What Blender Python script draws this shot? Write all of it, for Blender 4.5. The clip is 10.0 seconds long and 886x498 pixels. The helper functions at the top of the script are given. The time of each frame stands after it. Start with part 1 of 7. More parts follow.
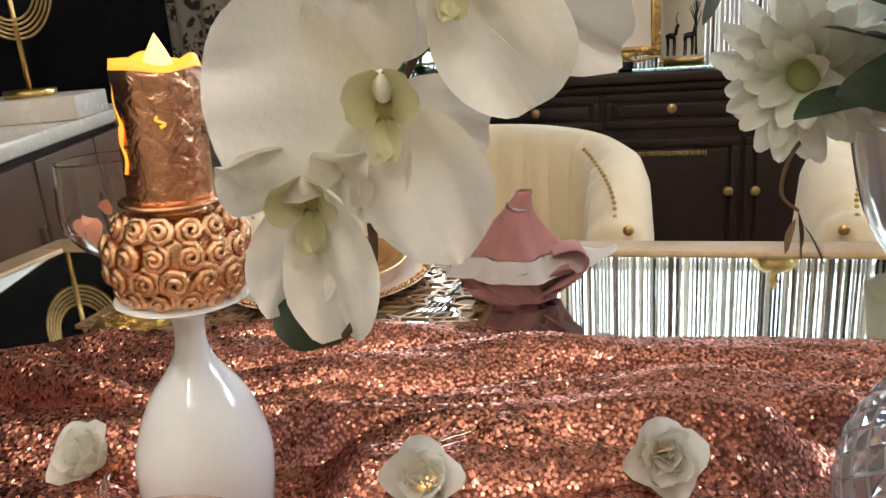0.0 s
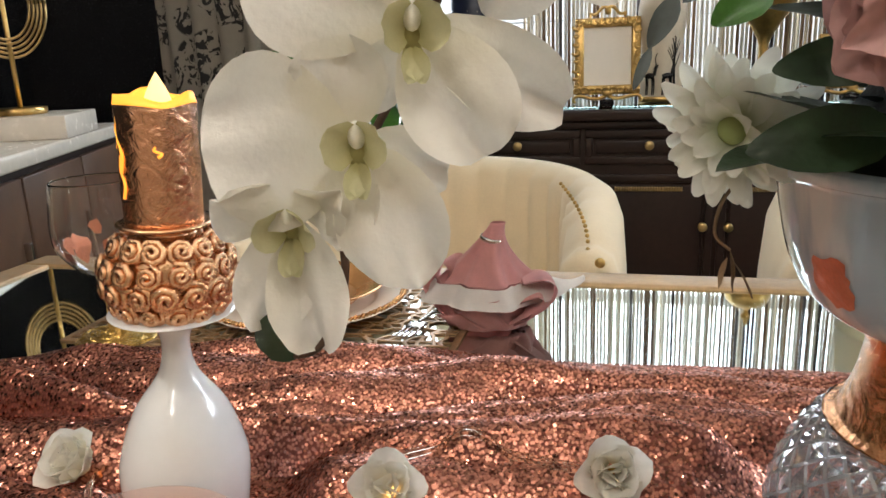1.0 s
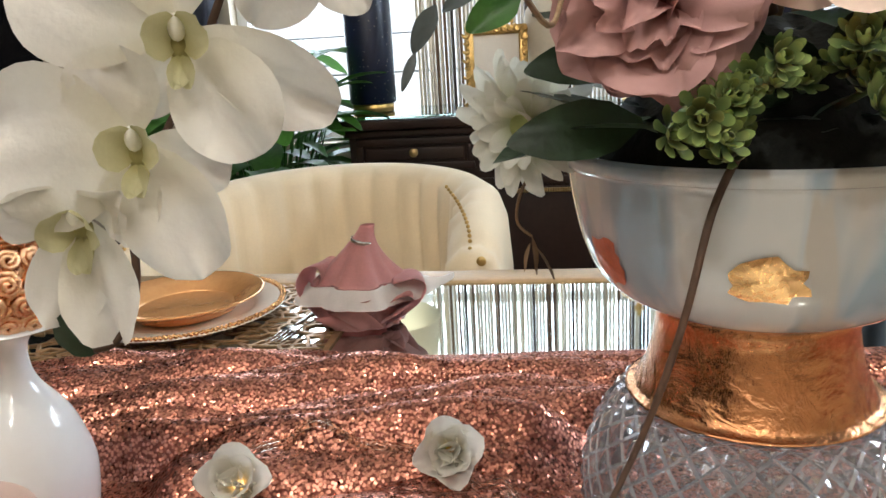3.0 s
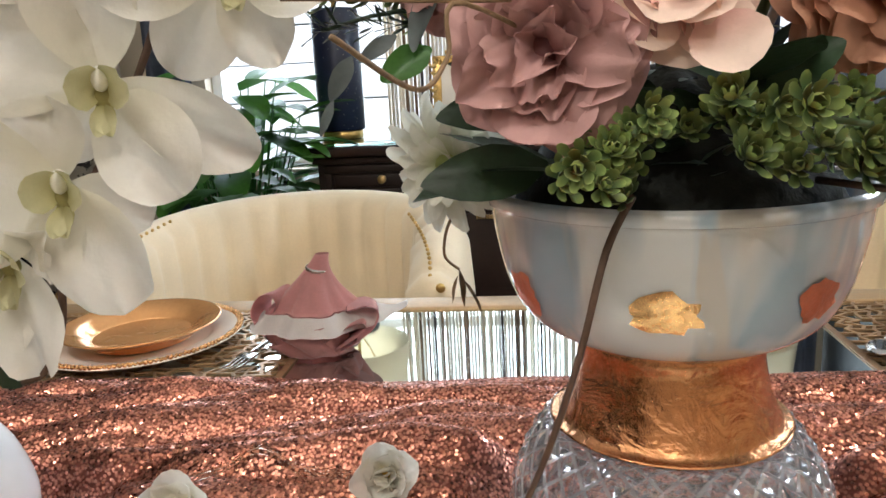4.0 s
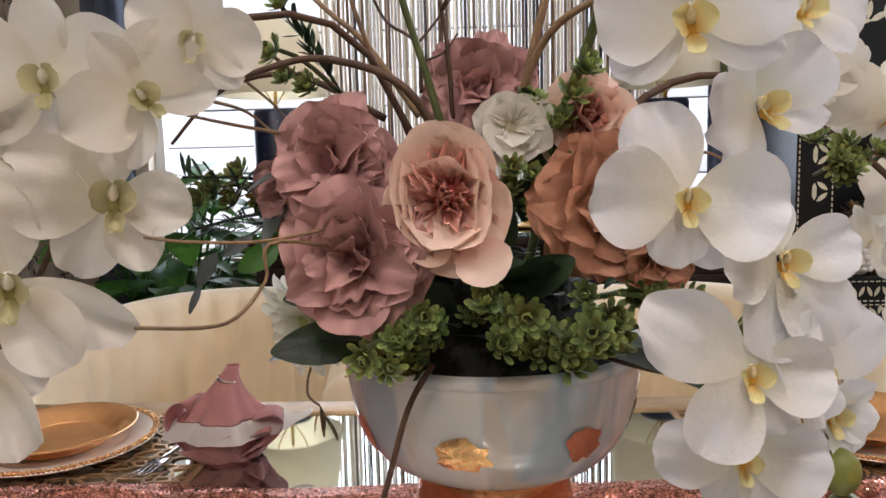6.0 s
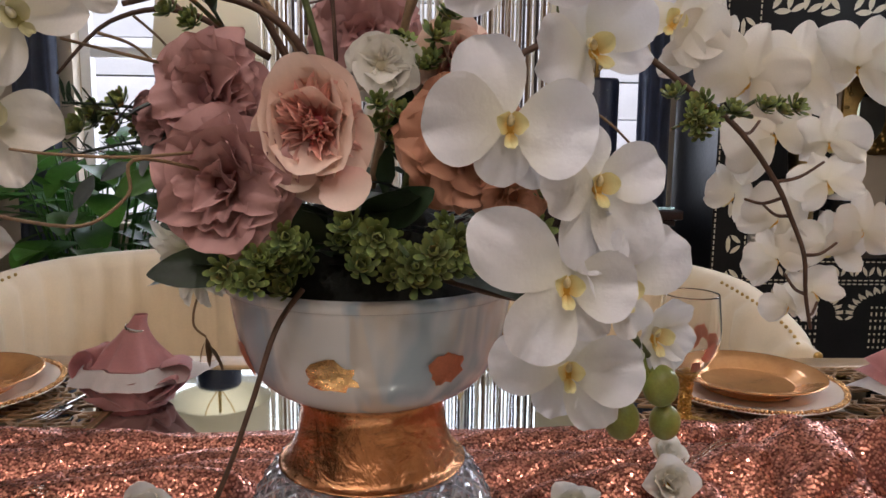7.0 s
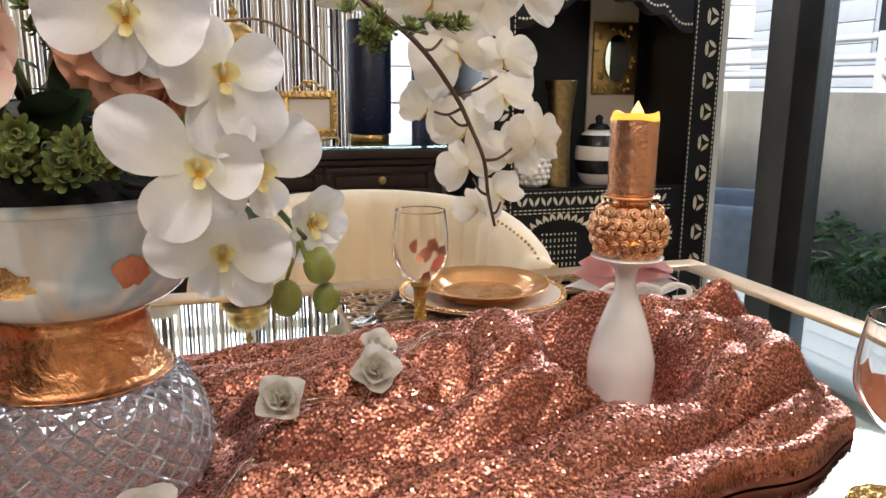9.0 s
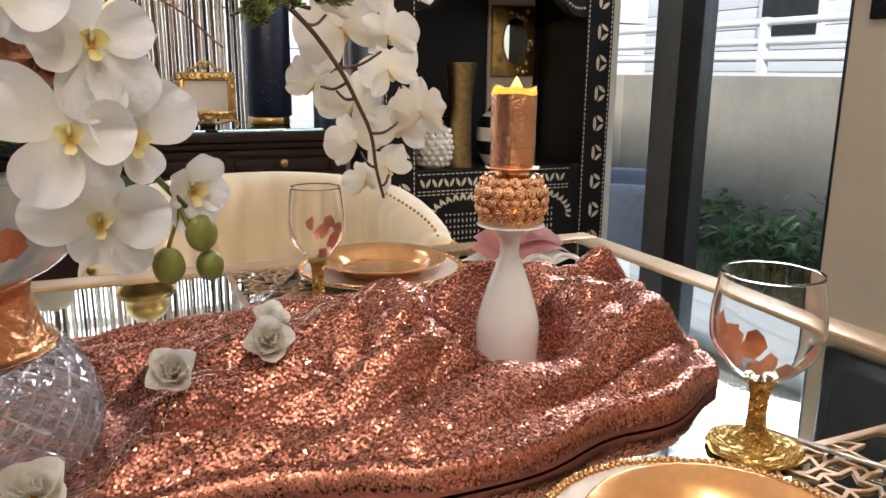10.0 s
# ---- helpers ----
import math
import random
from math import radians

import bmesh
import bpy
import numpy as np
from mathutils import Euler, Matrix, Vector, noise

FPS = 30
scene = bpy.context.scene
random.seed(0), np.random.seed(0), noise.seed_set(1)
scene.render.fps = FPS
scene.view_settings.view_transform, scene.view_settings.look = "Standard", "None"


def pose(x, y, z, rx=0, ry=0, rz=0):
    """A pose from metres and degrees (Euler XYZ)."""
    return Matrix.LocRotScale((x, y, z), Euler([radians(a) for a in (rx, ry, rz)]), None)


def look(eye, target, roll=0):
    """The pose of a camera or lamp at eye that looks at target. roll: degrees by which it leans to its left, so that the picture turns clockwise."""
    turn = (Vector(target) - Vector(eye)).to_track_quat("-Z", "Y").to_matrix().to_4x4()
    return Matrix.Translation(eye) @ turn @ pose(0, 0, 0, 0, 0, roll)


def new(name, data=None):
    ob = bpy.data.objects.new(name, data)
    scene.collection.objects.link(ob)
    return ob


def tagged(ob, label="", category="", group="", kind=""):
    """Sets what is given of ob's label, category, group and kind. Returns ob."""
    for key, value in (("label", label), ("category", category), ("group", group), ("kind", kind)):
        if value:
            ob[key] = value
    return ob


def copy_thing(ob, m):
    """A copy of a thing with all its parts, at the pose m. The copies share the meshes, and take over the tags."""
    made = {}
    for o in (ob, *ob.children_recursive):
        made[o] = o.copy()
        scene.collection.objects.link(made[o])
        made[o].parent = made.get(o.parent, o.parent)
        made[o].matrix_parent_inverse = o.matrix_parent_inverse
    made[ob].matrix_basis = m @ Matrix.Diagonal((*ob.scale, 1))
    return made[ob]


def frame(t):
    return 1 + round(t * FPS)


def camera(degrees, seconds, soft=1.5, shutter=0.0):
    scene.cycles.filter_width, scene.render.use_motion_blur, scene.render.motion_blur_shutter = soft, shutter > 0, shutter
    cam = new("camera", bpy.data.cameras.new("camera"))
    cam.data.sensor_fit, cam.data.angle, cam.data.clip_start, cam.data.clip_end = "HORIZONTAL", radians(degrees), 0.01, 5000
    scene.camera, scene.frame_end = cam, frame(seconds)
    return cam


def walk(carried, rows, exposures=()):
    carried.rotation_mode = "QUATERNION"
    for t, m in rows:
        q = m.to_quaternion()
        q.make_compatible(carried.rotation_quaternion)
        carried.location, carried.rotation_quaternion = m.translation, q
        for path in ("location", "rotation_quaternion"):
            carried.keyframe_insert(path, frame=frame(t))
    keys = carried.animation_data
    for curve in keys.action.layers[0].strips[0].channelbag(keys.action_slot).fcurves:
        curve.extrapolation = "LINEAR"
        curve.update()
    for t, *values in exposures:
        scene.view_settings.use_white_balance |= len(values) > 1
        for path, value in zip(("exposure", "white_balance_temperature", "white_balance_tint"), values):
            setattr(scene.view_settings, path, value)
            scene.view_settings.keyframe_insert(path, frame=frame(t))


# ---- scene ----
cam = camera(61.1, 10.0)
PATH = [
    (0, (0.605, 0.511, 0.284), (0.075, 2.35, -0.296), -4.4),
    (0.5, (0.608, 0.491, 0.296), (0.096, 2.358, -0.205), -3.4),
    (1, (0.622, 0.479, 0.294), (0.133, 2.35, -0.219), -2.4),
    (1.5, (0.636, 0.47, 0.298), (0.211, 2.361, -0.196), -2.0),
    (2, (0.654, 0.464, 0.294), (0.279, 2.363, -0.206), -2.1),
    (2.5, (0.668, 0.463, 0.29), (0.349, 2.371, -0.216), -2.7),
    (4, (0.708, 0.448, 0.299), (0.493, 2.386, -0.145), -2.9),
    (4.5, (0.731, 0.429, 0.311), (0.557, 2.385, -0.067), -1.8),
    (5, (0.75, 0.415, 0.334), (0.618, 2.385, 0.015), -2.4),
    (5.2, (0.755, 0.403, 0.343), (0.638, 2.378, 0.048), -2.5),
    (6.3, (0.791, 0.36, 0.361), (0.735, 2.344, 0.118), -0.6),
    (6.5, (0.799, 0.354, 0.354), (0.771, 2.338, 0.103), 0.1),
    (7, (0.824, 0.339, 0.336), (0.885, 2.315, 0.036), 0.7),
    (7.5, (0.848, 0.325, 0.323), (1.045, 2.285, -0.025), 0.7),
    (8, (0.869, 0.312, 0.315), (1.19, 2.247, -0.079), 0.2),
    (8.5, (0.885, 0.299, 0.312), (1.311, 2.209, -0.099), 0.2),
    (9, (0.899, 0.282, 0.31), (1.458, 2.155, -0.113), 0.4),
    (9.5, (0.905, 0.267, 0.307), (1.589, 2.095, -0.131), 0.7),
    (10, (0.909, 0.252, 0.302), (1.688, 2.036, -0.158), 0.5),
]
walk(cam, [(t, look(eye, target, roll)) for t, eye, target, roll in PATH],
     [(0, 0.18, 6200, 9), (2.5, 0.22, 5980, 8), (4.5, 0.32, 5900, 9), (5.2, 0.24, 5980, 12), (6.5, -0.22, 6050, 20), (7.5, -0.50, 6150, 21), (8.5, 0.20, 6180, 15), (10, 0.13, 6350, 16)])

# ---- light ----
world = bpy.data.worlds.new("sky")
scene.world = world
world.use_nodes = True
wn = world.node_tree
sky = wn.nodes.new("ShaderNodeTexSky")
sky.sky_type, sky.sun_disc, sky.sun_elevation, sky.sun_rotation = "NISHITA", False, radians(32), radians(35)
wn.nodes["Background"].inputs["Strength"].default_value = 0.26
wn.links.new(sky.outputs["Color"], wn.nodes["Background"].inputs["Color"])


def lamp(name, kind, m, energy, colour, size=0.1, size_y=None):
    data = bpy.data.lights.new(name, kind)
    data.energy, data.color = energy, colour
    if kind == "AREA":
        data.shape, data.size, data.size_y = "RECTANGLE", size, size_y or size
    elif kind == "SUN":
        data.angle = size
    else:
        data.shadow_soft_size = size
    ob = new(name, data)
    ob.matrix_world = m
    return ob


lamp("sun", "SUN", look((-2, -3, 5), (2.6, 3.5, 0)), 5.0, (1, 0.95, 0.88), radians(6))
lamp("window_light", "AREA", look((0.60, 3.24, 0.82), (0.65, 0.6, 0.1)), 44, (0.84, 0.93, 1.0), 1.9, 1.3)
lamp("door_light", "AREA", look((2.88, 2.38, 1.16), (1.2, 1.2, 0.2)), 30, (0.86, 0.94, 1.0), 1.1, 0.55)
for lx, ly in ((-0.2, 0.2), (1.25, 0.1), (0.55, -0.9)):
    lamp("ceiling_bulb", "POINT", pose(lx, ly, 1.62), 23, (1.0, 0.91, 0.79), 0.035)


# ---- materials ----
def rgb(c):
    return (*c, 1.0)


class Mat:
    """A principled material with two scales of variation and a bump."""

    def __init__(self, name, colour, rough=0.5, metal=0.0, dark=0.75, scale=20.0, fine=None, bump=0.0, bump_scale=None, spec=0.5, per_object=0.0, **extra):
        m = bpy.data.materials.new(name)
        m.use_nodes = True
        self.m, self.nt = m, m.node_tree
        n, l = self.nt.nodes, self.nt.links
        self.b = b = n["Principled BSDF"]
        b.inputs["Roughness"].default_value, b.inputs["Metallic"].default_value = rough, metal
        b.inputs["Specular IOR Level"].default_value = spec
        co = n.new("ShaderNodeTexCoord")
        self.co = co.outputs["Object"]
        a = self.noise(scale, 3)
        f = self.noise(fine or scale * 9, 4)
        mixed = self.math("ADD", self.math("MULTIPLY", a, 0.65), self.math("MULTIPLY", f, 0.35))
        ramp = n.new("ShaderNodeMapRange")
        l.new(mixed, ramp.inputs["Value"])
        ramp.inputs["From Min"].default_value, ramp.inputs["From Max"].default_value = 0.33, 0.67
        low = tuple(v * dark for v in colour)
        self.colour = self.mix(ramp.outputs["Result"], low, colour)
        if per_object:
            info = n.new("ShaderNodeObjectInfo")
            geo = n.new("ShaderNodeNewGeometry")
            r = self.math("FRACT", self.math("ADD", info.outputs["Random"], geo.outputs["Random Per Island"]), 0.0)
            self.colour = self.mix(r, self.colour, self.scaled(self.colour, 1 - per_object))
        l.new(self.colour, b.inputs["Base Color"])
        rr = n.new("ShaderNodeMapRange")
        l.new(f, rr.inputs["Value"])
        rr.inputs["To Min"].default_value, rr.inputs["To Max"].default_value = rough * 0.8, min(1, rough * 1.25)
        l.new(rr.outputs["Result"], b.inputs["Roughness"])
        if bump:
            self.bump(self.noise(bump_scale or scale * 5, 4), bump)
        for k, v in extra.items():
            b.inputs[k.replace("_", " ")].default_value = v

    def noise(self, scale, detail=2, distortion=0.0):
        t = self.nt.nodes.new("ShaderNodeTexNoise")
        t.inputs["Scale"].default_value, t.inputs["Detail"].default_value = scale, detail
        t.inputs["Distortion"].default_value = distortion
        self.nt.links.new(self.co, t.inputs["Vector"])
        return t.outputs["Fac"]

    def voronoi(self, scale, feature="F1", out="Distance"):
        t = self.nt.nodes.new("ShaderNodeTexVoronoi")
        t.feature = feature
        t.inputs["Scale"].default_value = scale
        self.nt.links.new(self.co, t.inputs["Vector"])
        return t.outputs[out]

    def put(self, socket, v):
        if isinstance(v, (int, float)):
            socket.default_value = v
        elif isinstance(v, tuple):
            socket.default_value = rgb(v)
        else:
            self.nt.links.new(v, socket)

    def math(self, op, a, b=0.0):
        t = self.nt.nodes.new("ShaderNodeMath")
        t.operation = op
        self.put(t.inputs[0], a), self.put(t.inputs[1], b)
        return t.outputs[0]

    def mix(self, fac, a, b):
        t = self.nt.nodes.new("ShaderNodeMix")
        t.data_type = "RGBA"
        self.put(t.inputs["Factor"], fac), self.put(t.inputs[6], a), self.put(t.inputs[7], b)
        return t.outputs[2]

    def scaled(self, c, k):
        t = self.nt.nodes.new("ShaderNodeMix")
        t.data_type, t.blend_type = "RGBA", "MULTIPLY"
        t.inputs["Factor"].default_value = 1.0
        self.put(t.inputs[6], c)
        t.inputs[7].default_value = (k, k, k, 1)
        return t.outputs[2]

    def step(self, v, lo, hi):
        t = self.nt.nodes.new("ShaderNodeMapRange")
        self.put(t.inputs["Value"], v)
        t.inputs["From Min"].default_value, t.inputs["From Max"].default_value = lo, hi
        return t.outputs["Result"]

    def recolour(self, out):
        self.colour = out
        self.nt.links.new(out, self.b.inputs["Base Color"])
        return self

    def bump(self, height, strength, distance=0.002):
        t = self.nt.nodes.new("ShaderNodeBump")
        t.inputs["Strength"].default_value, t.inputs["Distance"].default_value = strength, distance
        self.nt.links.new(height, t.inputs["Height"])
        self.nt.links.new(t.outputs["Normal"], self.b.inputs["Normal"])
        return self

    def stretched(self, k):
        t = self.nt.nodes.new("ShaderNodeMapping")
        self.nt.links.new(self.co, t.inputs["Vector"])
        t.inputs["Scale"].default_value = k
        return t.outputs[0]


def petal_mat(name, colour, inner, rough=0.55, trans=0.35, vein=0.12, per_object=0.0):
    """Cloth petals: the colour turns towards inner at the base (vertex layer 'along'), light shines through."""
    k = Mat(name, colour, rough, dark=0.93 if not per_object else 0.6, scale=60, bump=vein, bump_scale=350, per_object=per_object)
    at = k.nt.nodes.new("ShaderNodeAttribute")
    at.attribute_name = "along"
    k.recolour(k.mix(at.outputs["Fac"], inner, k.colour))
    tr = k.nt.nodes.new("ShaderNodeBsdfTranslucent")
    k.nt.links.new(k.colour, tr.inputs["Color"])
    ms = k.nt.nodes.new("ShaderNodeMixShader")
    ms.inputs[0].default_value = trans
    out = k.nt.nodes["Material Output"]
    k.nt.links.new(k.b.outputs[0], ms.inputs[1])
    k.nt.links.new(tr.outputs[0], ms.inputs[2])
    k.nt.links.new(ms.outputs[0], out.inputs["Surface"])
    return k.m


def glow_mat(name, colour, strength):
    m = bpy.data.materials.new(name)
    m.use_nodes = True
    b = m.node_tree.nodes["Principled BSDF"]
    b.inputs["Base Color"].default_value = rgb(colour)
    b.inputs["Emission Color"].default_value = rgb(colour)
    b.inputs["Emission Strength"].default_value = strength
    return m


def glass_mat(name, colour=(1, 1, 1), rough=0.0, ior=1.45):
    m = bpy.data.materials.new(name)
    m.use_nodes = True
    b = m.node_tree.nodes["Principled BSDF"]
    b.inputs["Base Color"].default_value, b.inputs["Roughness"].default_value = rgb(colour), rough
    b.inputs["Transmission Weight"].default_value, b.inputs["IOR"].default_value = 1.0, ior
    return m


MIRROR = Mat("mirror", (0.70, 0.74, 0.70), 0.03, 1.0, dark=0.97, scale=3).m
GILT_WOOD = Mat("gilded_wood", (0.50, 0.33, 0.17), 0.35, 0.35, dark=0.6, scale=14, bump=0.2, bump_scale=180).m
CREAM = Mat("cream_velvet", (0.82, 0.68, 0.47), 0.8, dark=0.88, scale=9, fine=220, bump=0.12, bump_scale=500, Sheen_Weight=0.3).m
DARK_WOOD = Mat("dark_wood", (0.030, 0.014, 0.010), 0.38, spec=0.35, dark=0.5, scale=7, bump=0.15, bump_scale=60).m
BRASS = Mat("brass", (0.75, 0.50, 0.18), 0.3, 1.0, dark=0.6, scale=40, bump=0.1, bump_scale=200).m
DULL_BRASS = Mat("old_brass", (0.62, 0.44, 0.20), 0.34, 1.0, dark=0.55, scale=60).m
WHITE_GLOSS = Mat("white_gloss", (0.86, 0.86, 0.87), 0.12, dark=0.94, scale=12, Coat_Weight=0.4).m
FOIL = Mat("crackled_foil", (0.92, 0.50, 0.31), 0.20, 1.0, dark=0.78, scale=45, fine=180)
FOIL = FOIL.bump(FOIL.math("ADD", FOIL.noise(95, 6, 1.6), FOIL.math("MULTIPLY", FOIL.step(FOIL.voronoi(150, "DISTANCE_TO_EDGE"), 0.0, 0.10), 0.05)), 0.50, 0.004).m
COPPER = Mat("copper_foil", (0.86, 0.41, 0.19), 0.17, 1.0, dark=0.62, scale=38, fine=160)
COPPER.bump(COPPER.math("ADD", COPPER.noise(34, 6, 1.8), COPPER.math("MULTIPLY", COPPER.noise(170, 4, 3.0), 0.12)), 0.50, 0.007)
COPPER = COPPER.m
CAST_COPPER = Mat("cast_copper", (0.96, 0.58, 0.34), 0.2, 1.0, dark=0.8, scale=80, bump=0.25, bump_scale=300).m
WAX = Mat("warm_wax", (0.95, 0.55, 0.12), 0.5, dark=0.85, scale=60, Subsurface_Weight=0.3).m
FLAME = glow_mat("flame_glow", (1.0, 0.62, 0.22), 1.35)
GLOW = glow_mat("candle_glow", (1.0, 0.40, 0.04), 0.90)
GLASS = glass_mat("clear_glass")
CRYSTAL = glass_mat("cut_crystal", (0.93, 0.93, 0.98), 0.02, 1.5)
CRYSTAL.node_tree.nodes["Principled BSDF"].inputs["Transmission Weight"].default_value = 0.90
GOLD_GLITTER = Mat("gold_glitter", (0.85, 0.55, 0.16), 0.28, 1.0, dark=0.35, scale=500, fine=1500)
GOLD_GLITTER.bump(GOLD_GLITTER.voronoi(420, out="Color"), 1.0, 0.006)
GOLD_GLITTER = GOLD_GLITTER.m
GOLD_LEAF = Mat("gold_leaf", (0.86, 0.50, 0.22), 0.26, 1.0, dark=0.7, scale=40, bump=0.5, bump_scale=90).m
ROSE_LEAF = Mat("rose_gold_leaf", (0.80, 0.33, 0.20), 0.38, 0.8, dark=0.75, scale=60, bump=0.7, bump_scale=160).m
PLATE_GOLD = Mat("amber_glass_plate", (0.97, 0.50, 0.20), 0.15, 0.6, dark=0.75, scale=22, bump=0.15, bump_scale=60).m
PORCELAIN = Mat("porcelain", (0.82, 0.76, 0.68), 0.22, dark=0.95, scale=10).m
PINK_CLOTH = Mat("rose_cloth", (0.70, 0.34, 0.32), 0.85, dark=0.85, scale=40, bump=0.3, bump_scale=900, Sheen_Weight=0.3).m
WHITE_LACE = Mat("white_cloth", (0.86, 0.81, 0.77), 0.85, dark=0.9, scale=60, bump=0.35, bump_scale=700).m
SILVER = Mat("steel", (0.62, 0.60, 0.58), 0.16, 1.0, dark=0.8, scale=30).m
MAT_GOLD = Mat("pressed_vinyl", (0.47, 0.28, 0.14), 0.32, 0.5, dark=0.6, scale=25, bump=0.25, bump_scale=400).m
WALL = Mat("wall_paint", (0.62, 0.53, 0.41), 0.8, dark=0.93, scale=2.5, bump=0.1, bump_scale=120).m
CEIL = Mat("ceiling_paint", (0.75, 0.72, 0.66), 0.9, dark=0.96, scale=3).m
FLOOR = Mat("floor_tiles", (0.55, 0.47, 0.38), 0.25, dark=0.8, scale=3).m
BLACK = Mat("black_lacquer", (0.012, 0.012, 0.014), 0.25, dark=0.6, scale=20).m
MARBLE = Mat("cream_marble", (0.70, 0.63, 0.54), 0.25, dark=0.8, scale=5).m
NAVY = Mat("navy_shade", (0.008, 0.014, 0.045), 0.35, dark=0.6, scale=30)
NAVY.recolour(NAVY.mix(NAVY.step(NAVY.voronoi(70), 0.13, 0.09), NAVY.colour, (0.35, 0.33, 0.28)))
NAVY = NAVY.m
STEM_BROWN = Mat("brown_stem", (0.11, 0.055, 0.03), 0.6, dark=0.5, scale=60, bump=0.4, bump_scale=250).m
TWIG = Mat("twig", (0.30, 0.19, 0.10), 0.7, dark=0.5, scale=70, bump=0.4, bump_scale=250).m
STEM_GREEN = Mat("green_stem", (0.11, 0.14, 0.04), 0.5, dark=0.6, scale=60).m
SEDUM = Mat("sedum_green", (0.085, 0.15, 0.055), 0.42, dark=0.6, scale=50, per_object=0.45, Subsurface_Weight=0.12)
tip_ = SEDUM.nt.nodes.new("ShaderNodeAttribute")
tip_.attribute_name = "along"
SEDUM = SEDUM.recolour(SEDUM.mix(SEDUM.math("POWER", tip_.outputs["Fac"], 2.2), SEDUM.colour, (0.37, 0.45, 0.13))).m
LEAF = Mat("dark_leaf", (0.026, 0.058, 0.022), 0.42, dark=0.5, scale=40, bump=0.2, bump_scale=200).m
BRIGHT_LEAF = petal_mat("plant_leaf", (0.11, 0.30, 0.045), (0.06, 0.19, 0.03), 0.34, 0.35, 0.15, 0.6)
GREY_LEAF = Mat("grey_leaf", (0.10, 0.12, 0.12), 0.5, dark=0.6, scale=40).m
FILLING = Mat("dark_filling", (0.012, 0.014, 0.009), 0.9, dark=0.4, scale=80, bump=1.0, bump_scale=150).m
BUD = Mat("green_bud", (0.22, 0.26, 0.05), 0.4, dark=0.6, scale=70, Subsurface_Weight=0.2).m
ORCHID = petal_mat("orchid_petal", (0.85, 0.86, 0.89), (0.84, 0.83, 0.72), 0.5, 0.28, 0.25)
ORCHID_CREAM = petal_mat("cream_orchid_petal", (0.84, 0.81, 0.74), (0.80, 0.76, 0.62), 0.55, 0.34, 0.25)
ORCHID_LIP = petal_mat("orchid_lip", (0.86, 0.80, 0.42), (0.78, 0.45, 0.07), 0.5, 0.25)
LIP_GREEN = petal_mat("orchid_throat", (0.62, 0.59, 0.36), (0.42, 0.38, 0.14), 0.5, 0.25)
PEONY = petal_mat("peony_petal", (0.96, 0.75, 0.63), (0.88, 0.50, 0.45), 0.65, 0.25)
PEONY_IN = petal_mat("peony_heart", (0.92, 0.55, 0.46), (0.70, 0.16, 0.18), 0.65, 0.25)
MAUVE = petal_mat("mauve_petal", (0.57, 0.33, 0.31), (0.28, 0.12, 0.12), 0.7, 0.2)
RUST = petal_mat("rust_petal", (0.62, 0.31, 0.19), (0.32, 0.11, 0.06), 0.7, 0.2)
DAISY = petal_mat("daisy_petal", (0.88, 0.88, 0.80), (0.42, 0.48, 0.18), 0.6, 0.3)
ROSE_WHITE = petal_mat("ivory_rose", (0.92, 0.90, 0.83), (0.90, 0.83, 0.62), 0.45, 0.4)


# ---- mesh helpers ----
def link(name, bm, mat, parent=None, smooth=True):
    me = bpy.data.meshes.new(name)
    bm.to_mesh(me)
    bm.free()
    if smooth:
        me.polygons.foreach_set("use_smooth", [True] * len(me.polygons))
    if mat:
        me.materials.append(mat)
    ob = new(name, me)
    ob.parent = parent
    return ob


def part(name, bm, mat, parent, label="", smooth=True):
    ob = link(name, bm, mat, parent, smooth)
    if label:
        ob["label"] = label
    return ob


def thing(name, m, label, category, group="", kind=""):
    ob = new(name)
    ob.empty_display_size = 0.02
    ob.matrix_basis = m
    return tagged(ob, label, category, group, kind)


def lathe(profile, seg=40, closed=True):
    """A turned body; profile: (radius, height) from the bottom up."""
    bm = bmesh.new()
    rings = []
    for r, z in profile:
        if r < 1e-5:
            rings.append([bm.verts.new((0, 0, z))])
        else:
            rings.append([bm.verts.new((r * math.cos(2 * math.pi * i / seg), r * math.sin(2 * math.pi * i / seg), z)) for i in range(seg)])
    for a, b in zip(rings, rings[1:]):
        for i in range(seg):
            j = (i + 1) % seg
            q = []
            for v in (a[i % len(a)], a[j % len(a)], b[j % len(b)], b[i % len(b)]):
                if v not in q:
                    q.append(v)
            if len(q) > 2:
                bm.faces.new(q)
    return bm


def smooth_profile(points, n=6):
    """A finer profile through the given points (Catmull-Rom)."""
    p = [points[0], *points, points[-1]]
    out = []
    for i in range(1, len(p) - 2):
        for k in range(n):
            t = k / n
            out.append(tuple(0.5 * (2 * p[i][d] + (p[i + 1][d] - p[i - 1][d]) * t + (2 * p[i - 1][d] - 5 * p[i][d] + 4 * p[i + 1][d] - p[i + 2][d]) * t * t
                                    + (3 * p[i][d] - p[i - 1][d] - 3 * p[i + 1][d] + p[i + 2][d]) * t ** 3) for d in range(len(p[i]))))
    out.append(tuple(points[-1]))
    return out


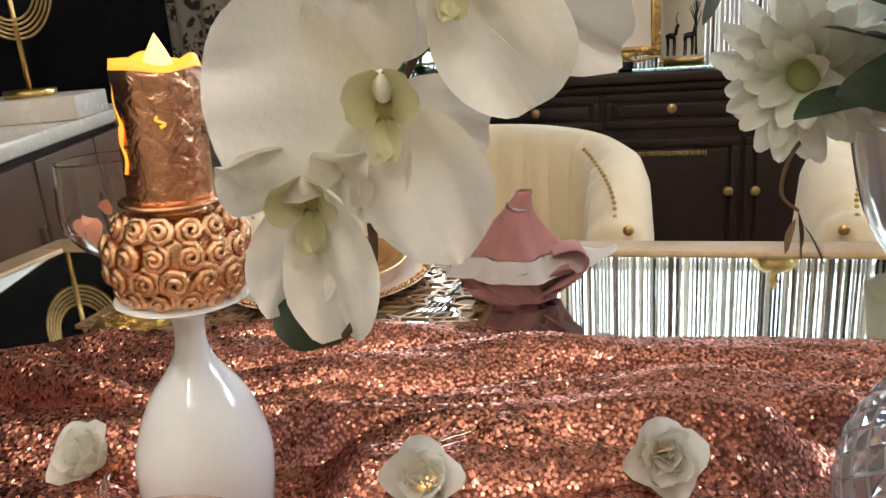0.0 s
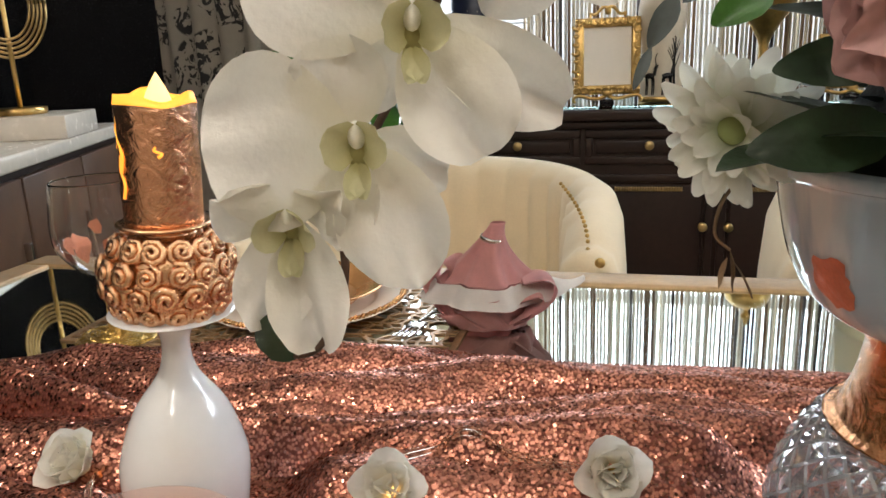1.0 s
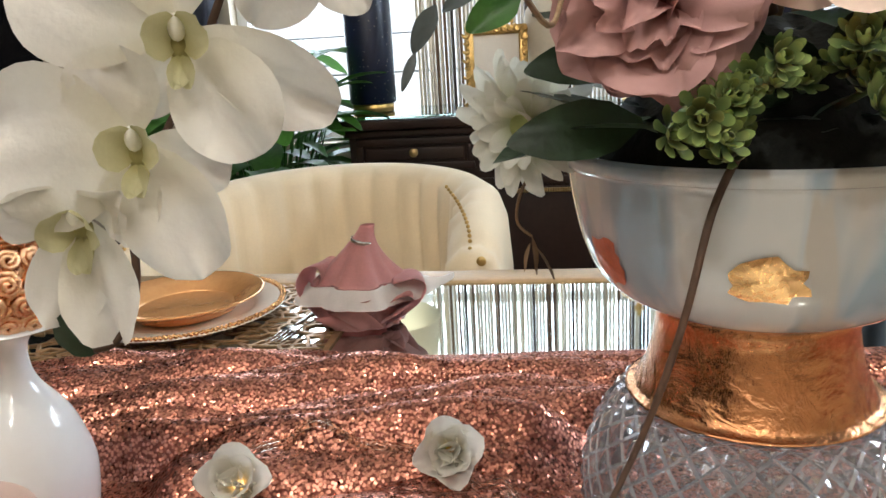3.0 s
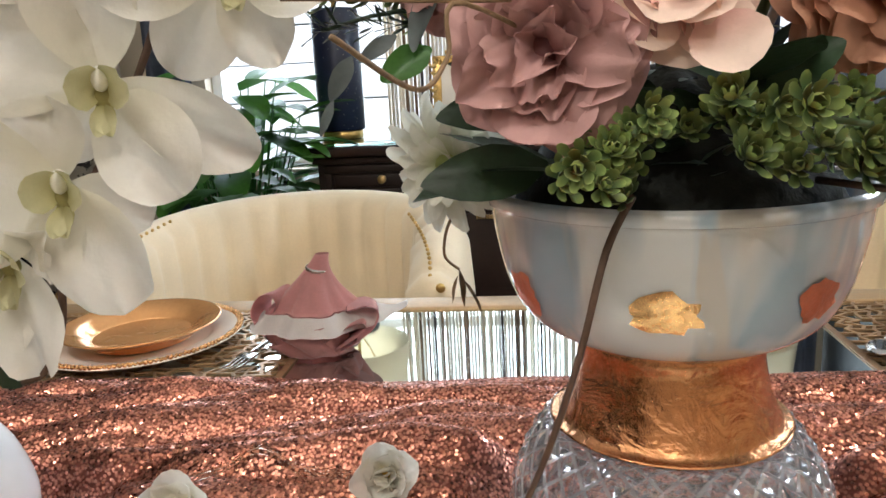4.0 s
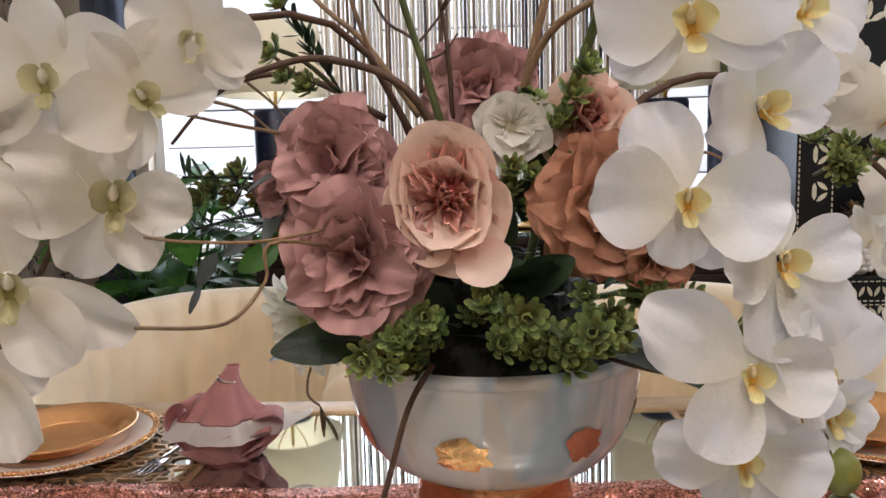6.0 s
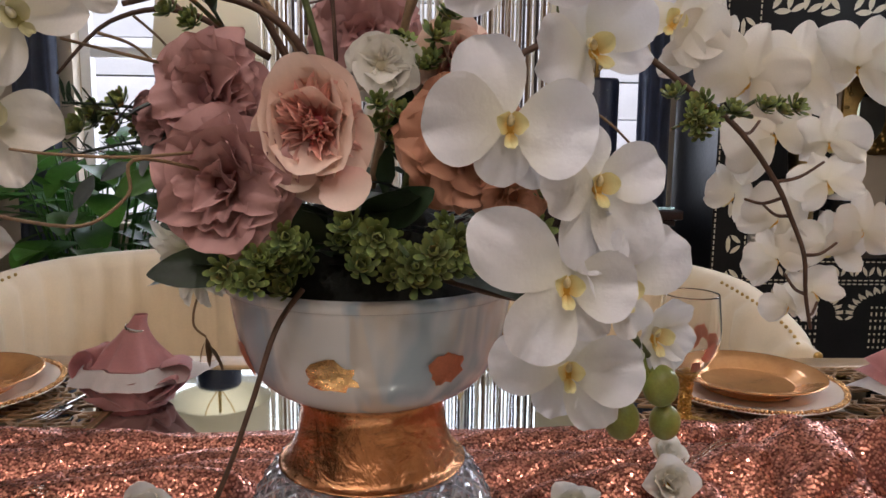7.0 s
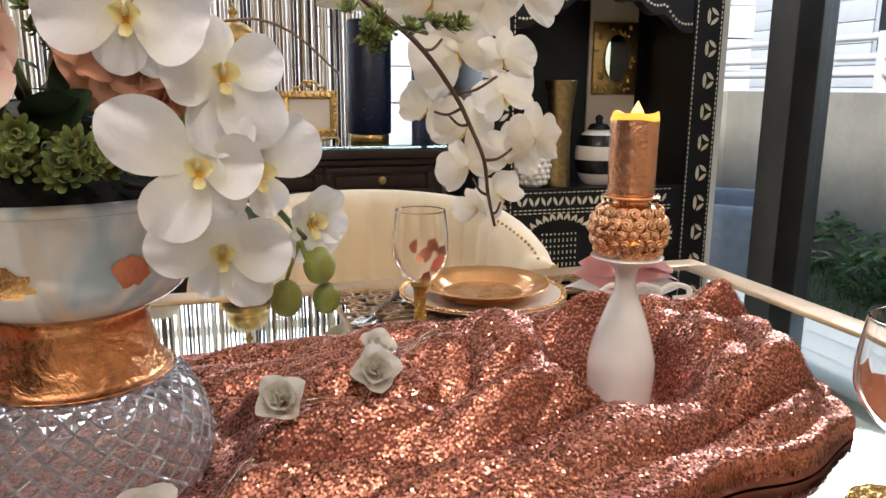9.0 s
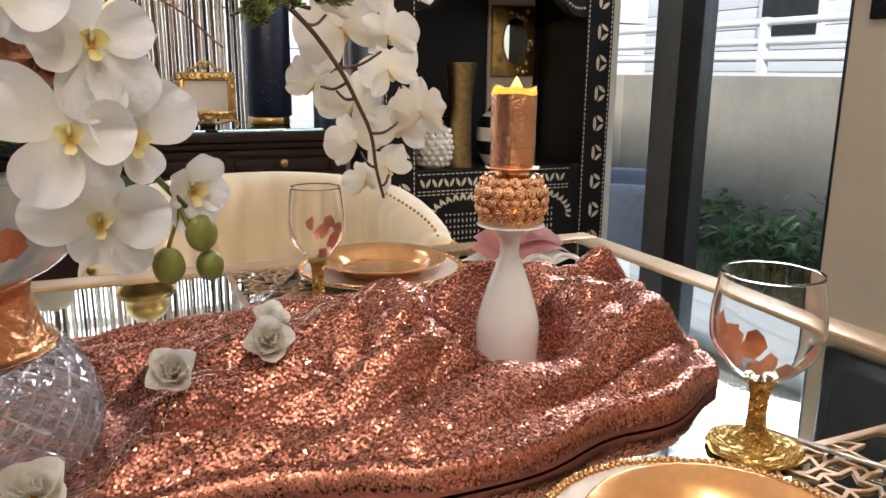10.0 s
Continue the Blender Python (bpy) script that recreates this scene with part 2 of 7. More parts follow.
def box(bm, x0, x1, y0, y1, z0, z1, bevel=0.0, m=None):
    made = bmesh.ops.create_cube(bm, size=1)["verts"]
    for v in made:
        v.co = Vector((x0 + (v.co.x + 0.5) * (x1 - x0), y0 + (v.co.y + 0.5) * (y1 - y0), z0 + (v.co.z + 0.5) * (z1 - z0)))
    if bevel:
        edges = list({e for v in made for e in v.link_edges})
        made = bmesh.ops.bevel(bm, geom=edges, offset=bevel, segments=2, affect="EDGES", profile=0.6)["verts"]
    if m:
        bmesh.ops.transform(bm, matrix=m, verts=list(made))
    return bm


def slab(*a, **k):
    return box(bmesh.new(), *a, **k)


def tube(points, r0, r1=None, seg=8, bm=None, smooth=3):
    """A round stem along the points, tapering from r0 to r1."""
    bm = bm or bmesh.new()
    pts = [Vector(p) for p in (smooth_profile(points, smooth) if smooth and len(points) > 2 else points)]
    r1 = r0 if r1 is None else r1
    rings = []
    side = None
    for i, p in enumerate(pts):
        d = (pts[min(i + 1, len(pts) - 1)] - pts[max(i - 1, 0)]).normalized()
        side = d.orthogonal().normalized() if side is None else (side - d * side.dot(d)).normalized()
        up = d.cross(side)
        r = r0 + (r1 - r0) * i / max(1, len(pts) - 1)
        rings.append([bm.verts.new(p + r * (math.cos(2 * math.pi * k / seg) * side + math.sin(2 * math.pi * k / seg) * up)) for k in range(seg)])
    for a, b in zip(rings, rings[1:]):
        for k in range(seg):
            bm.faces.new((a[k], a[(k + 1) % seg], b[(k + 1) % seg], b[k]))
    bm.faces.new(rings[0][::-1]), bm.faces.new(rings[-1])
    return bm


def ellipsoid(bm, centre, radii, u=12, v=8, m=None):
    made = bmesh.ops.create_uvsphere(bm, u_segments=u, v_segments=v, radius=1)["verts"]
    for q in made:
        q.co = Vector((q.co.x * radii[0], q.co.y * radii[1], q.co.z * radii[2]))
    bmesh.ops.transform(bm, matrix=Matrix.Translation(centre) @ (m or Matrix()), verts=made)
    return made


def petal(bm, m, length, width, cup=0.3, curl=0.2, ruffle=0.0, tip=0.0, round_at=0.55, thick=0.0006, nu=7, nv=7, seed=0):
    """One petal from its base along +y, its face to +z. 'along' runs from 0 at the base to 1 at the rim."""
    layer = bm.verts.layers.float.get("along") or bm.verts.layers.float.new("along")
    rnd = random.Random(seed)
    ph, amp = rnd.uniform(0, 6), ruffle * length
    grid = []
    for j in range(nv):
        t = 1 - (1 - j / (nv - 1)) ** 1.9
        c = round_at
        w = width * (0.12 + 0.88 * math.sin(math.pi / 2 * t / c) ** 0.8) if t < c else width * math.sqrt(max(0.0004, 1 - ((t - c) / (1 - c)) ** 2)) ** (1 + 0.9 * tip)
        row = []
        for i in range(nu):
            u = 2 * i / (nu - 1) - 1
            x = u * w / 2
            y = length * t
            e = u * min(1.0, w / width)
            z = cup * width * 0.5 * e * e * (0.4 + 0.6 * t) + curl * length * t * t + amp * t * t * (math.sin(4 * e + ph + 3 * t) + 0.5 * math.sin(9 * e + 2 * ph))
            v = bm.verts.new(m @ Vector((x, y, z)))
            v[layer] = min(1, t * 1.5)
            row.append(v)
        grid.append(row)
    for a, b in zip(grid, grid[1:]):
        for i in range(nu - 1):
            bm.faces.new((a[i], a[i + 1], b[i + 1], b[i]))


def facing(at, towards, spin=0):
    """A pose at a place whose +z looks to a point."""
    q = (Vector(towards) - Vector(at)).to_track_quat("Z", "Y").to_matrix().to_4x4()
    return Matrix.Translation(at) @ q @ pose(0, 0, 0, 0, 0, spin)

# ---- the room ----
FLOOR_Z, CEIL_Z = -0.76, 1.84
WX0, WX1, WY0, WY1 = -1.75, 2.72, -2.4, 3.12
TABLE = (-0.283, 1.725, 0.448, 1.442)


def structure(name, bm, mat, label, category, smooth=False):
    return tagged(link(name, bm, mat, None, smooth), label, category, kind="structure")


structure("floor", slab(WX0 - 0.2, WX1 + 0.2, WY0 - 0.2, WY1 + 0.2, FLOOR_Z - 0.1, FLOOR_Z), FLOOR, "pale beige polished floor under the table", "floor")
structure("ceiling", slab(WX0 - 0.2, WX1 + 0.2, WY0 - 0.2, WY1 + 0.2, CEIL_Z, CEIL_Z + 0.1), CEIL, "plain off-white painted ceiling", "ceiling")
# window wall: one wide opening behind the sideboard
WIN = (-0.42, 1.74, 0.0, 1.62)
bm = bmesh.new()
box(bm, WX0 - 0.2, WIN[0], WY1, WY1 + 0.18, FLOOR_Z, CEIL_Z)
box(bm, WIN[1], WX1 + 0.2, WY1, WY1 + 0.18, FLOOR_Z, CEIL_Z)
box(bm, WIN[0], WIN[1], WY1, WY1 + 0.18, FLOOR_Z, WIN[2])
box(bm, WIN[0], WIN[1], WY1, WY1 + 0.18, WIN[3], CEIL_Z)
structure("wall_north", bm, WALL, "beige painted wall around a wide window", "wall")
structure("wall_panel", slab(WX0, -1.0, WY1 - 0.03, WY1 - 0.002, FLOOR_Z, CEIL_Z), BLACK, "black lacquered wall panel beside the drape", "wall panel")
structure("wall_west", slab(WX0 - 0.2, WX0, WY0, WY1, FLOOR_Z, CEIL_Z), BLACK, "dark black painted wall behind the console", "wall")
structure("wall_south", slab(WX0 - 0.2, WX1 + 0.2, WY0 - 0.2, WY0, FLOOR_Z, CEIL_Z), WALL, "plain beige painted wall", "wall")
DOOR = (1.715, 3.0)
bm = bmesh.new()
box(bm, WX1, WX1 + 0.2, WY0, DOOR[0], FLOOR_Z, CEIL_Z)
box(bm, WX1, WX1 + 0.2, DOOR[1], WY1, FLOOR_Z, CEIL_Z)
box(bm, WX1, WX1 + 0.2, DOOR[0], DOOR[1], 1.5, CEIL_Z)
structure("wall_east", bm, WALL, "beige painted wall beside a glass door", "wall")

# ---- dining table ----
TX0, TX1, TY0, TY1 = TABLE
table = thing("dining_table", pose(0, 0, FLOOR_Z), "long dining table with mirrored top in a gilded wooden frame", "table")
up = -FLOOR_Z
part("mirror_top", slab(TX0 + 0.05, TX1 - 0.05, TY0 + 0.05, TY1 - 0.05, up - 0.012, up), MIRROR, table, "smoky mirror glass", False)
for x0, x1, y0, y1 in ((TX0, TX1, TY1 - 0.05, TY1), (TX0, TX1, TY0, TY0 + 0.05), (TX0, TX0 + 0.05, TY0 + 0.05, TY1 - 0.05), (TX1 - 0.05, TX1, TY0 + 0.05, TY1 - 0.05)):
    part("frame_rail", slab(x0, x1, y0, y1, up - 0.05, up + 0.004, bevel=0.004), GILT_WOOD, table)
part("apron", slab(TX0 + 0.06, TX1 - 0.06, TY0 + 0.06, TY1 - 0.06, up - 0.10, up - 0.03), GILT_WOOD, table)
for x in (TX0 + 0.09, TX1 - 0.09):
    for y in (TY0 + 0.09, TY1 - 0.09):
        b = lathe(smooth_profile([(0.0, 0), (0.025, 0), (0.03, 0.06), (0.022, 0.12), (0.035, 0.4), (0.04, up - 0.06)]), 20)
        bmesh.ops.translate(b, vec=(x, y, 0), verts=b.verts)
        part("leg", b, GILT_WOOD, table)


# ---- upholstered tub chairs ----
def tub_chair(m):
    ch = thing("dining_chair", m, "cream velvet tub chair with channel-tufted back and brass nailheads", "chair", "chairs at the table")
    R, F = 0.30, 0.24
    arc = math.pi * R
    total = arc + 2 * F
    n, flutes = 132, 15

    def plan(s):
        if s < F:
            return Vector((R, -F + s)), Vector((1, 0))
        if s > F + arc:
            return Vector((-R, -(s - F - arc))), Vector((-1, 0))
        a = (s - F) / R
        return Vector((R * math.cos(a), R * math.sin(a))), Vector((math.cos(a), math.sin(a)))

    bm = bmesh.new()
    rings = []
    for i in range(n + 1):
        s = total * i / n
        p, out = plan(s)
        q = math.sin(math.pi * min(1, max(0, (s - 0.06) / (total - 0.12))))
        top = 0.752 + 0.068 * q ** 0.5
        lip = 1.0
        edge = min(s, total - s)
        if edge < 0.03:
            lip = math.sqrt(max(0.0, 1 - (1 - edge / 0.03) ** 2))
            top -= 0.03 * (1 - lip)
        flute = 0.021 * abs(math.sin(math.pi * flutes * (s - F * 0.6) / (total - F * 1.2))) ** 0.42 if F * 0.6 < s < total - F * 0.6 else 0.010
        ring = []
        for off, z, k in ((0.05, 0.25, 0), (0.06, 0.45, 0), (0.055, 0.66, 0), (0.048, top - 0.05, 0), (0.036, top - 0.016, 0), (0.012, top, 0), (-0.014, top - 0.004, 0.4),
                          (-0.034, top - 0.03, 1), (-0.04, top - 0.09, 1), (-0.038, 0.55, 1), (-0.03, 0.42, 1), (-0.03, 0.25, 0)):
            w = p + out * (off * (0.15 + 0.85 * lip) - k * flute)
            ring.append(bm.verts.new((w.x, w.y, z)))
        rings.append(ring)
    k = len(rings[0])
    for a, b in zip(rings, rings[1:]):
        for j in range(k):
            bm.faces.new((a[j], b[j], b[(j + 1) % k], a[(j + 1) % k]))
    bm.faces.new(rings[0]), bm.faces.new(rings[-1][::-1])
    part("backrest", bm, CREAM, ch)
    part("seat", slab(-0.27, 0.27, -0.27, 0.26, 0.30, 0.46, bevel=0.04), CREAM, ch)
    for sx in (1, -1):
        hub = Vector((sx * 0.318, -0.232, 0.738))
        bm = bmesh.new()
        ellipsoid(bm, hub + Vector((0, -0.013, 0)), (0.008, 0.005, 0.008))
        part("button", bm, BRASS, ch, "round brass button")
        bm = bmesh.new()
        for j in range(17):
            t = j / 16
            ellipsoid(bm, hub + Vector((-sx * (0.02 + 0.062 * t ** 1.5), 0.02 + 0.22 * t, 0.012 + 0.062 * t ** 0.7)), (0.0036, 0.0036, 0.0036), 8, 5)
        part("nailheads", bm, BRASS, ch, "row of small brass nailheads")
    for x in (-0.22, 0.22):
        for y in (-0.2, 0.2):
            b = lathe([(0, 0), (0.012, 0), (0.02, 0.26), (0, 0.26)], 12)
            bmesh.ops.translate(b, vec=(x, y, 0), verts=b.verts)
            part("leg", b, DARK_WOOD, ch)
    return ch


chair = tub_chair(pose(0.258, 1.820, FLOOR_Z))
copy_thing(chair, pose(1.19, 1.80, FLOOR_Z, 0, 0, -4))


# ---- sequin runner ----
FLAT = ((0.364, 0.843, 0.045), (1.255, 0.881, 0.032), (0.79, 0.87, 0.100))


def runner_edges(x):
    near = 0.735 + 0.009 * np.sin(8 * x) + 0.006 * np.sin(21 * x) - 0.035 * np.clip((x - 0.95) / 0.15, 0, 1) + 0.095 * np.clip((x - 1.1) / 0.35, 0, 1.2) ** 2 - 0.05 * np.clip((0.55 - x) / 0.4, 0, 1) + 0.006 * np.clip((x - 1.1) / 0.2, 0, 1) * np.sin(41 * x)
    far = 1.150 + 0.008 * np.sin(6 * x + 1) + 0.005 * np.sin(19 * x) - 0.03 * np.clip((x - 1.3) / 0.13, 0, 1) - 0.105 * np.clip((0.27 - x) / 0.26, 0, 1)
    return near, far


RX0, RX1 = -0.24, 1.50


def runner_end(v):
    """Where the runner stops along the table, v from its near to its far edge."""
    return RX1 - 0.16 * np.clip(0.62 - v, 0, 1) ** 2 - 0.10 * np.clip(v - 0.80, 0, 1) ** 1.5 + 0.008 * np.sin(17 * v) + 0.004 * np.sin(41 * v)


def drape(x, y):
    """Height of the crumpled runner over the table."""
    w = y + 0.024 * np.sin(3.1 * x + 0.6) + 0.014 * np.sin(9.7 * x + 5 * y) + 0.005 * np.sin(23 * x + 2)
    swell = 0.55 + 0.45 * np.sin(5.3 * x + 31 * y + 1.7 * np.sin(3.7 * x))
    h = 0.027 * swell * np.abs(np.sin(21.0 * w + 1.5 * np.sin(4.3 * x))) ** 0.55 + 0.029 * (1.2 - swell) * np.abs(np.sin(45 * w + 2.4 * np.sin(6.1 * x + 1))) ** 0.6
    h = h + 0.0040 * np.abs(np.sin(79 * w - 12 * x + 2.5 * np.sin(8 * x + 2))) ** 0.8
    h = h + 0.0030 * np.sin(31 * x + 22 * y) * np.sin(17 * x - 38 * y + 1)
    h = h + 0.016 * np.exp(-((w - 0.93 - 0.02 * np.sin(5 * x)) / 0.018) ** 2) + 0.010 * np.exp(-((w - 0.80 + 0.03 * np.sin(4 * x + 1)) / 0.015) ** 2)
    bunch = np.clip((x - 0.90) / 0.24, 0, 1) * np.clip((y - 0.75) / 0.13, 0, 1) * np.clip((1.10 - y) / 0.16, 0.12, 0.8)
    h = h + bunch * (0.042 * np.abs(np.sin(15 * x + 15 * y + 1.2 * np.sin(19 * y))) ** 0.75 + 0.022 * np.abs(np.sin(33 * x - 25 * y + 2 * np.sin(13 * y))) ** 0.8)
    left = np.clip((0.30 - x) / 0.2, 0, 1)
    h = h + left * 0.012 * np.abs(np.sin(11 * x + 19 * y)) ** 0.8
    for fx, fy, fr in FLAT:
        d = np.sqrt((x - fx) ** 2 + (y - fy) ** 2)
        k = np.clip((d - fr) / (0.06 if fx > 1 else 0.04), 0, 1)
        k = k * k * (3 - 2 * k)
        h = h * k + 0.006 * (1 - k)
    lo, hi = runner_edges(x)
    end = runner_end((y - lo) / (hi - lo))
    k = np.clip((hi - y) / 0.09, 0.12, 1) * np.clip((y - lo) / 0.05, 0.35, 1) * np.clip((end - x) / 0.06, 0.35, 1)
    h = h * k + 0.004 + 0.010 * np.clip((x - 0.9) / 0.2, 0, 1) * (1 - np.clip((y - lo) / 0.06, 0, 1))
    e = np.clip(np.minimum(np.minimum(y - lo, hi - y), end - x) / 0.010, 0, 1)
    return h * np.sqrt(1 - (1 - e) ** 2) + 0.0015


runner = thing("table_runner", pose(0, 0, 0), "crumpled rose-gold sequin runner along the mirrored table", "table runner")
nx, ny = 520, 200
us, vs = np.meshgrid(np.linspace(0, 1, nx), np.linspace(0, 1, ny))
gx = RX0 + (runner_end(vs) - RX0) * (1 - (1 - us) ** 1.25)
n_, f_ = runner_edges(gx)
gy = n_ + (f_ - n_) * vs
gz = drape(gx, gy)
me = bpy.data.meshes.new("cloth")
idx = np.arange(nx * ny).reshape(ny, nx)
quads = np.stack([idx[:-1, :-1], idx[:-1, 1:], idx[1:, 1:], idx[1:, :-1]], -1).reshape(-1, 4)
me.from_pydata(np.stack([gx, gy, gz], -1).reshape(-1, 3).tolist(), [], quads.tolist())
me.polygons.foreach_set("use_smooth", [True] * len(me.polygons))
CLOTH = Mat("rose_gold_cloth", (0.36, 0.11, 0.075), 0.5, 0.5, dark=0.5, scale=30, bump=0.4, bump_scale=600).m
SEQUIN = Mat("rose_gold_sequin", (0.90, 0.38, 0.265), 0.3, 1.0, dark=0.75, scale=25, per_object=0.5)
each_ = SEQUIN.nt.nodes.new("ShaderNodeNewGeometry")
polish = SEQUIN.nt.nodes.new("ShaderNodeMapRange")
polish.inputs["To Min"].default_value, polish.inputs["To Max"].default_value = 0.14, 0.50
SEQUIN.nt.links.new(each_.outputs["Random Per Island"], polish.inputs["Value"])
SEQUIN.nt.links.new(polish.outputs["Result"], SEQUIN.b.inputs["Roughness"])
SEQUIN = SEQUIN.m
me.materials.append(CLOTH)
cloth = new("cloth", me)
cloth.parent = runner


def sequins():
    """Small six-sided discs all over the cloth, each tilted a little its own way."""
    rng = np.random.default_rng(4)
    step = 0.0022
    cols, rows_ = int((RX1 - RX0) / step), int(0.46 / (step * 0.87))
    cx, cy = np.meshgrid(np.arange(cols), np.arange(rows_))
    x = RX0 + 0.004 + (cx + 0.5 * (cy % 2)) * step + rng.normal(0, 0.0004, cx.shape)
    y = 0.69 + cy * step * 0.87 + rng.normal(0, 0.0006, cx.shape) + 0.0016 * np.sin(x * 61)
    x, y = x.ravel(), y.ravel()
    lo, hi = runner_edges(x)
    keep = (y > lo + 0.001) & (y < hi - 0.001) & (x < runner_end((y - lo) / (hi - lo)) - 0.001)
    x, y = x[keep], y[keep]
    # the steep hem carries extra discs
    ex = rng.uniform(0.2, 1.44, 9000)
    ey = runner_edges(ex)[0] + rng.uniform(0.0002, 0.005, ex.shape)
    ev = rng.uniform(0.02, 0.98, 4500)
    tx = runner_end(ev) - rng.uniform(0.0004, 0.005, ev.shape)
    el, eh = runner_edges(tx)
    x, y = np.concatenate([x, ex, tx]), np.concatenate([y, ey, el + (eh - el) * ev])
    z = drape(x, y)
    e = 0.0012
    dzx, dzy = (drape(x + e, y) - drape(x - e, y)) / (2 * e), (drape(x, y + e) - drape(x, y - e)) / (2 * e)
    dzx, dzy = np.clip(dzx, -3, 3), np.clip(dzy, -3, 3)
    loose = np.where(rng.uniform(0, 1, x.shape) < 0.20, 0.50, 0.13)
    nrm = np.stack([-dzx + rng.normal(0, 1, x.shape) * loose, -dzy + rng.normal(0, 1, x.shape) * loose, np.ones_like(x)], -1)
    nrm /= np.linalg.norm(nrm, axis=1)[:, None]
    a = np.cross(nrm, (0.3, 1.0, 0.1))
    a /= np.linalg.norm(a, axis=1)[:, None]
    b = np.cross(nrm, a)
    r = 0.00135 * rng.uniform(0.92, 1.08, x.shape)
    base = np.stack([x, y, z], -1) + 0.0015 * nrm
    ring = [base + r[:, None] * (math.cos(k * math.pi / 3) * a + math.sin(k * math.pi / 3) * b) for k in range(6)]
    v = np.stack(ring, 1).reshape(-1, 3)
    n = len(x)
    m = bpy.data.meshes.new("sequin_cover")
    m.vertices.add(6 * n), m.loops.add(6 * n), m.polygons.add(n)
    m.vertices.foreach_set("co", v.ravel())
    m.loops.foreach_set("vertex_index", np.arange(6 * n))
    m.polygons.foreach_set("loop_start", np.arange(n) * 6)
    m.polygons.foreach_set("loop_total", np.full(n, 6))
    m.update(), m.validate()
    m.materials.append(SEQUIN)
    ob = new("sequin_cover", m)
    ob.parent = runner
    return tagged(ob, "rows of shiny rose-gold sequins", kind="stuff")


sequins()


# ---- candle holders made of white goblets ----
def rose_mesh():
    """A small cast rose of unit radius: a spiral ridge with a raised heart."""
    pts = []
    for i in range(17):
        t = i / 16
        a = t * 4.4 * math.pi
        q = 0.12 + 0.80 * t
        pts.append(Vector((q * math.cos(a), q * math.sin(a), 0.62 - 0.55 * t * t)))
    me_ = bpy.data.meshes.new("cast_rose")
    b = tube(pts, 0.20, 0.29, 6, None, 0)
    b.to_mesh(me_), b.free()
    me_.polygons.foreach_set("use_smooth", [True] * len(me_.polygons))
    me_.materials.append(CAST_COPPER)
    return me_


CAST_ROSE = rose_mesh()


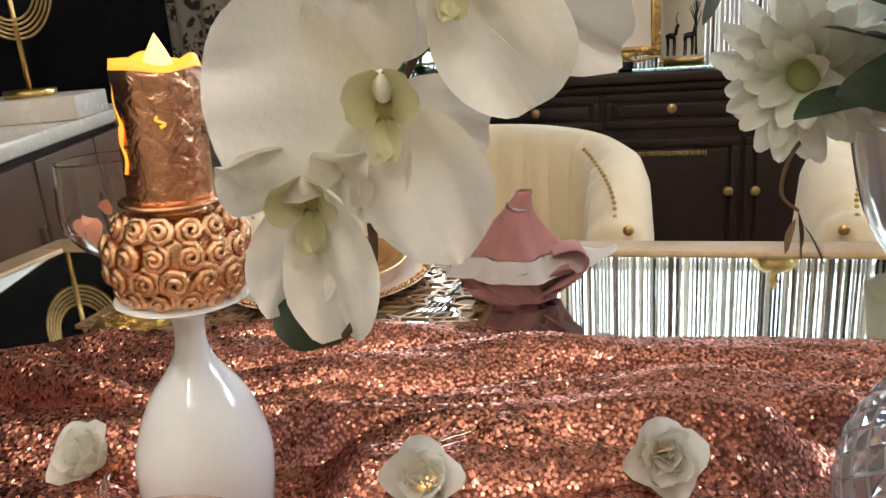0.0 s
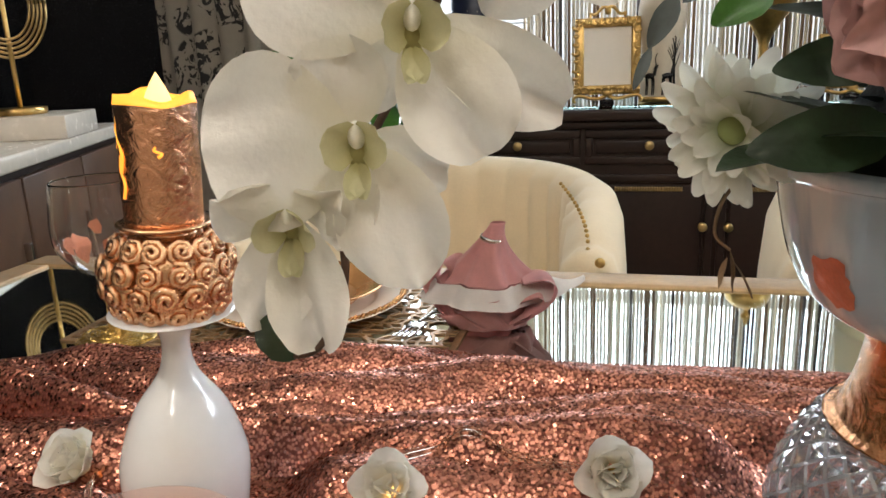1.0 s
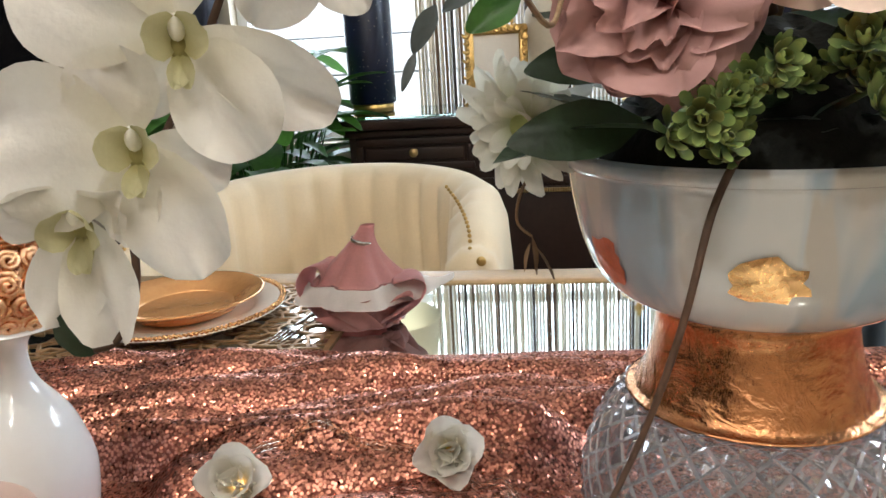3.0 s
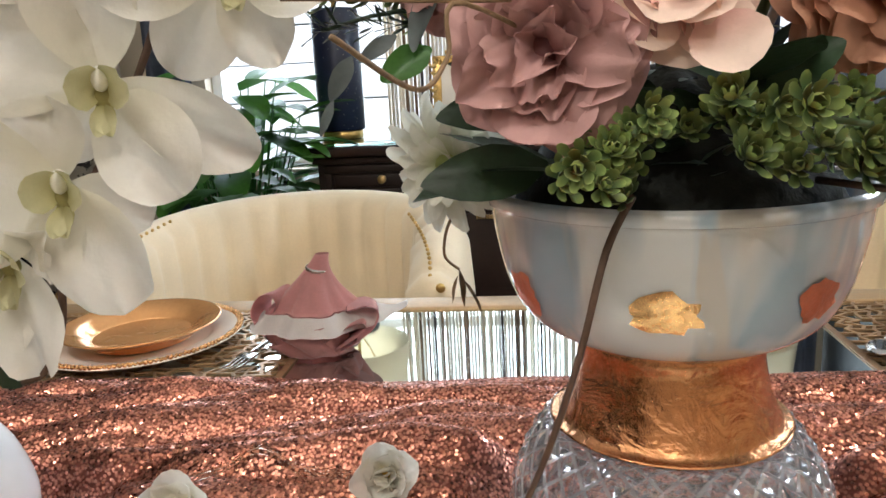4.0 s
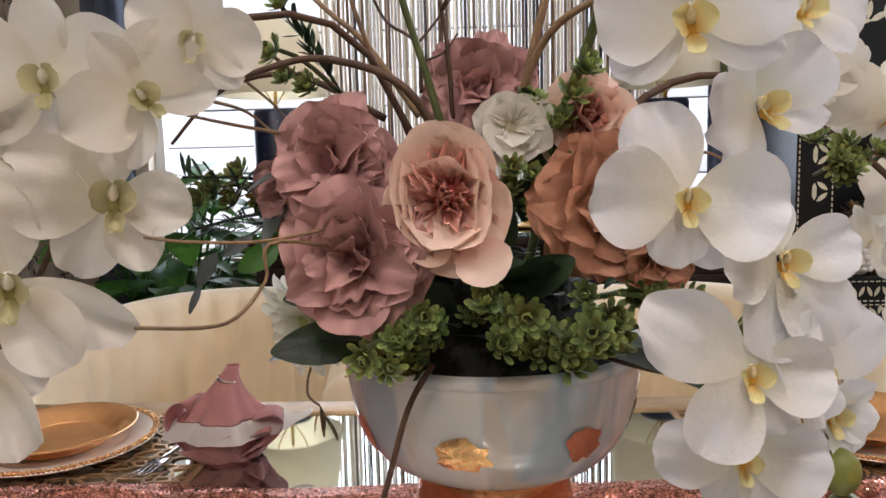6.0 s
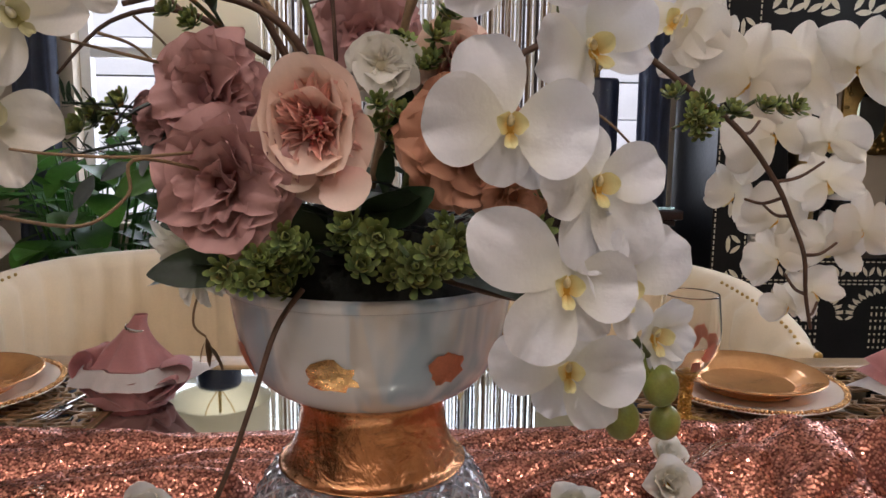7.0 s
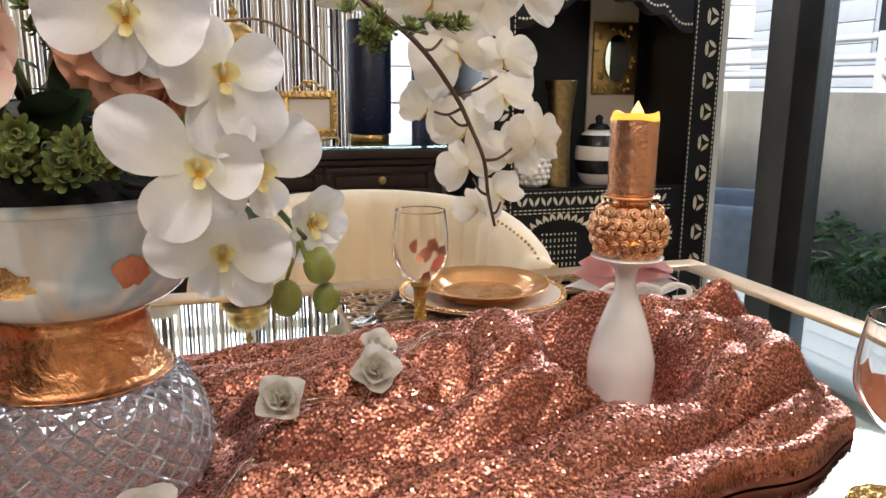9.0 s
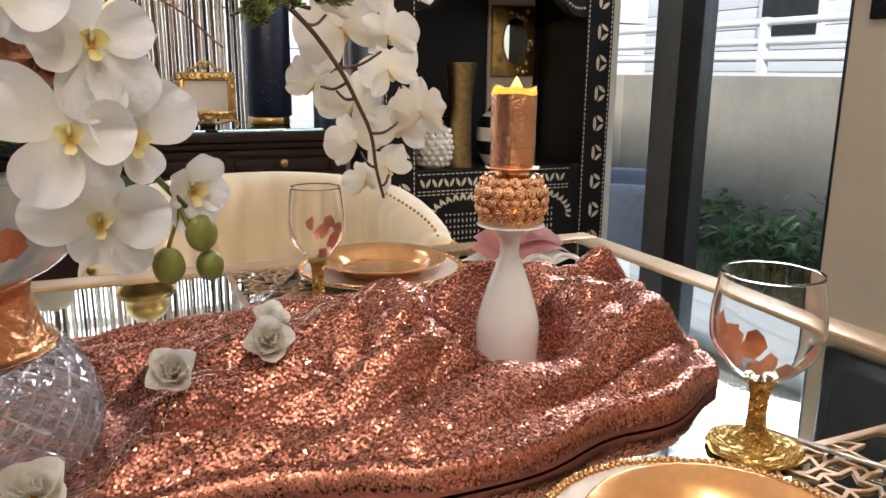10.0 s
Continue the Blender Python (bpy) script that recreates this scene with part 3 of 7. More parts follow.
def goblet_candle(m, belly, neck, height, foot, ball, tall, candle, seed, label):
    g = thing("candle_holder", m, label, "candle holder", "goblet candle holders")
    h = height
    prof = smooth_profile([(belly * 0.93, 0.0), (belly, h * 0.20), (belly * 0.97, h * 0.34), (belly * 0.72, h * 0.54), (neck * 1.5, h * 0.70), (neck, h * 0.80),
                           (neck * 1.15, h * 0.90), (foot * 0.62, h * 0.965), (foot, h * 0.985), (foot, h), (0.0, h + 0.001)], 5)
    part("goblet", lathe(prof, 56), WHITE_GLOSS, g, "upturned glossy white wine goblet")
    bm = lathe(smooth_profile([(0.0, h + 0.001), (ball * 0.72, h + 0.002), (ball * 0.95, h + tall * 0.22), (ball, h + tall * 0.45), (ball * 0.92, h + tall * 0.68), (ball * 0.66, h + tall * 0.84),
                               (ball * 0.50, h + tall * 0.86), (ball * 0.50, h + tall * 0.92), (ball * 0.76, h + tall * 0.95), (ball * 0.76, h + tall), (0, h + tall)], 4), 40)
    ball_part = part("votive_ball", bm, CAST_COPPER, g, "pierced copper votive with raised roses")
    rnd = random.Random(seed)
    rows_ = ((0.12, 0.86, 14), (0.33, 0.99, 15), (0.54, 0.99, 15), (0.75, 0.80, 13)) if seed == 1 else ((0.10, 0.84, 17), (0.26, 0.96, 19), (0.42, 1.0, 19), (0.58, 0.97, 19), (0.74, 0.82, 16))
    for row, (z, q, count) in enumerate(rows_):
        for k in range(count):
            a = 2 * math.pi * (k + 0.5 * (row % 2) + rnd.uniform(-0.12, 0.12)) / count
            p = Vector((ball * q * math.cos(a), ball * q * math.sin(a), h + z * tall))
            r = (0.0082 if seed == 1 else 0.0058) * rnd.uniform(0.9, 1.15)
            ro = new("cast_rose", CAST_ROSE)
            ro.parent = ball_part
            ro.matrix_basis = facing(p, p + Vector((math.cos(a), math.sin(a), (z - 0.45) * 1.5)), rnd.uniform(0, 360)) @ Matrix.Diagonal((r, r, r, 1))
    for k in range(7):
        bm = bmesh.new()
        a = -1.9 + 0.55 * k + rnd.uniform(-0.1, 0.1)
        z = h + tall * (0.30 + 0.17 * (k % 3))
        mm = facing((ball * 1.02 * math.cos(a), ball * 1.02 * math.sin(a), z), (9 * math.cos(a), 9 * math.sin(a), z), 45)
        bmesh.ops.create_circle(bm, cap_ends=True, segments=4, radius=0.0028, matrix=mm)
        part("glow_hole", bm, GLOW, g, "warm light showing through pierced holes")
    # candle with a melted, open rim
    c0, ch_, cr = h + tall, candle, ball * 0.66
    bm = bmesh.new()
    seg = 56
    rims = []
    for q, zf, kind in ((0.0, 0.0, 0), (0.98, 0.0, 0), (1.0, 0.03, 0), (1.0, 0.35, 0), (1.0, 0.7, 0), (1.01, 0.93, 1), (0.97, 1.0, 2), (0.90, 0.97, 2), (0.84, 0.80, 0), (0.0, 0.76, 0)):
        ring = []
        for k in range(seg if q else 1):
            a = 2 * math.pi * k / seg
            wave = 0.0020 * math.sin(3 * a + seed) + 0.0009 * math.sin(5 * a + 2 * seed)
            rr = cr * q * (1 + 0.018 * math.sin(9 * a + 30 * zf) * (0.05 < zf < 0.95))
            ring.append(bm.verts.new((rr * math.cos(a), rr * math.sin(a), c0 + ch_ * zf + (wave if kind == 2 else 0.4 * wave if kind == 1 else 0))))
        rims.append(ring)
    faces = []
    for j, (a, b) in enumerate(zip(rims, rims[1:])):
        for k in range(seg):
            q = []
            for v in (a[k % len(a)], a[(k + 1) % seg % len(a)], b[(k + 1) % seg % len(b)], b[k % len(b)]):
                if v not in q:
                    q.append(v)
            if len(q) > 2:
                fc = bm.faces.new(q)
                fc.material_index = 1 if j >= 5 else 0
    cd = part("candle", bm, FOIL, g, "flameless candle wrapped in crackled copper foil")
    cd.data.materials.append(GLOW)
    bm = lathe(smooth_profile([(0.0, 0.0), (0.006, 0.004), (0.0075, 0.010), (0.0045, 0.018), (0.0, 0.026)], 4), 16)
    bmesh.ops.translate(bm, vec=(0.002, 0, c0 + ch_ * 0.80), verts=bm.verts)
    part("flame", bm, FLAME, cd, "glowing plastic flame tip")
    # bare streaks in the foil that let the light out
    for a0, z0, z1, w in () if seed == 2 else ((-2.12, 0.42, 0.86, 0.0014), (-2.10, 0.22, 0.55, 0.0012), (-2.3, 0.6, 0.8, 0.0008), (-1.0, 0.55, 0.63, 0.0012)):
        bm = tube([(cr * 0.985 * math.cos(a0 + 0.12 * math.sin(6 * t)), cr * 0.985 * math.sin(a0 + 0.12 * math.sin(6 * t)), c0 + ch_ * (z0 + (z1 - z0) * t)) for t in (0, 0.33, 0.66, 1)], w, w * 0.5, 6)
        part("light_streak", bm, GLOW, cd, "amber streak where foil is torn")
    return g


goblet_candle(pose(0.354, 0.843, 0.0145, 0, 3.2, 0), 0.0385, 0.0085, 0.140, 0.033, 0.0325, 0.053, 0.070, 1, "upturned white goblet with copper votive and foil candle")
goblet_candle(pose(1.255, 0.881, 0.0135), 0.0315, 0.0095, 0.146, 0.0305, 0.0320, 0.056, 0.072, 2, "slim upturned white goblet with copper votive and candle")


# ---- pedestal bowl ----
BC = Vector((0.79, 0.87, 0.0))
ped = thing("pedestal_bowl", pose(BC.x, BC.y, 0.012), "white bowl with copper leaf on cut-crystal foot", "bowl")
outer = [(0.040, 0.140), (0.063, 0.144), (0.081, 0.156), (0.0915, 0.175), (0.0975, 0.200), (0.1000, 0.2165), (0.1030, 0.2195)]
inner = [(0.1034, 0.2235), (0.1022, 0.2255), (0.0985, 0.225), (0.096, 0.200), (0.089, 0.178), (0.077, 0.163), (0.03, 0.152), (0.0, 0.151)]
PEARL = Mat("pearl_glaze", (0.80, 0.81, 0.82), 0.10, dark=0.93, scale=14, fine=5, Coat_Weight=0.5)
# poured paint: blue-grey and white runs that hang from the rim
PEARL.co = PEARL.stretched((1.0, 1.0, 0.13))
PEARL.recolour(PEARL.mix(PEARL.step(PEARL.noise(24, 3, 0.5), 0.47, 0.60), PEARL.colour, (0.40, 0.50, 0.60)))
PEARL.recolour(PEARL.mix(PEARL.step(PEARL.noise(37, 2, 0.8), 0.55, 0.68), PEARL.colour, (0.62, 0.58, 0.54)))
part("bowl", lathe([(0.0, 0.140)] + smooth_profile(outer, 5) + smooth_profile(inner, 4), 72), PEARL.m, ped, "pearl-white glazed bowl with grey streaks")
part("cup_base", lathe(smooth_profile([(0.0, 0.1425), (0.0500, 0.1420), (0.0520, 0.128), (0.0560, 0.108), (0.0625, 0.092), (0.0645, 0.088), (0.0, 0.087)], 5), 56), COPPER, ped, "crinkled copper-foil cup")


def crystal_foot():
    """A thick glass dome whose cut grooves cross into rows of raised diamonds; groove walls are ground matt."""
    prof = smooth_profile([(0.086, 0.0), (0.0915, 0.018), (0.0905, 0.040), (0.083, 0.063), (0.070, 0.0835), (0.063, 0.0870)], 3)
    rows_, seg = len(prof), 30
    bm = bmesh.new()
    ring = [[bm.verts.new((r * math.cos(2 * math.pi * (k + 0.5 * (j % 2)) / seg), r * math.sin(2 * math.pi * (k + 0.5 * (j % 2)) / seg), z)) for k in range(seg)] for j, (r, z) in enumerate(prof)]
    for j in range(rows_ - 2):
        o = 1 if j % 2 else 0
        for k in range(seg):
            quad = (ring[j][k], ring[j + 1][(k + o) % seg], ring[j + 2][k], ring[j + 1][(k + o - 1) % seg])
            mid = sum((v.co for v in quad), Vector()) / 4
            out = Vector((mid.x, mid.y, 0.02)).normalized()
            inner_ = [bm.verts.new(mid + (v.co - mid) * 0.83 + out * 0.0026) for v in quad]
            tip = bm.verts.new(mid + out * 0.0042)
            for n in range(4):
                f = bm.faces.new((quad[n], quad[(n + 1) % 4], inner_[(n + 1) % 4], inner_[n]))
                f.material_index = 1
                bm.faces.new((inner_[n], inner_[(n + 1) % 4], tip))
    last, o = rows_ - 2, rows_ % 2
    for k in range(seg):
        bm.faces.new((ring[0][k], ring[0][(k + 1) % seg], ring[1][k]))
        bm.faces.new((ring[last][k], ring[last + 1][(k + o) % seg], ring[last + 1][(k + o - 1) % seg]))
    bm.faces.new(ring[-1])
    inside = [[bm.verts.new((r * math.cos(2 * math.pi * k / seg), r * math.sin(2 * math.pi * k / seg), z)) for k in range(seg)] for r, z in ((0.079, 0.0), (0.083, 0.020), (0.080, 0.044), (0.070, 0.066), (0.052, 0.079))]
    for a, b in zip(inside, inside[1:]):
        for k in range(seg):
            bm.faces.new((a[k], b[k], b[(k + 1) % seg], a[(k + 1) % seg]))
    bm.faces.new(inside[-1][::-1])
    for k in range(seg):
        bm.faces.new((ring[0][k], inside[0][k], inside[0][(k + 1) % seg], ring[0][(k + 1) % seg]))
    return bm


foot = part("crystal_foot", crystal_foot(), CRYSTAL, ped, "clear crystal dome cut in diamonds", False)
GROUND_GLASS = glass_mat("ground_glass", (0.97, 0.97, 1.0), 0.12, 1.5)
GROUND_GLASS.node_tree.nodes["Principled BSDF"].inputs["Transmission Weight"].default_value = 0.72
foot.data.materials.append(GROUND_GLASS)


def leaf_flake(at, w, h, seed, mat, label):
    """A torn piece of metal leaf pressed on the bowl's side."""
    rnd = random.Random(seed)
    n = 22
    bm = bmesh.new()
    rings = []
    for q in (1.0, 0.6, 0.25):
        rr = []
        for k in range(n):
            a = 2 * math.pi * k / n
            rad = q * (0.80 + rnd.uniform(-0.16, 0.16)) if q == 1.0 else q * 0.8
            du, dv = w / 2 * rad * math.cos(a) * (abs(math.cos(a)) + abs(math.sin(a))) ** 0.5, h / 2 * rad * math.sin(a)
            z = at[1] + dv
            rp = np.interp(z, [p[1] for p in smooth_profile(outer, 5)], [p[0] for p in smooth_profile(outer, 5)])
            ang = at[0] + du / rp
            rp += 0.0009 + 0.0006 * rnd.random()
            rr.append(bm.verts.new((rp * math.cos(ang), rp * math.sin(ang), z)))
        rings.append(rr)
    for a, b in zip(rings, rings[1:]):
        for k in range(n):
            bm.faces.new((a[k], a[(k + 1) % n], b[(k + 1) % n], b[k]))
    bm.faces.new(rings[-1])
    part("metal_leaf", bm, mat, ped, label)


for ang, z, w, h, s, mt in ((-1.78, 0.178, 0.036, 0.026, 3, GOLD_LEAF), (-2.66, 0.176, 0.027, 0.030, 4, ROSE_LEAF), (-0.99, 0.180, 0.028, 0.030, 7, ROSE_LEAF), (-0.1, 0.18, 0.030, 0.028, 9, GOLD_LEAF)):
    leaf_flake((ang, z), w, h, s, mt, "torn gold leaf" if mt == GOLD_LEAF else "torn rose-copper leaf")


# ---- sideboard ----
SBX0, SBX1, SBY, SBT = 0.096, 1.606, 2.65, 0.115
sb = thing("sideboard", pose(0, 0, FLOOR_Z), "dark espresso wooden sideboard with drawers and brass knobs", "sideboard")
top = SBT - FLOOR_Z
part("body", slab(SBX0, SBX1, SBY + 0.012, SBY + 0.42, 0.06, top - 0.03), DARK_WOOD, sb, smooth=False)
part("top", slab(SBX0 - 0.03, SBX1 + 0.03, SBY - 0.03, SBY + 0.43, top - 0.03, top, bevel=0.006), DARK_WOOD, sb)
part("cornice", slab(SBX0 - 0.012, SBX1 + 0.012, SBY - 0.012, SBY + 0.425, top - 0.052, top - 0.0305, bevel=0.006), DARK_WOOD, sb)
part("plinth", slab(SBX0 - 0.01, SBX1 + 0.01, SBY - 0.005, SBY + 0.42, 0.0, 0.058, bevel=0.004), DARK_WOOD, sb)
KNOB = smooth_profile([(0, 0), (0.011, 0.0), (0.006, 0.006), (0.0065, 0.010), (0.0125, 0.015), (0.012, 0.021), (0, 0.024)], 3)


def knob(x, y, z, parent):
    b = lathe(KNOB, 16)
    bmesh.ops.transform(b, matrix=Matrix.Translation((x, y, z)) @ pose(0, 0, 0, 90), verts=b.verts)
    part("knob", b, DULL_BRASS, parent, "aged brass knob")


def panel_front(name, x0, x1, z0, z1, parent):
    """A drawer or door front: a frame round a sunken field with a raised middle."""
    b = bmesh.new()
    f = 0.022
    box(b, x0, x1, SBY, SBY + 0.011, z0, z0 + f, bevel=0.003), box(b, x0, x1, SBY, SBY + 0.011, z1 - f, z1, bevel=0.003)
    box(b, x0, x0 + f, SBY, SBY + 0.011, z0 + f, z1 - f, bevel=0.003), box(b, x1 - f, x1, SBY, SBY + 0.011, z0 + f, z1 - f, bevel=0.003)
    box(b, x0 + f + 0.008, x1 - f - 0.008, SBY + 0.003, SBY + 0.0115, z0 + f + 0.008, z1 - f - 0.008, bevel=0.004)
    return part(name, b, DARK_WOOD, parent)


for i in range(4):
    x0 = SBX0 + 0.02 + i * 0.3675
    x1 = x0 + 0.355
    dr = panel_front("drawer", x0, x1, top - 0.155, top - 0.058, sb)
    knob((x0 + x1) / 2, SBY, top - 0.1, dr)
    dz1 = top - 0.185
    dd = panel_front("door", x0, x1, 0.07, dz1, sb)
    knob(x1 - 0.028 if i % 2 else x0 + 0.028, SBY, top - 0.33, dd)
    b = bmesh.new()
    for k in range(26):
        box(b, x0 + 0.085 + k * 0.0072, x0 + 0.0905 + k * 0.0072, SBY - 0.006, SBY + 0.004, dz1 - 0.046, dz1 - 0.034, bevel=0.001)
    part("dentil_strip", b, DULL_BRASS, dd, "narrow gilded beaded strip")["kind"] = "stuff"
TEAL_GLASS = glass_mat("edge_glass", (0.62, 0.86, 0.80), 0.02)
tagged(link("glass_top", slab(SBX0 - 0.01, SBX1 + 0.005, SBY - 0.015, SBY + 0.41, SBT + 0.001, SBT + 0.009, bevel=0.001), TEAL_GLASS, None, False), "clear glass sheet with teal edge lying on the sideboard", "glass sheet")
SBG = SBT + 0.0095


SHADE = petal_mat("shade_linen", (0.86, 0.79, 0.64), (0.86, 0.79, 0.64), 0.8, 0.55, 0.1)


def navy_lamp(x, y, h=0.40):
    la = thing("table_lamp", pose(x, y, SBG), "navy speckled column lamp on a round brass base", "lamp", "lamps on the sideboard")
    part("base", lathe([(0, 0), (0.064, 0), (0.066, 0.003), (0.066, 0.024), (0.063, 0.027), (0, 0.027)], 40), BRASS, la, "polished brass base")
    part("column", lathe([(0, 0.027), (0.070, 0.027), (0.0735, 0.031), (0.0745, 0.2), (0.0745, h - 0.01), (0.070, h), (0.02, h + 0.003), (0.0, h + 0.003)], 48), NAVY, la)
    part("neck", lathe([(0, h), (0.010, h), (0.006, h + 0.018), (0.005, h + 0.10), (0, h + 0.102)], 16), BRASS, la)
    part("harp", tube([(-0.006, 0, h + 0.02), (-0.05, 0, h + 0.10), (-0.045, 0, h + 0.20), (0, 0, h + 0.245), (0.045, 0, h + 0.20), (0.05, 0, h + 0.10), (0.006, 0, h + 0.02)], 0.0022, seg=8), BRASS, la)
    part("shade", lathe([(0.172, h + 0.045), (0.150, h + 0.265), (0.148, h + 0.265), (0.170, h + 0.045), (0.172, h + 0.045)], 56), SHADE, la, "cream fabric drum shade")
    part("spider", tube([(-0.149, 0, h + 0.248), (0.149, 0, h + 0.248)], 0.002, seg=6), BRASS, la)


navy_lamp(0.136, 2.85)
navy_lamp(1.40, 2.85)


def ornate_frame(m, w, h, label):
    """A baroque picture frame: moulded rails, scrolls at the corners and a crest."""
    fr = thing("picture_frame", m, label, "picture frame", "gilt frames on the sideboard")
    b = bmesh.new()
    t = 0.026
    for x0, x1, z0, z1 in ((-w / 2, w / 2, 0.025, 0.025 + t), (-w / 2, w / 2, h - t - 0.03, h - 0.03), (-w / 2, -w / 2 + t, 0.025, h - 0.03), (w / 2 - t, w / 2, 0.025, h - 0.03)):
        box(b, x0, x1, -0.012, 0.006, z0, z1, bevel=0.005)
    rnd = random.Random(int(w * 1000))
    for k in range(34):
        u = k / 34 * 4
        side, q = int(u), u - int(u)
        x, z = ((-1 + 2 * q, 0), (1, q), (1 - 2 * q, 1), (-1, 1 - q))[side]
        c = Vector((x * (w / 2 - 0.006), -0.012, 0.033 + z * (h - 0.075)))
        r = rnd.uniform(0.009, 0.017)
        pts = [c + Vector((r * (1 - 0.14 * j) * math.cos(j * 0.9 + u), -0.004, r * (1 - 0.14 * j) * math.sin(j * 0.9 + u))) for j in range(7)]
        tube(pts, 0.0048, 0.0026, 6, b, 0)
    for sx in (-1, 1):
        tube([(0, -0.012, h - 0.005), (sx * 0.015, -0.012, h - 0.002), (sx * 0.035, -0.012, h - 0.022), (sx * 0.05, -0.012, h - 0.018), (sx * 0.046, -0.012, h - 0.03)], 0.006, 0.003, 7, b)
        tube([(0, -0.012, 0.022), (sx * 0.03, -0.012, 0.012), (sx * (w / 2 - 0.01), -0.012, 0.022), (sx * (w / 2 + 0.004), -0.012, 0.008), (sx * (w / 2 - 0.004), -0.012, 0.003)], 0.006, 0.004, 7, b)
    ellipsoid(b, (0, -0.014, h - 0.012), (0.010, 0.007, 0.012)), ellipsoid(b, (0, -0.014, 0.028), (0.016, 0.007, 0.012))
    part("moulding", b, BRASS, fr, "carved gilt scrollwork")
    part("picture", slab(-w / 2 + 0.012, w / 2 - 0.012, -0.002, 0.002, 0.037, h - 0.042), PORCELAIN, fr, "pale cream picture", False)
    part("prop", slab(-0.02, 0.02, 0.004, 0.07, 0.0, 0.012, bevel=0.002), BLACK, fr)


ornate_frame(pose(0.54, 2.75, SBG, -6, 0, 4), 0.185, 0.270, "gilt baroque picture frame with pale picture on sideboard")
ornate_frame(pose(1.185, 2.75, SBG, -6, 0, -10), 0.180, 0.200, "small gilt scrolled picture frame standing on the sideboard")

DEER = Mat("printed_drum", (0.62, 0.54, 0.42), 0.5, dark=0.85, scale=8)
jar = thing("deer_canister", pose(0.69, 2.80, SBG), "cream cylinder with dark deer and tree print", "canister")
part("drum", lathe([(0, 0), (0.058, 0), (0.06, 0.004), (0.06, 0.15), (0.0625, 0.19), (0.067, 0.23), (0.0675, 0.255), (0.063, 0.278), (0.050, 0.292), (0.047, 0.304), (0, 0.304)], 40), DEER.m, jar)
part("foot_ring", lathe([(0.0605, 0.0), (0.063, 0.003), (0.063, 0.012), (0.0605, 0.015)], 40), BRASS, jar)


def on_drum(bm, pts, r0, r1):
    tube([(0.0605 * math.sin(a), -0.0605 * math.cos(a), z) for a, z in pts], r0, r1, 5, bm)


bm = bmesh.new()
for c in (-0.55, 0.25):
    on_drum(bm, [(c - 0.20, 0.070), (c, 0.074), (c + 0.22, 0.072)], 0.008, 0.009)
    for d in (-0.20, -0.12, 0.12, 0.2):
        on_drum(bm, [(c + d, 0.068), (c + d + 0.02, 0.045), (c + d, 0.020)], 0.0028, 0.0016)
    on_drum(bm, [(c + 0.22, 0.074), (c + 0.30, 0.098), (c + 0.40, 0.100)], 0.005, 0.004)
    on_drum(bm, [(c + 0.30, 0.102), (c + 0.26, 0.122), (c + 0.34, 0.135)], 0.0015, 0.001)
part("deer_print", bm, BLACK, jar, "black standing deer silhouettes")
bm = bmesh.new()
on_drum(bm, [(0.62, 0.02), (0.60, 0.10), (0.64, 0.17)], 0.004, 0.002)
rnd = random.Random(5)
for k in range(14):
    z = 0.09 + 0.008 * k
    d = rnd.choice((-1, 1)) * rnd.uniform(0.15, 0.4)
    on_drum(bm, [(0.61, z), (0.61 + d * 0.6, z + 0.03), (0.61 + d, z + 0.045)], 0.0018, 0.0008)
part("tree_print", bm, BLACK, jar, "bare black tree silhouette")

# lidded brass urn on the sideboard
urn = thing("brass_urn", pose(0.963, 2.80, SBG), "polished lidded brass urn standing on the sideboard", "urn")
UH = 0.395 - SBG
part("bowl", lathe(smooth_profile([(0.0, 0.0), (0.052, 0.001), (0.054, 0.010), (0.030, 0.020), (0.014, UH * 0.35), (0.018, UH * 0.60), (0.070, UH * 0.90), (0.092, UH), (0.094, UH + 0.012), (0.088, UH + 0.014), (0.0, UH + 0.013)], 4), 48), BRASS, urn)
part("lid", lathe(smooth_profile([(0.0, UH + 0.015), (0.080, UH + 0.016), (0.084, UH + 0.026), (0.068, UH + 0.036), (0.066, UH + 0.046), (0.068, UH + 0.056), (0.062, UH + 0.078), (0.044, UH + 0.098), (0.020, UH + 0.108), (0.008, UH + 0.114), (0.007, UH + 0.124), (0.014, UH + 0.132), (0.015, UH + 0.140), (0.007, UH + 0.150), (0.006, UH + 0.160), (0.0, UH + 0.166)], 4), 48), BRASS, urn, "domed brass lid with finial")

# ---- window, strip curtain, drapes ----
win = tagged(new("window_1"), "wide window with dark frame and strip curtain", "window", kind="structure")
FRAME_DARK = Mat("dark_aluminium", (0.05, 0.05, 0.052), 0.4, 0.6, dark=0.7, scale=10).m
WHITE_PAINT = Mat("white_paint", (0.78, 0.78, 0.78), 0.5, dark=0.93, scale=6).m
for x in (WIN[0] + 0.02, 0.30, 1.0, WIN[1] - 0.02):
    part("mullion", slab(x - 0.018, x + 0.018, WY1 + 0.06, WY1 + 0.10, WIN[2], WIN[3]), WHITE_PAINT, win, smooth=False)
for z in (WIN[2] + 0.018, 0.62, WIN[3] - 0.018):
    part("transom", slab(WIN[0], WIN[1], WY1 + 0.065, WY1 + 0.095, z - 0.018, z + 0.018), WHITE_PAINT, win, smooth=False)
STRIPS = [Mat("strip_" + n, c, 0.6, dark=0.8, scale=40, bump=0.3, bump_scale=200).m for n, c in (("cream", (0.66, 0.58, 0.45)), ("brown", (0.20, 0.12, 0.06)), ("white", (0.80, 0.77, 0.70)), ("dark", (0.05, 0.035, 0.03)))]
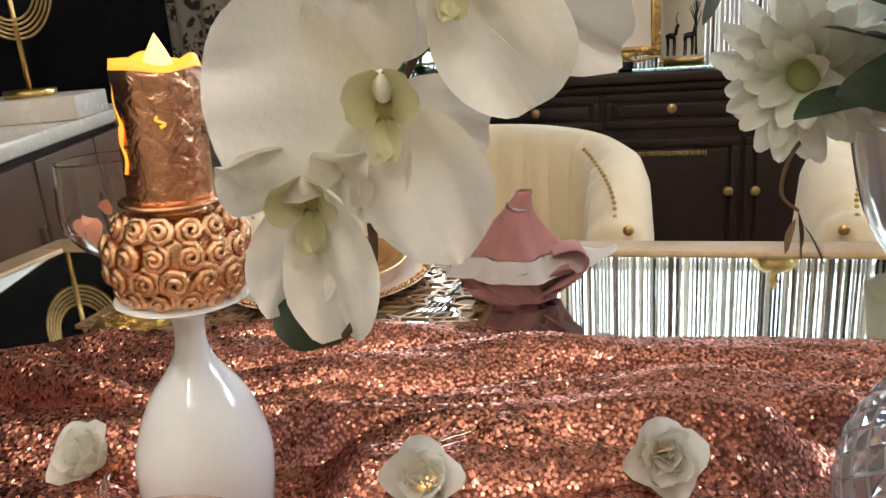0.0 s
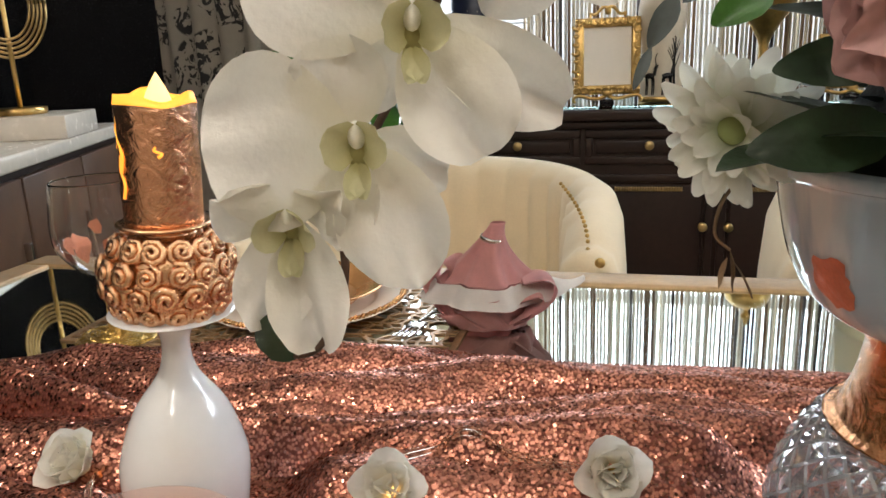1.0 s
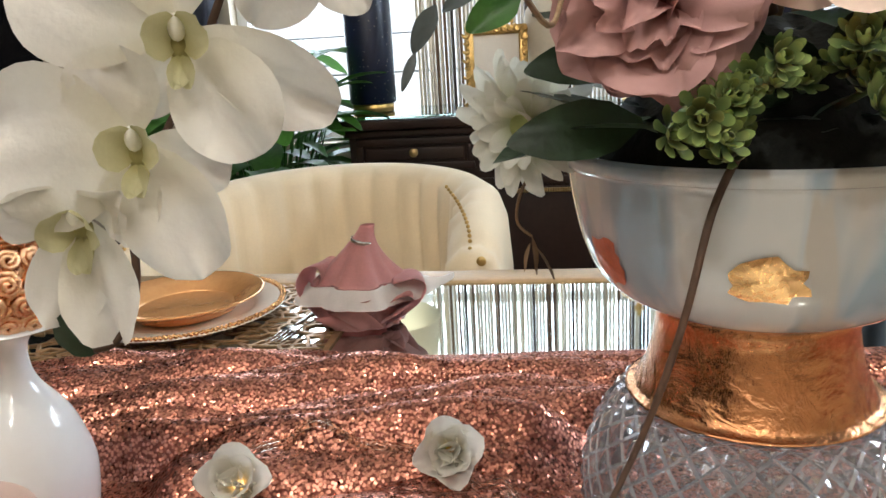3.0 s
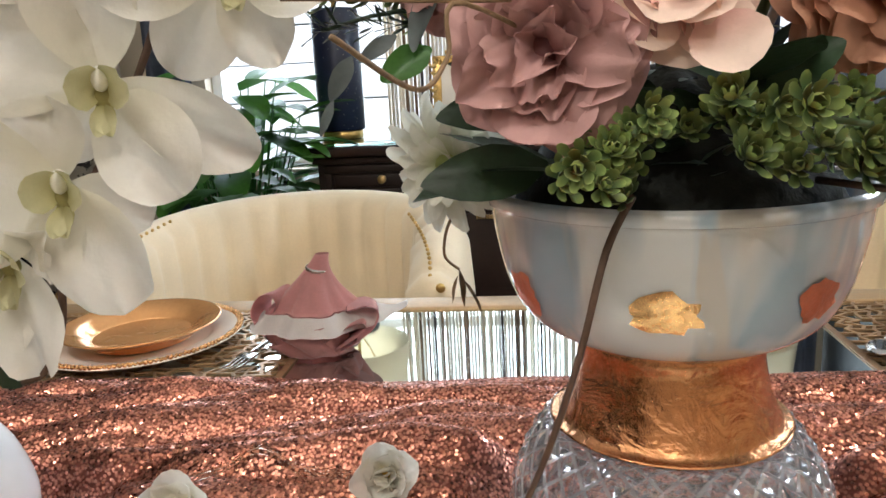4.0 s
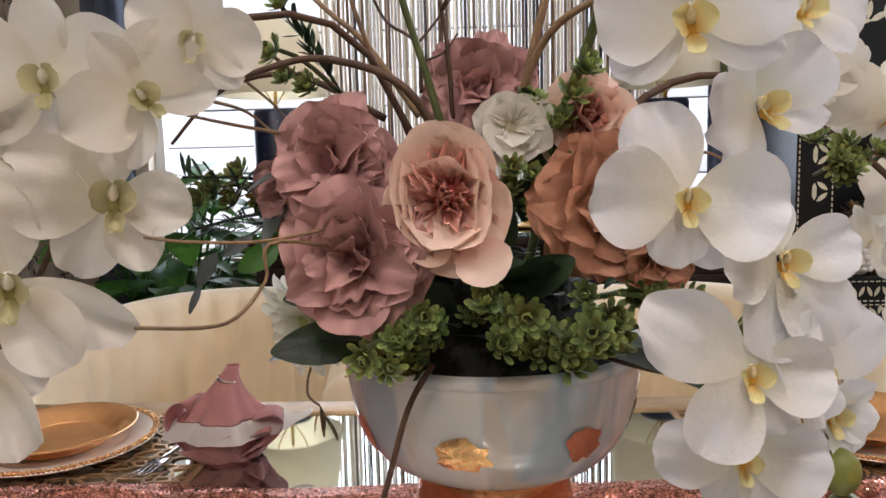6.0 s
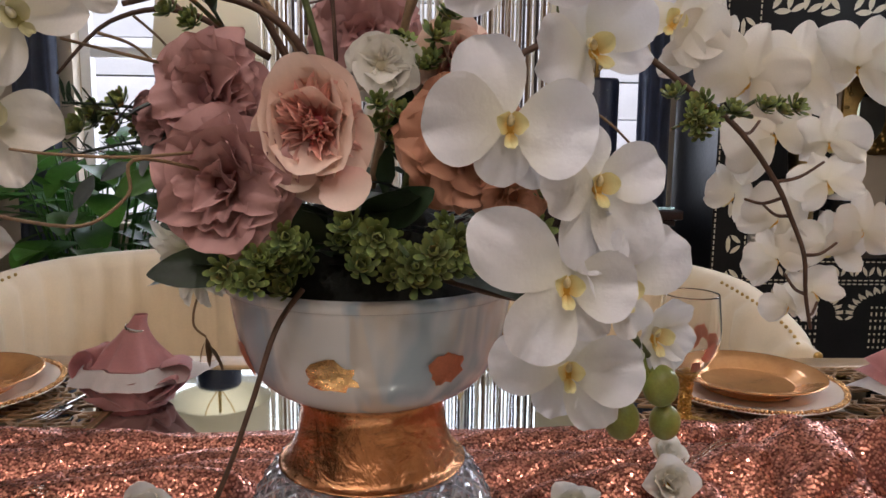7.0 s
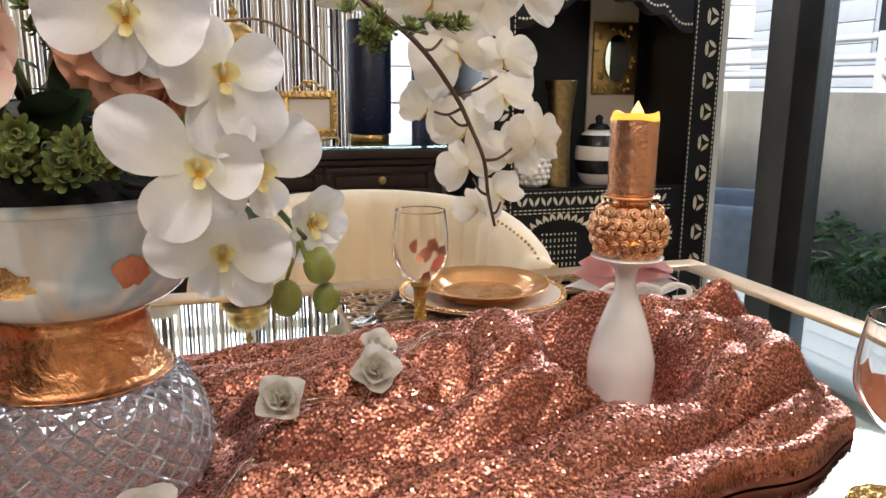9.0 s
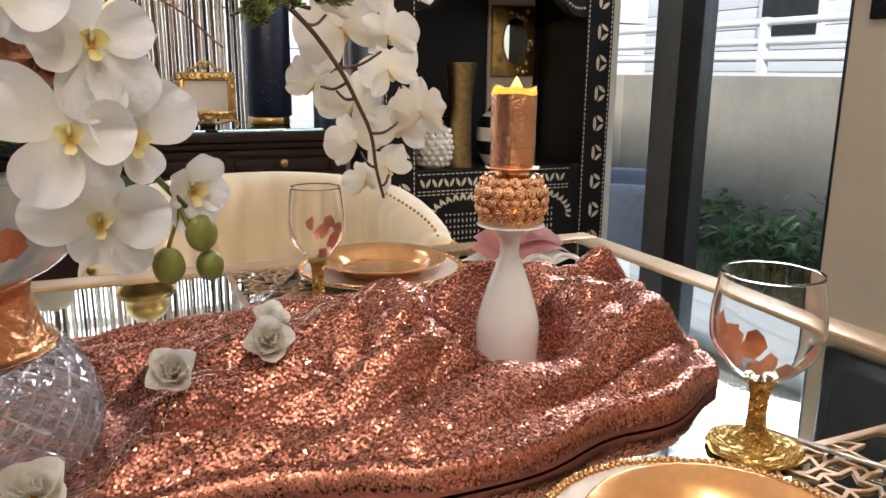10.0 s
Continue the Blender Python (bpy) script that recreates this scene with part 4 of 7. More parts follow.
curt = thing("strip_curtain", pose(0.86, 3.05, 0.0), "striped cream, brown and black strip curtain before the window", "curtain")
part("curtain_rail", tube([(-0.62, 0, 1.60), (0.62, 0, 1.60)], 0.010, seg=10), BRASS, curt)
rnd = random.Random(8)
x = -0.60
meshes = [bpy.data.meshes.new("strip") for _ in STRIPS]
for mm, mt in zip(meshes, STRIPS):
    b = tube([(0, 0, 0.118), (0.001, 0.002, 0.8), (0, 0, 1.60)], 0.0055, seg=6)
    b.to_mesh(mm), b.free()
    mm.materials.append(mt)
while x < 0.60:
    dense = 0.05 < x < 0.42
    kind = rnd.choices(range(4), (5, 4, 3, 2) if dense else (3, 1.6, 4, 0.9))[0]
    st = new("strip", meshes[kind])
    st.parent = curt
    st.matrix_basis = pose(x, rnd.uniform(-0.01, 0.01), 0, 0, 0, rnd.uniform(0, 360))
    x += rnd.uniform(0.0105, 0.014) if dense else rnd.uniform(0.0115, 0.0145)

DAMASK = Mat("damask_cloth", (0.52, 0.46, 0.38), 0.8, dark=0.9, scale=30, bump=0.2, bump_scale=500)
DAMASK.recolour(DAMASK.mix(DAMASK.math("MULTIPLY", DAMASK.step(DAMASK.noise(22, 3, 1.5), 0.50, 0.53), DAMASK.step(DAMASK.voronoi(9), 0.55, 0.5)), DAMASK.colour, (0.05, 0.045, 0.045)))
DAMASK = DAMASK.m
BLUE_SHEER = Mat("grey_blue_cloth", (0.14, 0.16, 0.22), 0.7, dark=0.7, scale=14, bump=0.2, bump_scale=300).m


def drape_curtain(x, y, w, mat, label, folds):
    b = bmesh.new()
    n = folds * 10
    rows_ = [[b.verts.new((x + w * (k / n - 0.5), y + 0.022 * math.sin(2 * math.pi * folds * k / n + z), z)) for k in range(n + 1)] for z in (FLOOR_Z + 0.015, -0.2, 0.4, 1.0, 1.70)]
    for a, c in zip(rows_, rows_[1:]):
        for k in range(n):
            b.faces.new((a[k], a[k + 1], c[k + 1], c[k]))
    bmesh.ops.solidify(b, geom=list(b.faces), thickness=0.003)
    return tagged(link("drape", b, mat), label, "curtain")


drape_curtain(-0.83, 2.92, 0.40, DAMASK, "cream drape with charcoal floral damask print", 4)
drape_curtain(-0.50, 3.00, 0.16, BLUE_SHEER, "dark blue-grey drape at the window edge", 3)
drape_curtain(1.66, 3.05, 0.12, BLUE_SHEER, "dark blue-grey drape beside the inlaid cabinet", 3)


# ---- leafy plant left of the sideboard ----
def broad_leaf(bm, base, tip, width, seed, droop=0.3):
    d = Vector(tip) - Vector(base)
    L = d.length
    q = d.to_track_quat("Y", "Z").to_matrix().to_4x4()
    petal(bm, Matrix.Translation(base) @ q, L, width, cup=0.25, curl=-droop, ruffle=0.02, tip=0.55, round_at=0.40, nu=5, nv=8, seed=seed)


plant = thing("potted_plant", pose(-0.17, 2.66, FLOOR_Z), "lush green leafy plant in dark pot beside the sideboard", "plant")
part("pot", lathe(smooth_profile([(0, 0), (0.11, 0), (0.14, 0.15), (0.155, 0.34), (0.145, 0.34), (0.13, 0.30), (0, 0.30)], 4), 32), BLACK, plant)
rnd = random.Random(12)
for k in range(104):
    a, el = rnd.uniform(0, 6.28), rnd.uniform(0.1, 1.0)
    r = 0.06 + 0.16 * rnd.random()
    bz = 0.58 + 0.50 * el + rnd.uniform(-0.06, 0.06)
    base = Vector((r * math.cos(a), r * math.sin(a), bz))
    L = rnd.uniform(0.12, 0.20)
    tip = base + Vector((math.cos(a + rnd.uniform(-0.7, 0.7)) * L, math.sin(a + rnd.uniform(-0.7, 0.7)) * L, rnd.uniform(-0.05, 0.12)))
    b = bmesh.new()
    tube([(0.02 * math.cos(a), 0.02 * math.sin(a), 0.30), (base.x * 0.6, base.y * 0.6, 0.3 + (bz - 0.3) * 0.6), tuple(base)], 0.004, 0.002, 5, b)
    broad_leaf(b, base, tip, L * 0.56, k)
    part("leaf", b, BRIGHT_LEAF, plant)


# ---- console on the dark wall ----
con = thing("console", pose(-0.70, 2.03, FLOOR_Z, 0, 0, 20), "dark brown console cabinet with cream marble top", "console")
WALNUT = Mat("walnut_front", (0.13, 0.065, 0.035), 0.4, dark=0.5, scale=6, bump=0.15, bump_scale=50).m
part("cabinet", slab(-0.62, -0.03, -0.62, 0.42, 0.03, 0.845), DARK_WOOD, con, smooth=False)
part("marble_top", slab(-0.64, 0.0, -0.65, 0.44, 0.85, 0.885, bevel=0.006), MARBLE, con, "cream marble slab")
for k in range(3):
    y0 = -0.61 + k * 0.345
    d = part("door", slab(-0.03, -0.012, y0, y0 + 0.335, 0.06, 0.83, bevel=0.003), WALNUT, con, "walnut door")
    part("handle", slab(-0.012, 0.004, y0 + 0.29, y0 + 0.30, 0.50, 0.70, bevel=0.002), SILVER, d, "slim steel bar handle")
bx = thing("stone_block", pose(-0.86, 2.06, FLOOR_Z + 0.8855, 0, 0, 22), "cream marble display block on the console", "display block")
part("block", slab(-0.14, 0.14, -0.12, 0.12, 0, 0.055, bevel=0.003), MARBLE, bx)
ring = thing("ring_sculpture", pose(-0.86, 2.06, FLOOR_Z + 0.9415, 0, 0, 30), "brass ring sculpture on a stem and round base", "sculpture")
part("base", lathe([(0, 0), (0.06, 0), (0.06, 0.016), (0, 0.016)], 32), BRASS, ring)
part("stem", lathe([(0, 0.016), (0.006, 0.016), (0.006, 0.34), (0, 0.34)], 10), BRASS, ring)
for k in range(5):
    r = 0.060 + 0.008 * k
    part("ring", tube([(r * math.cos(a * math.pi / 20), 0.004 * k - 0.008, 0.26 + 1.35 * r * math.sin(a * math.pi / 20)) for a in range(41)], 0.0035, seg=6, smooth=0), DULL_BRASS, ring)
vase = thing("ginger_jar", pose(-0.84, 1.66, FLOOR_Z + 0.8855), "blue and white porcelain jar with gold flower", "vase")
CHINA = Mat("blue_white_china", (0.72, 0.72, 0.72), 0.2, dark=0.95, scale=10)
CHINA.recolour(CHINA.mix(CHINA.step(CHINA.noise(40, 3, 2.0), 0.52, 0.55), CHINA.colour, (0.02, 0.035, 0.12)))
part("jar", lathe(smooth_profile([(0, 0), (0.05, 0), (0.075, 0.05), (0.085, 0.11), (0.06, 0.165), (0.035, 0.18), (0.038, 0.20), (0.0, 0.205)], 4), 36), CHINA.m, vase)
b = bmesh.new()
for k in range(26):
    a, q = k * 2.4, 0.2 + 0.8 * k / 26
    petal(b, facing((0.075, -0.05, 0.12), (0.6, -0.6, 0.3), math.degrees(a)) @ pose(0, 0, 0, 70 - 62 * q), 0.05, 0.03, 0.5, 0.1, seed=k, nu=4, nv=5)
part("flower", b, BRASS, vase, "golden metal flower")


# ---- inlaid cabinet with an arched niche ----
INLAY = Mat("bone_inlay", (0.74, 0.66, 0.48), 0.45, dark=0.8, scale=50).m
EBONY = Mat("ebony_wood", (0.009, 0.008, 0.008), 0.38, spec=0.28, dark=0.6, scale=12, bump=0.2, bump_scale=70).m
CX0, CX1, CY, CTOP = 1.738, 2.635, 2.65, 1.25
cab = thing("inlaid_cabinet", pose(0, 0, FLOOR_Z), "black cabinet with bone inlay and open arched niche", "cabinet")
off = -FLOOR_Z
shelf = -0.035 + off
PW = 0.115
part("side", slab(CX0, CX0 + PW, CY, CY + 0.40, 0.0, CTOP + off), EBONY, cab, smooth=False)
part("side", slab(CX1 - PW, CX1, CY, CY + 0.40, 0.0, CTOP + off), EBONY, cab, smooth=False)
part("lower_body", slab(CX0 + PW, CX1 - PW, CY + 0.004, CY + 0.40, 0.0, shelf), EBONY, cab, smooth=False)
part("back_panel", slab(CX0 + PW, CX1 - PW, CY + 0.34, CY + 0.36, shelf, CTOP + off - 0.05), EBONY, cab, smooth=False)
# beige panel added in place of the wall reflected at the niche's back
part("reflected_wall", slab(2.285, 2.49, CY + 0.328, CY + 0.339, shelf, 0.95 + off), WALL, cab, "pale beige panel in place of a reflected wall", False)
part("top", slab(CX0 - 0.03, CX1 + 0.03, CY - 0.03, CY + 0.42, CTOP + off, CTOP + off + 0.06, bevel=0.01), EBONY, cab)
# arched head of the niche
b = bmesh.new()
w0, w1 = CX0 + PW, CX1 - PW
n = 28
lo = []
for k in range(n + 1):
    u = 2 * k / n - 1
    z = 0.50 + off + 0.13 * (1 - abs(u) ** 1.6) - 0.025 * abs(math.sin(3 * math.pi * u))
    lo.append((w0 + (w1 - w0) * k / n, z))
front = [b.verts.new((x, CY + 0.006, z)) for x, z in lo] + [b.verts.new((w1, CY + 0.006, CTOP + off)), b.verts.new((w0, CY + 0.006, CTOP + off))]
fc = b.faces.new(front)
ex = bmesh.ops.extrude_face_region(b, geom=[fc])
bmesh.ops.translate(b, vec=(0, 0.05, 0), verts=[v for v in ex["geom"] if isinstance(v, bmesh.types.BMVert)])
bmesh.ops.recalc_face_normals(b, faces=b.faces)
part("arch", b, EBONY, cab, smooth=False)


def inlay(m, kind, s):
    """One piece of bone: a leaf pair, a bar or a dot, 2 mm proud of the wood."""
    b = bmesh.new()
    if kind == "leaf":
        for sx in (-1, 1):
            petal(b, m @ pose(sx * s * 0.10, 0, 0.002, 0, 0, -26 * sx), s, s * 0.36, 0.05, 0, tip=0.5, round_at=0.45, nu=3, nv=7)
    elif kind == "dot":
        ellipsoid(b, (0, 0, 0), (s, s, s * 0.35), 8, 5)
        bmesh.ops.transform(b, matrix=m, verts=b.verts)
    else:
        box(b, -s * 0.16, s * 0.16, -s / 2, s / 2, 0, 0.002)
        bmesh.ops.transform(b, matrix=m, verts=b.verts)
    return b


ON_FRONT = pose(0, 0, 0, 90)
joined = bmesh.new()


def add(b):
    me_ = bpy.data.meshes.new("tmp")
    b.to_mesh(me_), b.free()
    joined.from_mesh(me_)
    bpy.data.meshes.remove(me_)


for px in (CX0 + PW / 2, CX1 - PW / 2):
    for k in range(30):
        z = 0.30 + 0.055 * k
        if z > CTOP + off - 0.04:
            break
        flip = 180 if k % 2 else 0
        add(inlay(Matrix.Translation((px, CY - 0.0005, z)) @ ON_FRONT @ pose(0, 0, 0, 0, 0, flip + 25 * (1 if k % 2 else -1)), "leaf", 0.040))
    for sx in (-1, 1):
        for k in range(95):
            add(inlay(Matrix.Translation((px + sx * (PW / 2 - 0.008), CY - 0.0005, 0.30 + 0.0175 * k)) @ ON_FRONT, "bar", 0.011))
for row, z in enumerate((shelf - 0.012, shelf - 0.072, shelf - 0.084)):
    for k in range(34):
        add(inlay(Matrix.Translation((w0 + 0.012 + k * 0.0182, CY + 0.003, z)) @ ON_FRONT @ pose(0, 0, 0, 0, 0, 90), "bar", 0.011))
for k in range(13):
    add(inlay(Matrix.Translation((w0 + 0.035 + k * 0.0455, CY + 0.003, shelf - 0.058)) @ ON_FRONT, "leaf", 0.034))
for c in (0.27, 0.73):
    cx = w0 + (w1 - w0) * c
    for k in range(9):
        for j in range(7):
            add(inlay(Matrix.Translation((cx - 0.064 + 0.016 * k, CY + 0.003, shelf - 0.16 - 0.022 * j)) @ ON_FRONT, "bar" if j % 2 else "dot", 0.012 if j % 2 else 0.004))
    for k in range(16):
        a = math.pi * k / 15
        add(inlay(Matrix.Translation((cx + 0.125 * math.cos(a), CY + 0.003, shelf - 0.185 + 0.075 * math.sin(a))) @ ON_FRONT @ pose(0, 0, 0, 0, 0, math.degrees(a) - 90), "leaf", 0.028))
for k in range(52):
    u = 2 * k / 51 - 1
    z = 0.53 + off + 0.13 * (1 - abs(u) ** 1.6) - 0.025 * abs(math.sin(3 * math.pi * u))
    add(inlay(Matrix.Translation((w0 + 0.01 + (w1 - w0 - 0.02) * k / 51, CY + 0.005, z)) @ ON_FRONT, "dot", 0.005))
rnd = random.Random(31)
for k in range(12):
    for j in range(4):
        add(inlay(Matrix.Translation((w0 + 0.03 + k * 0.05 + 0.02 * (j % 2), CY + 0.005, 0.72 + off + 0.085 * j)) @ ON_FRONT @ pose(0, 0, 0, 0, 0, rnd.choice((-60, -35, 40, 65))), "leaf", 0.052))
ob = part("inlay", joined, INLAY, cab, "ivory bone inlay of leaves and bars", False)
ob["kind"] = "stuff"
SHELF = shelf + FLOOR_Z

gv = thing("ribbed_vase", pose(2.05, 2.72, SHELF + 0.0005), "tall ribbed antique-gold vase standing in the niche", "vase")
pr = []
for k in range(44):
    z = 0.365 * k / 43
    t = z / 0.365
    r = 0.043 + 0.012 * max(0, (t - 0.72) / 0.28) ** 1.5 - 0.006 * math.sin(math.pi * min(1, t / 0.8))
    pr += [(r, z), (r + 0.003, z + 0.003)]
part("body", lathe([(0, 0)] + pr + [(0.046, 0.366), (0.04, 0.3), (0, 0.3)], 36), DULL_BRASS, gv)
wv = thing("pineapple_vase", pose(1.955, 2.74, SHELF + 0.0005), "white quilted vase with gold leaf crown and bow", "vase")
b = lathe(smooth_profile([(0, 0), (0.04, 0), (0.062, 0.04), (0.068, 0.085), (0.055, 0.135), (0.036, 0.155), (0.034, 0.17), (0, 0.17)], 4), 36)
part("body", b, PORCELAIN, wv)
b = bmesh.new()
for j in range(7):
    z = 0.018 + 0.019 * j
    r = float(np.interp(z, (0, 0.04, 0.085, 0.135), (0.047, 0.062, 0.068, 0.055)))
    for k in range(14):
        a = 2 * math.pi * (k + 0.5 * (j % 2)) / 14
        ellipsoid(b, (r * math.cos(a), r * math.sin(a), z), (0.011, 0.011, 0.010), 8, 5)
part("quilting", b, PORCELAIN, wv)["kind"] = "stuff"
b = bmesh.new()
for k in range(22):
    a = k * 2.4
    t = k / 22
    petal(b, Matrix.Translation((0, 0, 0.165 + 0.03 * t)) @ pose(0, 0, 0, 0, 0, math.degrees(a)) @ pose(0, 0, 0, 20 + 55 * t), 0.06 - 0.02 * t, 0.018, 0.3, -0.2, tip=0.7, nu=4, nv=5, seed=k)
part("crown", b, DULL_BRASS, wv, "gilded pineapple leaves")
b = bmesh.new()
for sx in (-1, 1):
    tube([(0, -0.038, 0.158), (sx * 0.02, -0.045, 0.168), (sx * 0.032, -0.045, 0.158), (0, -0.04, 0.156)], 0.0025, 0.0025, 5, b)
    tube([(0, -0.04, 0.156), (sx * 0.015, -0.055, 0.13), (sx * 0.02, -0.06, 0.11)], 0.0025, 0.002, 5, b)
part("bow", b, BLACK, wv, "thin black ribbon bow")
sv = thing("striped_jar", pose(2.225, 2.76, SHELF + 0.0005), "black and white striped round jar with lid", "jar")
prof = smooth_profile([(0, 0), (0.045, 0), (0.075, 0.05), (0.082, 0.11), (0.07, 0.165), (0.04, 0.195), (0, 0.197)], 6)
for k in range(6):
    seg_ = prof[1 + k * 5: 7 + k * 5] if k else prof[0:7]
    part("band", lathe(seg_, 36), (BLACK, PORCELAIN)[k % 2], sv)
b = lathe(smooth_profile([(0.042, 0.197), (0.03, 0.215), (0.012, 0.222), (0.014, 0.24), (0, 0.25)], 4), 24)
part("lid", b, BLACK, sv)


# solid gilt mirror added where the niche would only reflect one
gm = thing("gilt_mirror", pose(2.39, CY + 0.322, 0.42), "oval gilt-framed mirror in place of its reflection in the niche", "mirror")
b = bmesh.new()
box(b, -0.095, 0.095, -0.012, 0.004, -0.135, 0.135, bevel=0.006)
rnd = random.Random(3)
for k in range(60):
    x, z = rnd.uniform(-0.085, 0.085), rnd.uniform(-0.125, 0.125)
    if (x / 0.062) ** 2 + (z / 0.098) ** 2 > 1:
        ellipsoid(b, (x, -0.012, z), (rnd.uniform(0.006, 0.013), 0.006, rnd.uniform(0.006, 0.013)), 8, 5)
part("gilt_frame", b, BRASS, gm)
b = lathe([(0.0, 0.0), (0.052, 0.0), (0.052, 0.006), (0, 0.006)], 36)
bmesh.ops.transform(b, matrix=pose(0, -0.020, 0, 90) @ Matrix.Diagonal((1, 1.7, 1, 1)), verts=b.verts)
part("mirror_glass", b, MIRROR, gm, "oval mirror glass", False)

# ---- sliding glass door and the yard outside ----
dr = tagged(new("door_1"), "sliding glass door with dark aluminium frame", "door", kind="structure")
PALE_ALU = Mat("pale_aluminium", (0.24, 0.245, 0.25), 0.4, 0.5, dark=0.8, scale=8).m
ALU = Mat("grey_aluminium", (0.10, 0.105, 0.11), 0.35, 0.7, dark=0.75, scale=8).m
for y, w in ((2.94, 0.05), (2.372, 0.112), (1.745, 0.03)):
    part("stile", slab(WX1 + 0.04, WX1 + 0.10, y - w / 2, y + w / 2, FLOOR_Z, 1.5, bevel=0.004), ALU, dr)
part("stile", slab(WX1 + 0.05, WX1 + 0.115, 2.434, 2.574, FLOOR_Z, 1.5, bevel=0.004), PALE_ALU, dr, "lighter grey aluminium stile")
for z in (FLOOR_Z + 0.03, 1.48):
    part("rail", slab(WX1 + 0.045, WX1 + 0.095, 1.77, 2.99, z - 0.03, z + 0.03, bevel=0.004), ALU, dr)
PANE = glass_mat("door_glass", (0.97, 0.99, 0.98), 0.0, 1.1)
for y0, y1 in ((1.76, 2.315), (2.575, 2.915)):
    g = part("pane", slab(WX1 + 0.066, WX1 + 0.072, y0, y1, FLOOR_Z + 0.05, 1.46), PANE, dr, "clear glass pane", False)
    g.visible_shadow = False
CONCRETE = Mat("rendered_wall", (0.37, 0.345, 0.285), 0.85, dark=0.75, scale=3, bump=0.3, bump_scale=60).m
GROUND = Mat("yard_ground", (0.16, 0.17, 0.11), 0.95, dark=0.6, scale=4, bump=0.5, bump_scale=40).m
structure("ground", slab(WX1 + 0.2, 60, -40, 60, FLOOR_Z - 0.3, FLOOR_Z - 0.10), GROUND, "rough mossy ground of the small yard", "ground")
structure("ground_north", slab(-40, WX1 + 0.2, WY1 + 0.2, 60, FLOOR_Z - 0.3, FLOOR_Z - 0.10), GROUND, "pale paved ground behind the window", "ground")
structure("yard_wall", slab(4.9, 5.05, 0.5, 9.0, FLOOR_Z - 0.1, 0.29), CONCRETE, "grey rendered garden wall outside the door", "wall")
structure("yard_wall_side", slab(2.95, 4.9, 5.6, 5.75, FLOOR_Z - 0.1, 0.29), CONCRETE, "grey rendered garden wall return", "wall")
rl = thing("railing", pose(5.6, 3, 0.2), "white metal railing of three bars beyond the garden wall", "railing")
for z in (0.226, 0.346, 0.494):
    part("bar", tube([(0, -3, z), (0, 7, z)], 0.028, seg=8), WHITE_PAINT, rl)
for y in (-2.8, -0.5, 1.8, 4.1, 6.4):
    part("post", slab(-0.03, 0.03, y - 0.03, y + 0.03, -1.05, 0.53), WHITE_PAINT, rl, smooth=False)
hs = thing("neighbour_house", pose(9.5, 5, FLOOR_Z - 0.1), "white clapboard house across the yard", "house")
for k in range(16):
    part("clapboard", slab(0.0, 0.1 + 0.02 * (k % 2), -9, 9, 0.3 * k, 0.3 * k + 0.29, bevel=0.006), WHITE_PAINT, hs)
part("wall", slab(0.12, 3, -9, 9, 0, 5), WHITE_PAINT, hs, smooth=False)
part("roof", slab(-0.3, 3.4, -9.2, 9.2, 5.0, 5.2), CONCRETE, hs, smooth=False)
for y in (-3.5, -0.6, 2.6):
    w = part("window", slab(-0.05, 0.02, y, y + 1.1, 1.6, 3.2, bevel=0.01), WHITE_PAINT, hs)
    part("pane", slab(-0.056, -0.045, y + 0.08, y + 1.02, 1.68, 3.12), FRAME_DARK, w, smooth=False)
hn = thing("neighbour_wall", pose(0.5, 7.5, FLOOR_Z - 0.1), "pale white house wall seen through the window", "house")
for k in range(14):
    part("clapboard", slab(-6, 6, -0.1 - 0.02 * (k % 2), 0.0, 0.34 * k, 0.34 * k + 0.33, bevel=0.006), WHITE_PAINT, hn)
part("wall", slab(-6, 6, 0.02, 2, 0, 4.8), WHITE_PAINT, hn, smooth=False)
# grey armchair outside
GREY = Mat("grey_weave", (0.34, 0.37, 0.41), 0.85, dark=0.75, scale=20, bump=0.4, bump_scale=400).m
ac = thing("armchair", pose(3.62, 3.75, FLOOR_Z - 0.10, 0, 0, 48) @ Matrix.Diagonal((0.9, 0.9, 0.95, 1)), "grey upholstered high-back armchair outside the glass door", "armchair")
part("seat", slab(-0.36, 0.36, -0.34, 0.34, 0.18, 0.46, bevel=0.06), GREY, ac)
part("backrest", slab(-0.36, 0.36, 0.26, 0.42, 0.18, 1.12, bevel=0.06), GREY, ac)
for sx in (-1, 1):
    part("armrest", slab(sx * 0.40 - 0.06, sx * 0.40 + 0.06, -0.34, 0.38, 0.18, 0.62, bevel=0.05), GREY, ac)
    for y in (-0.28, 0.32):
        part("leg", slab(sx * 0.3 - 0.02, sx * 0.3 + 0.02, y - 0.02, y + 0.02, 0, 0.19), DARK_WOOD, ac, smooth=False)


